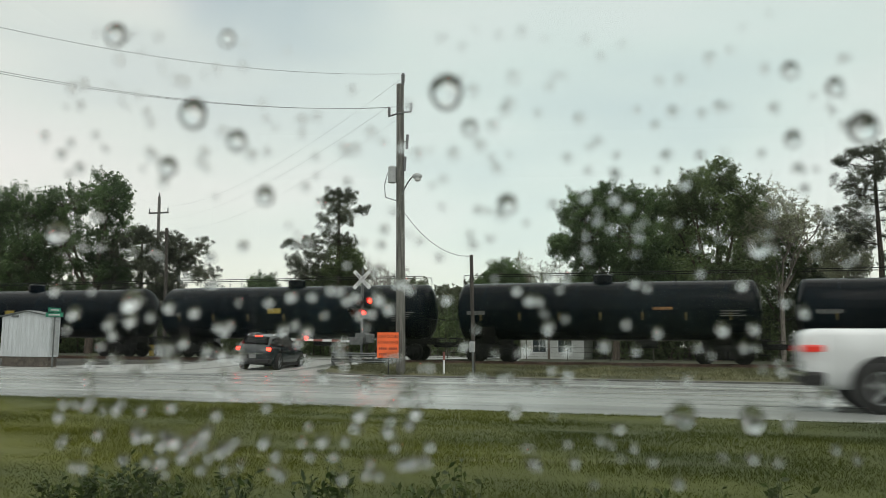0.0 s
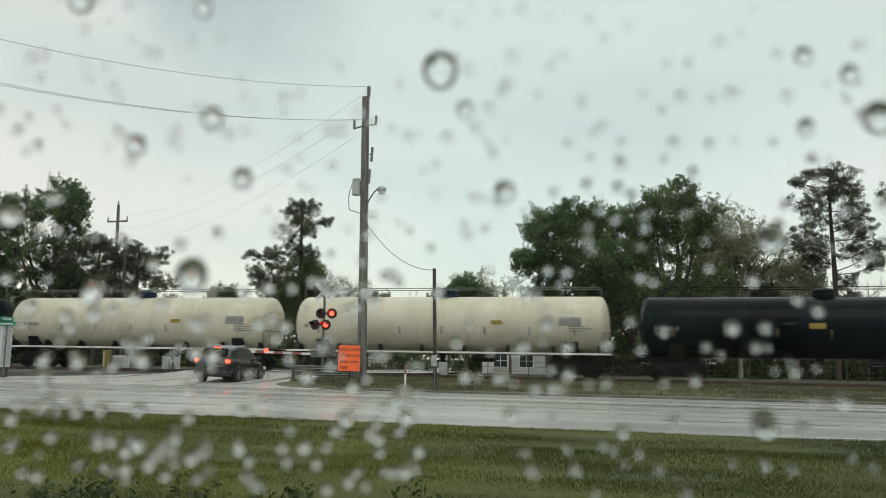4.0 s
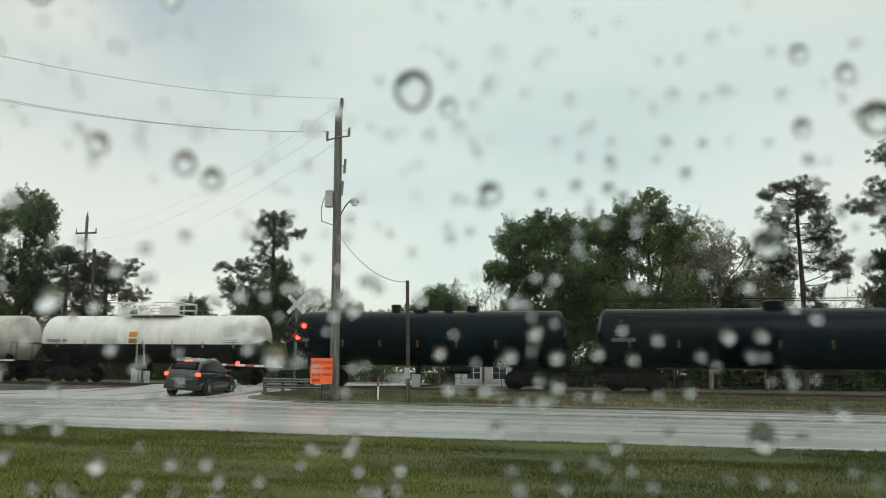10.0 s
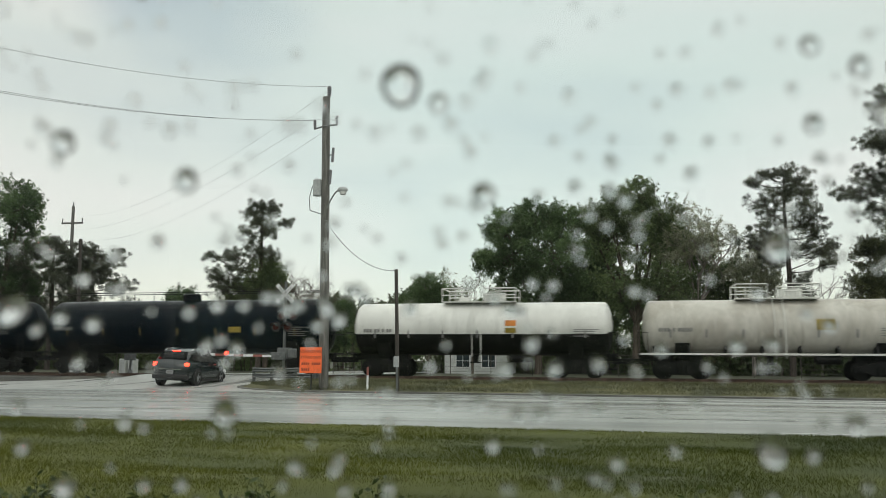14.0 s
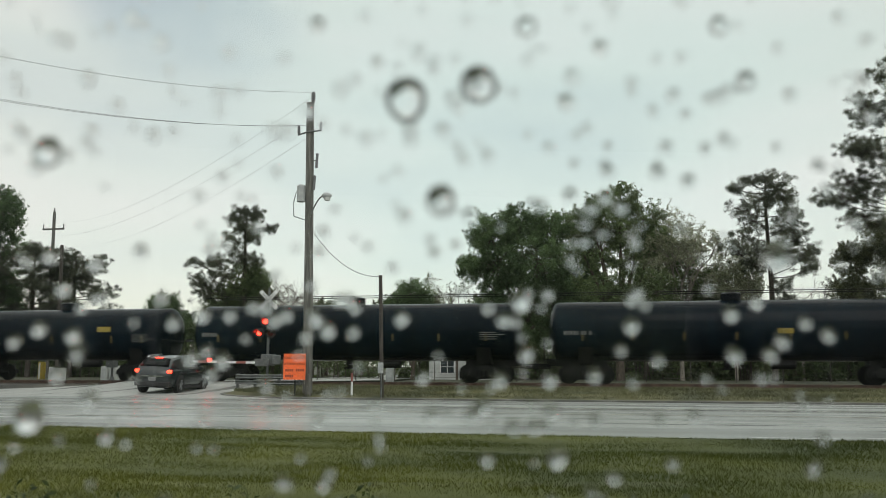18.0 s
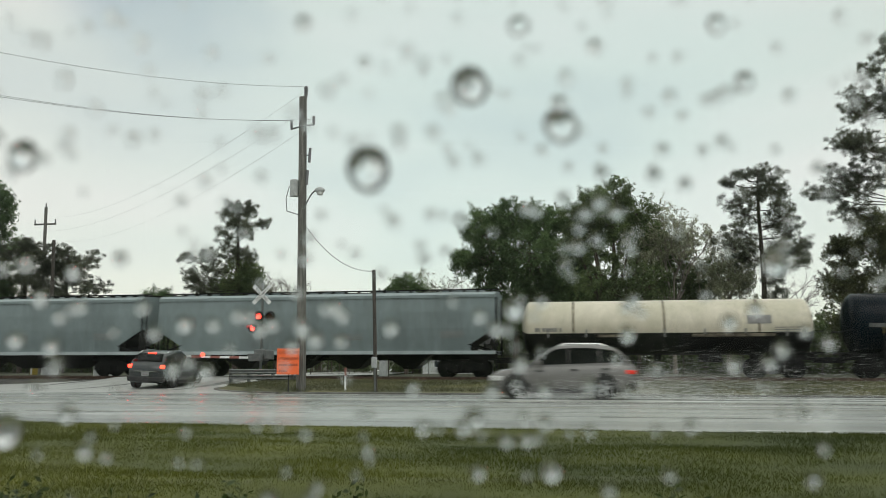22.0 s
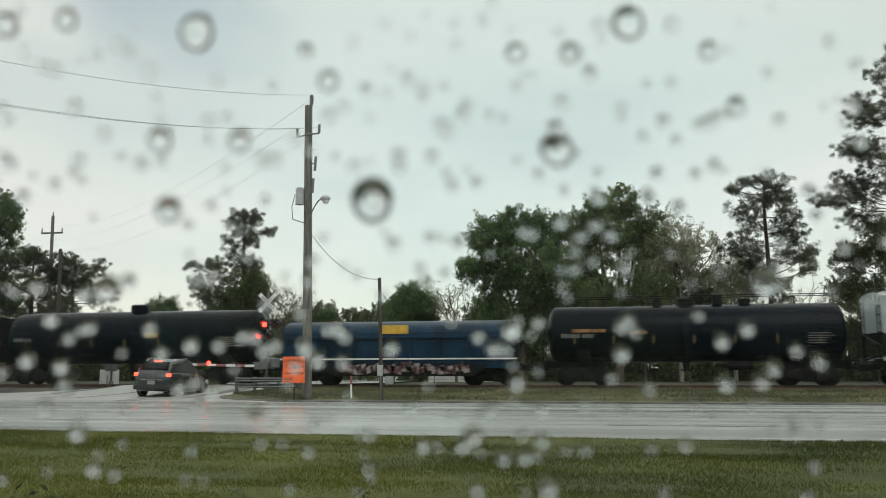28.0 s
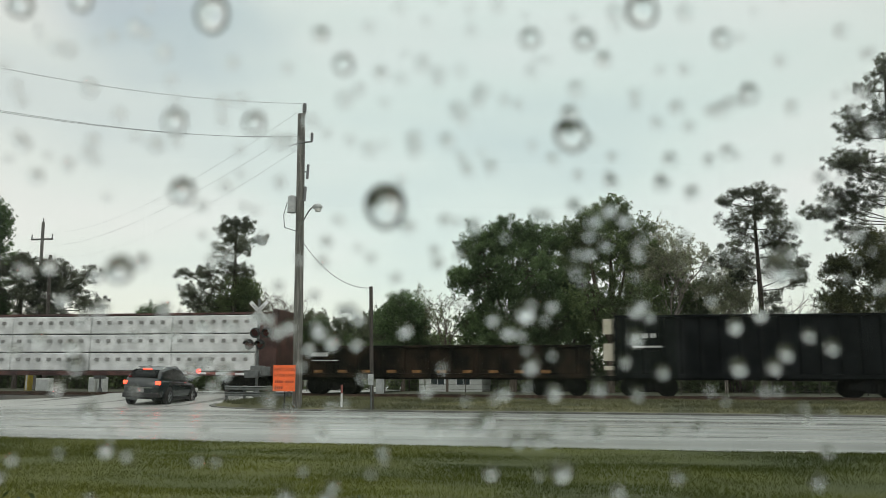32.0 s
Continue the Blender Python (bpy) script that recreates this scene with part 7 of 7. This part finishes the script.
VEHICLES.append((*silver, 26.4, 19 * 20.3 - 1.95, -20.3, 18.3, 20.3))
grey = vehicle("grey_suv", "warm grey compact SUV in spray", "car", 4.5, 1.84,
               [(-2.25, 1.04), (-1.8, 1.10), (0.6, 1.02), (1.0, 1.0), (1.95, 0.86), (2.25, 0.70)], (-2.15, -1.45, 0.15, 1.05), 1.66, gr_p, (-1.28, 1.36), 0.35,
               splits=(0.30, 0.60), lower=True, rails="chrome", tumble=0.74, grp=GRP)
VEHICLES.append((*grey, 26.9, 22 * 19.4 - 1.15, -19.4, 21.3, 23.4))
pick = vehicle("pickup_truck", "white pickup truck with a chrome rear bumper", "pickup truck", 5.75, 2.0,
               [(-2.87, 1.32), (0.0, 1.32), (0.2, 1.26), (1.4, 1.22), (2.6, 1.12), (2.87, 0.95)], (-0.35, -0.1, 1.05, 1.85), 1.9, wt_p, (-1.75, 1.9), 0.40,
               clear=0.36, splits=(0.5,), tumble=0.80, lower=True, grp=GRP, tail_z=0.95)
bm = B()
rod(bm, (-2.94, -0.95, 0.62), (-2.94, 0.95, 0.62), 0.06, seg=10)
part("chrome_step", bm, M["chrome"], pick[0])
VEHICLES.append((*pick, 15.4, 4.45, 19.8, 0.0, 0.7))
far_car = vehicle("parked_car", "pale silver car standing far beyond the level crossing", "car", 4.5, 1.8,
                  [(-2.25, 0.92), (-1.6, 0.97), (0.6, 0.92), (1.0, 0.90), (2.0, 0.76), (2.25, 0.60)], (-2.0, -1.0, 0.15, 1.25), 1.45, far_p, (-1.32, 1.38), 0.32, clear=0.19, splits=(0.25, 0.55))
far_car[0].matrix_basis = pose(-63.5, 80, ground_z(-63.5, 80), 0, 0, -62)


# spray thrown up behind the wheels, in small drops that travel with each vehicle
M["spray"] = mat("road_spray_drop", (0.93, 0.94, 0.94), 0.4, var=0.04, scale=3, fine=0.02, leaf=0.6)
SPRAY = []
for k, (thing, spin, lane, x0, v, t0, t1) in enumerate(VEHICLES[:5]):
    rg = np.random.default_rng(700 + k)
    n = (2500, 5000, 21000, 24000, 21000)[k]
    back = rg.exponential(2.6, n)
    x = 1.4 - back * 1.2
    y = np.where(rg.random(n) < 0.5, -0.75, 0.75) + rg.normal(0, 0.25 + 0.06 * back, n)
    z = 0.03 + np.abs(rg.normal(0, 1, n)) * (0.10 + 0.12 * np.minimum(back, 4))
    keep = (x < -2.3) | (np.abs(y) > 0.95) | (z < 0.2)
    x, y, z = x[keep], y[keep], z[keep]
    n = len(x)
    r = rg.uniform(0.003, 0.008, n)
    c = np.stack([x, y, z], 1)
    tet = np.array([(1, 1, 1), (-1, -1, 1), (-1, 1, -1), (1, -1, -1)])
    sv = (c[:, None, :] + tet[None] * r[:, None, None] * np.array((1.3, 1, 1))).reshape(-1, 3)
    sf = [(q * 4 + a, q * 4 + b, q * 4 + d) for q in range(n) for a, b, d in ((0, 1, 2), (0, 3, 1), (0, 2, 3), (1, 3, 2))]
    ob = tagged(raw("road_spray", sv.tolist(), sf, M["spray"]), "fine white water spray thrown up by a passing vehicle", "spray", kind="stuff")
    SPRAY.append((ob, lane, x0, v))


# ---- the wet window in front of the camera ----
GLASS = Matrix.Rotation(radians(12.4), 4, "Z") @ Matrix.Rotation(radians(90), 4, "X")
GLASS = Matrix.Translation((0, 0, 1.5)) @ GLASS
DIST = 0.168
bm = B()
box(bm, -0.45, 0.45, -0.30, 0.30, -DIST + 0.0005, -DIST + 0.0040)
pane = tagged(part("window_1", bm, M["window"]), "clear car side window pane wet with rain", "window", kind="structure")
pane.matrix_basis = GLASS
pane.visible_shadow = False
frame_bm = B()
for a in ((-0.60, -0.45, -1.37, 0.42), (0.45, 0.60, -1.37, 0.42), (-0.45, 0.45, 0.30, 0.42), (-0.45, 0.45, -1.37, -0.30)):
    box(frame_bm, a[0], a[1], a[2], a[3], -DIST + 0.0, -DIST + 0.05)
door_in = tagged(part("car_door_frame", frame_bm, M["lining"]), "dark lining of the car door round the window", "car interior", kind="structure")
door_in.matrix_basis = GLASS
# unseen cabin box; its back opening is added to brighten the drops' rims
lin = B()
for a in ((-0.66, -0.60, -1.37, 0.42, -DIST + 0.05, 1.3), (0.60, 0.66, -1.37, 0.42, -DIST + 0.05, 1.3), (-0.66, 0.66, 0.42, 0.47, -DIST, 1.3), (-0.66, -0.52, -1.37, 0.42, 1.3, 1.36), (0.52, 0.66, -1.37, 0.42, 1.3, 1.36), (-0.52, 0.52, -1.37, -0.22, 1.3, 1.36), (-0.52, 0.52, 0.34, 0.42, 1.3, 1.36), (-0.60, 0.60, -1.37, -1.2, -DIST + 0.05, 1.3)):
    box(lin, *a)
cabin_in = tagged(part("car_cabin", lin, M["lining"]), "unseen plain grey cabin box, open at the back to light the drops", "car interior", kind="structure")
cabin_in.matrix_basis = GLASS
DROPS_EARLY = [(-66.9, 55.3, 2.2), (-52.3, -18.2, 1.5), (-55.7, 30.3, 1.82), (-37.6, 24.8, 1.73), (5.4, 23, 1.73), (6.5, 45.5, 1.28), (-1.2, 36.6, 1.46), (0.4, 21.8, 1), (40.4, 48.2, 1.19), (53.8, 45.9, 1.55), (61, 42.8, 1.55), (53.7, 33.9, 1.46), (65.3, 35.6, 2.75), (25.5, 50.9, 0.73), (17.9, 37.9, 1.09), (27.8, 39.2, 0.73), (38.8, 38.4, 0.91), (43.2, 39.6, 0.64), (8, 53.9, 1), (3.9, 53.4, 0.73), (12, 52.6, 0.55), (19.2, 52.1, 0.82), (3.5, 29.2, 1), (-45.6, 54, 1.55), (-61.7, 51.7, 0.64), (-57.5, 47.9, 0.64), (-74.8, 45.1, 1.28), (-31.2, 35.8, 0.82), (-48.4, 29.8, 0.73), (-27.7, 23.5, 0.64), (-13.2, 33.2, 0.82), (-6, 22.4, 0.64), (-79.4, 36.1, 1.09)]
DROPS_EARLY_LOW = [(-75.7, 18.3, 2.19), (-75.6, 7.8, 1.09), (-61.3, 5.7, 2.19), (-64.4, -0.1, 0.91), (26.8, -2, 0.82), (21.5, -1.2, 1), (-2.1, -1.5, 0.91), (-7.9, -5.2, 0.73), (5.5, -6.6, 0.82), (12.7, -5.4, 0.73), (1.3, -6.6, 0.64), (-8, -9.5, 0.73), (-20, -15.8, 0.64), (10.2, -21.4, 0.73), (8.2, -18.2, 0.55), (22.4, -17.5, 0.73), (57.4, -9.3, 1.55), (45.5, -13.2, 2.19), (58.5, -17.7, 0.82), (49.3, -19.7, 0.82), (-70.2, -22.8, 0.82), (-61.4, -21.5, 0.73), (-67.8, -20.1, 0.55), (-55.6, -22.7, 0.64), (-40.6, -22.4, 0.55), (-31.7, -7.1, 0.64), (-15.1, 4.8, 1.09), (-31.6, 1.9, 0.82), (27.6, 17.4, 1), (28.8, 8.6, 0.73), (-28.6, 6.8, 0.82), (12.3, 10.2, 0.82)]
DROPS_MIDDLE = [(-55, 29.7, 2.1), (-17.5, 49.2, 1.09), (23.6, 46.1, 1.09), (31.3, 27.5, 1.24), (-33.5, 23.5, 0.86), (2.1, 38, 1.32), (11.5, 8.9, 1.48), (-49.1, 1.5, 1.32), (-54.9, -7, 2.25), (6.1, -5.4, 1.32), (4, 50.1, 0.86), (-9.1, 43.6, 0.86), (19.3, 41.4, 1.32), (18.6, 37.6, 1.32), (41, 32.4, 1.09)]
DROPS_LATE = [(-33.4, 51.8, 2.61), (29.3, 53.8, 2.53), (-60.6, 52.6, 1.9), (-52.1, 53.5, 1.66), (12.7, 49.1, 1.5), (20.7, 49.1, 1.58), (23.3, 46, 1.26), (-14.3, 44.6, 1.58), (-37.9, 35.7, 1.74), (-36.3, 25.7, 1.9), (-44.2, 14.6, 1.9), (-4.1, 33.5, 1.26), (-3.1, 44.7, 1.11), (-26.7, 35.7, 1.66), (-40, 45.9, 1.34), (-44.3, 49.5, 1.26), (-50.1, 40.4, 1.34), (-17.7, 49.1, 1.34), (-14.1, 39.3, 1.26), (-10.9, 50.4, 0.95), (-8.8, 43.2, 0.95), (-6.1, 42.6, 0.87), (2.4, 43.9, 0.79), (-0.9, 42.2, 0.79), (-8.4, 38.9, 0.71), (35.7, 53.5, 1.26), (25.2, 53.2, 1.26), (41, 49.6, 1.42), (58.9, 51, 1.11), (44.6, 41.2, 1.42)]
DROPS_LATE_LOW = [(40.3, 38.6, 1.26), (35.6, 36, 0.87), (27.9, 40.7, 0.95), (8.8, 39.6, 0.79), (61.6, 41.5, 1.26), (12.8, 32.8, 0.71), (6.9, 29.6, 1.03), (-4.8, 20.8, 1.11), (-30.2, 44.5, 1.03), (-52.2, 29.2, 0.95), (9.5, 56.7, 1.11), (-53.5, 15, 1.26), (-49.1, 1.3, 1.26), (-48.8, 7.8, 0.79), (-38, 9.1, 0.95), (-46.9, -4.8, 1.18), (-22.5, -6.2, 0.71), (-19.6, -6.2, 0.63), (-8.6, -7.6, 0.47), (-11.7, 4.6, 0.87), (-10.9, 0, 0.55), (47.8, 3.6, 1.11), (26.8, 5.6, 1.11), (40.8, 7.3, 1.03), (27.8, 10.2, 0.95), (20.4, 17.6, 1.11), (27.3, 18.4, 0.95), (14.6, 22.5, 0.95), (21.7, 22.3, 0.95), (16.2, -12.2, 1.5), (15, -1.2, 0.47), (-56.5, -10.7, 0.71)]
DROPS_STEADY = [(47.4, 15.6, 2.24), (41, 1.6, 1.16)]
SLIDE = [(5.5, -43.1, 34.9), (7, -42.7, 33.5), (8, -42.1, 32.0), (9, -41.6, 30.4), (9.5, -42.3, 28.7), (10, -42.0, 27.3), (10.5, -39.9, 23.4), (11, -38.8, 21.2), (11.5, -36.8, 15.6), (12, -35.2, 9.8), (12.5, -33.6, 4.3), (13, -32.6, 0.0), (13.5, -31.7, -3.7), (14, -30.7, -8.1), (14.5, -30.5, -10.5)]
# larger drops that run down the glass: radius, then time, across, up
TRAILS = [
    (3.3, [(0, -5.4, 43.2), (3.5, -5.4, 43.3), (6.2, -6.1, 43.7), (6.8, -6.8, 39.6), (14.7, -6.8, 39.3), (15.3, -4.8, 38.0), (18.2, -4.7, 37.9), (18.8, -8.4, 28.4), (22.4, -8.3, 28.2), (22.8, -7.8, 27.3), (28.3, -7.9, 27.2), (28.8, -8.0, 23.9)]),
    (3.0, [(0, 5.5, 230), (14.9, 5.5, 230), (15.3, 5.5, 48.0), (17.2, 5.5, 47.8), (17.6, 5.7, 40.3), (22.2, 5.7, 40.2), (22.5, 6.0, 20), (22.8, 6.0, -150)]),
    (2.7, [(0, 18.2, 230), (21.2, 18.2, 230), (21.5, 18.4, 34.6)]),
    (2.3, [(0, 0.3, 230), (15.0, 0.3, 230), (15.4, 0.3, 23.3), (18.3, 0.3, 23.2), (18.7, 8.1, 22.4), (21.4, 8.1, 22.4), (21.7, 8.1, -150)]),
    (2.9, [(0, -51.5, 40), (2, -50.8, 38), (3, -45.9, 23.5), (4.5, -45.0, 2), (6.0, -44.3, -15.4), (6.6, -44.0, -26.0), (7.0, -44.0, -150)]),
    (2.3, [(0, 34.3, -12.6), (1.1, 34.7, -12.6), (1.5, 35, -24), (1.9, 35, -150)]),
    (2.2, [(0, -29, 230), (9.2, -29, 230), (9.5, -28, 8), (10.6, -26.5, -6), (11.0, -25.8, -12.8), (12.0, -24.5, -18.1), (13.0, -24, -23.5), (13.6, -24, -150)]),
    (2.7, [(0, -30, 230), (15.1, -30, 230), (15.5, -29, 40), (16.5, -27, 27), (17.0, -26.2, 19.9), (17.4, -25.5, 0), (17.8, -25, -150)]),
]
CAPS = []
for k in range(25):
    rr = random.Random(60 + k % 10)
    bm = B()
    seg, rows = (32, 14) if k < 10 or k >= 20 else (18, 8)
    low = k % 10 >= 5 and k < 20
    hgt = (0.92 if low else 0.76 if k < 10 else 0.46) + 0.03 * (k % 5)
    skew = 0.36 if low else -0.06
    ph = [rr.uniform(0, 6.28) for _ in range(3)]
    out = lambda a: 1 + 0.04 * math.cos(2 * a + ph[0]) + 0.02 * math.cos(3 * a + ph[1])
    rings = []
    for j in range(1, rows + 1):
        rho = math.sin(j / rows * math.pi / 2)
        z = hgt * math.cos(j / rows * math.pi / 2)
        rings.append([bm.verts.new((rho * math.cos(2 * math.pi * q / seg) * out(2 * math.pi * q / seg), rho * math.sin(2 * math.pi * q / seg) * out(2 * math.pi * q / seg) + skew * z / hgt, -z)) for q in range(seg)])
    tip = bm.verts.new((0, skew, -hgt))
    for q in range(seg):
        bm.faces.new((tip, rings[0][q], rings[0][(q + 1) % seg]))
    for p, r_ in zip(rings, rings[1:]):
        for q in range(seg):
            bm.faces.new((p[q], r_[q], r_[(q + 1) % seg], p[(q + 1) % seg]))
    bm.faces.new(rings[-1])
    bmesh.ops.recalc_face_normals(bm, faces=bm.faces)
    me = bpy.data.meshes.new("rain_drop")
    bm.to_mesh(me)
    bm.free()
    for p in me.polygons:
        p.use_smooth = len(p.vertices) < 10
    me.materials.append(M["water"])
    CAPS.append(me)
MOVING_DROPS = []
drop_rng = random.Random(5)


def drop(u, v, r, early=None, late=None):
    o = tagged(new("rain_drop", drop_rng.choice(CAPS[5:10] if v < 14 else CAPS[:5] if r > 1.4 else CAPS[20:])), "round clear rain drop clinging to the window", "rain drop", group="rain drops on the window")
    r *= 0.95 if v < 14 else 1.0 if r > 1.4 else 0.86
    o.scale = (r / 1000, r / 1000 * drop_rng.uniform(0.96, 1.08), r / 1000)
    o.visible_shadow = False
    o.matrix_basis = GLASS @ Matrix.Translation((u / 1000, v / 1000, -DIST)) @ Matrix.Diagonal((*o.scale, 1))
    if early is not None or late is not None:
        MOVING_DROPS.append((o, u, v, early, late))
    return o


for u, v, r in DROPS_STEADY:
    drop(u, v, r)
for u, v, r in DROPS_EARLY + DROPS_EARLY_LOW:
    if r > 1.15:
        drop(u, v, r, None, 14.7 + drop_rng.random() * 1.3)
    else:
        drop(u, v, r)
for u, v, r in DROPS_MIDDLE:
    drop(u, v, r, 14.7 + drop_rng.random() * 1.3, 24.7 + drop_rng.random() * 1.2 if r > 1.6 else None)
for u, v, r in DROPS_LATE + DROPS_LATE_LOW:
    drop(u, v, r, 24.6 + drop_rng.random() * 1.3 if r > 1.5 else 14.7 + drop_rng.random() * 1.3, None)
def fine_drops(n, us, vs_, sizes, label):
    """Many small drops as one mesh."""
    vv, ff = [], []
    for _ in range(n):
        u, v = drop_rng.uniform(*us), drop_rng.uniform(*vs_)
        r = drop_rng.choice(sizes)
        me = drop_rng.choice(CAPS[10:15] if v > 14 else CAPS[15:20])
        k = len(vv)
        vv += [(u / 1000 + p.co.x * r / 1000, v / 1000 + p.co.y * r / 1000, -DIST + p.co.z * r / 1000) for p in me.vertices]
        ff += [tuple(k + q for q in p.vertices) for p in me.polygons]
    ob = tagged(raw("fine_rain_drops", vv, ff, M["water"]), label, "rain drops", kind="stuff")
    for p in ob.data.polygons:
        p.use_smooth = len(p.vertices) < 10
    ob.matrix_basis = GLASS
    ob.visible_shadow = False
    return ob


fine_drops(175, (-76, 66), (12, 56), (0.5, 0.65, 0.8, 1.0), "small clear rain drops high on the window")
fine_drops(150, (-74, 62), (-24, 12), (0.55, 0.7, 0.85, 1.0), "small clear rain drops low on the window")
early_drops = fine_drops(85, (-76, -10), (-24, 4), (0.7, 0.85, 1.0, 1.2), "small rain drops that soon run down the window")
trail_drops = [(drop(rows[0][1], 40.0, r / 1.08), rows) for r, rows in TRAILS]
slider = drop(SLIDE[0][1], SLIDE[0][2], 1.9)


# ---- all that moves ----
def motions():
    for car, mid in TRAIN:
        walk(car, [(t, pose(mid + 12.211 * t + 0.004 * (t - 16) ** 2, TRACK, RAIL)) for t in (0, 4, 8, 12, 16, 20, 24, 28, 32)])
    for thing, spin, lane, x0, v, t0, t1 in VEHICLES:
        turn = 0 if v > 0 else 180
        walk(thing, [(t, pose(x0 + v * t, lane, road_z(lane) + 0.012, 0, 0, turn)) for t in (0, 8, 16, 24, 32)])
        for wheel, wx, wy, R in spin:
            n = int((t1 - t0) * abs(v) / R / 1.35) + 1
            times = sorted({0.0, 32.0} | {t0 + (t1 - t0) * k / n for k in range(n + 1)})
            walk(wheel, [(t, pose(wx, wy, R) @ Matrix.Rotation(abs(v) / R * (min(max(t, t0), t1) - t0), 4, "Y")) for t in times])
    for ob, lane, x0, v in SPRAY:
        walk(ob, [(t, pose(x0 + v * t, lane, road_z(lane) + 0.012, 0, 0, 0 if v > 0 else 180)) for t in (0, 8, 16, 24, 32)])
    for o, u, v, early, late in MOVING_DROPS:
        at = lambda a, b: GLASS @ Matrix.Translation((a / 1000, b / 1000, -DIST))
        rows = [(0, at(u, v))]
        if early:
            rows = [(0, at(u - 30, v + 190)), (early, at(u - 30, v + 190)), (early + 0.15, at(u, v))]
        if late:
            rows += [(late, at(u, v)), (late + 0.5, at(u + 2, v - 25)), (late + 0.9, at(u + 1, v - 150))]
        rows.append((32, rows[-1][1]))
        walk(o, rows)
    rows = [(0, GLASS @ Matrix.Translation((SLIDE[0][1] / 1000, SLIDE[0][2] / 1000, -DIST)))]
    rows += [(t, GLASS @ Matrix.Translation((a / 1000, b / 1000, -DIST))) for t, a, b in SLIDE]
    rows += [(15.6, GLASS @ Matrix.Translation((SLIDE[-1][1] / 1000, (SLIDE[-1][2] - 40) / 1000, -DIST)))]
    rows.append((32, rows[-1][1]))
    walk(slider, rows)

    walk(early_drops, [(0, GLASS), (3.8, GLASS), (4.6, GLASS @ Matrix.Translation((0.004, -0.02, 0))), (5.3, GLASS @ Matrix.Translation((0.004, -0.2, 0))), (32, GLASS @ Matrix.Translation((0.004, -0.2, 0)))])
    for o, rows in trail_drops:
        rows = [(t, GLASS @ Matrix.Translation((a / 1000, b / 1000, -DIST))) for t, a, b in rows]
        walk(o, rows + [(32, rows[-1][1])])

    # crossing lamps: each lens turns an added dark disc outwards to stand for being out; l, r or neither lit
    lit = {0: "r", 1: "r", 2: "l", 2.5: "r", 3.5: "r", 5.5: "l", 6: "r", 7: "l", 8: "l", 8.5: "r", 9: "-", 10: "r", 11: "r", 12: "l", 13: "l", 14: "-", 14.5: "l", 15: "r", 15.6: "l",
           16.5: "-", 17: "l", 18: "l", 19: "-", 20: "r", 21: "r", 22: "l", 23: "l", 24: "l", 25: "r", 25.6: "l", 26.2: "r", 26.7: "l", 27: "-", 28: "l", 29: "l", 30: "r", 31: "r", 32: "-"}
    times = sorted(lit)
    full = []
    for a, b in zip(times, times[1:]):
        full.append((a, lit[a]))
        if b - a >= 1.0 and lit[a] == lit[b]:
            full.append(((a + b) / 2, {"l": "r", "r": "l", "-": "l"}[lit[a]]))
    full.append((32, lit[32]))
    for lens, side in LENSES:
        want = [(t, 0 if c == ("l" if side < 0 else "r") else 180) for t, c in full]
        rows = [(0, pose(0, 0, 0, 0, 0, want[0][1]))]
        for (ta, a), (tb, b) in zip(want, want[1:]):
            if a != b:
                mid = (ta + tb) / 2
                rows += [(mid - 0.07 + 0.0467 * q, pose(0, 0, 0, 0, 0, a + (b - a) * q / 3)) for q in range(4)]
        rows.append((32, pose(0, 0, 0, 0, 0, want[-1][1])))
        walk(lens, rows)


motions()
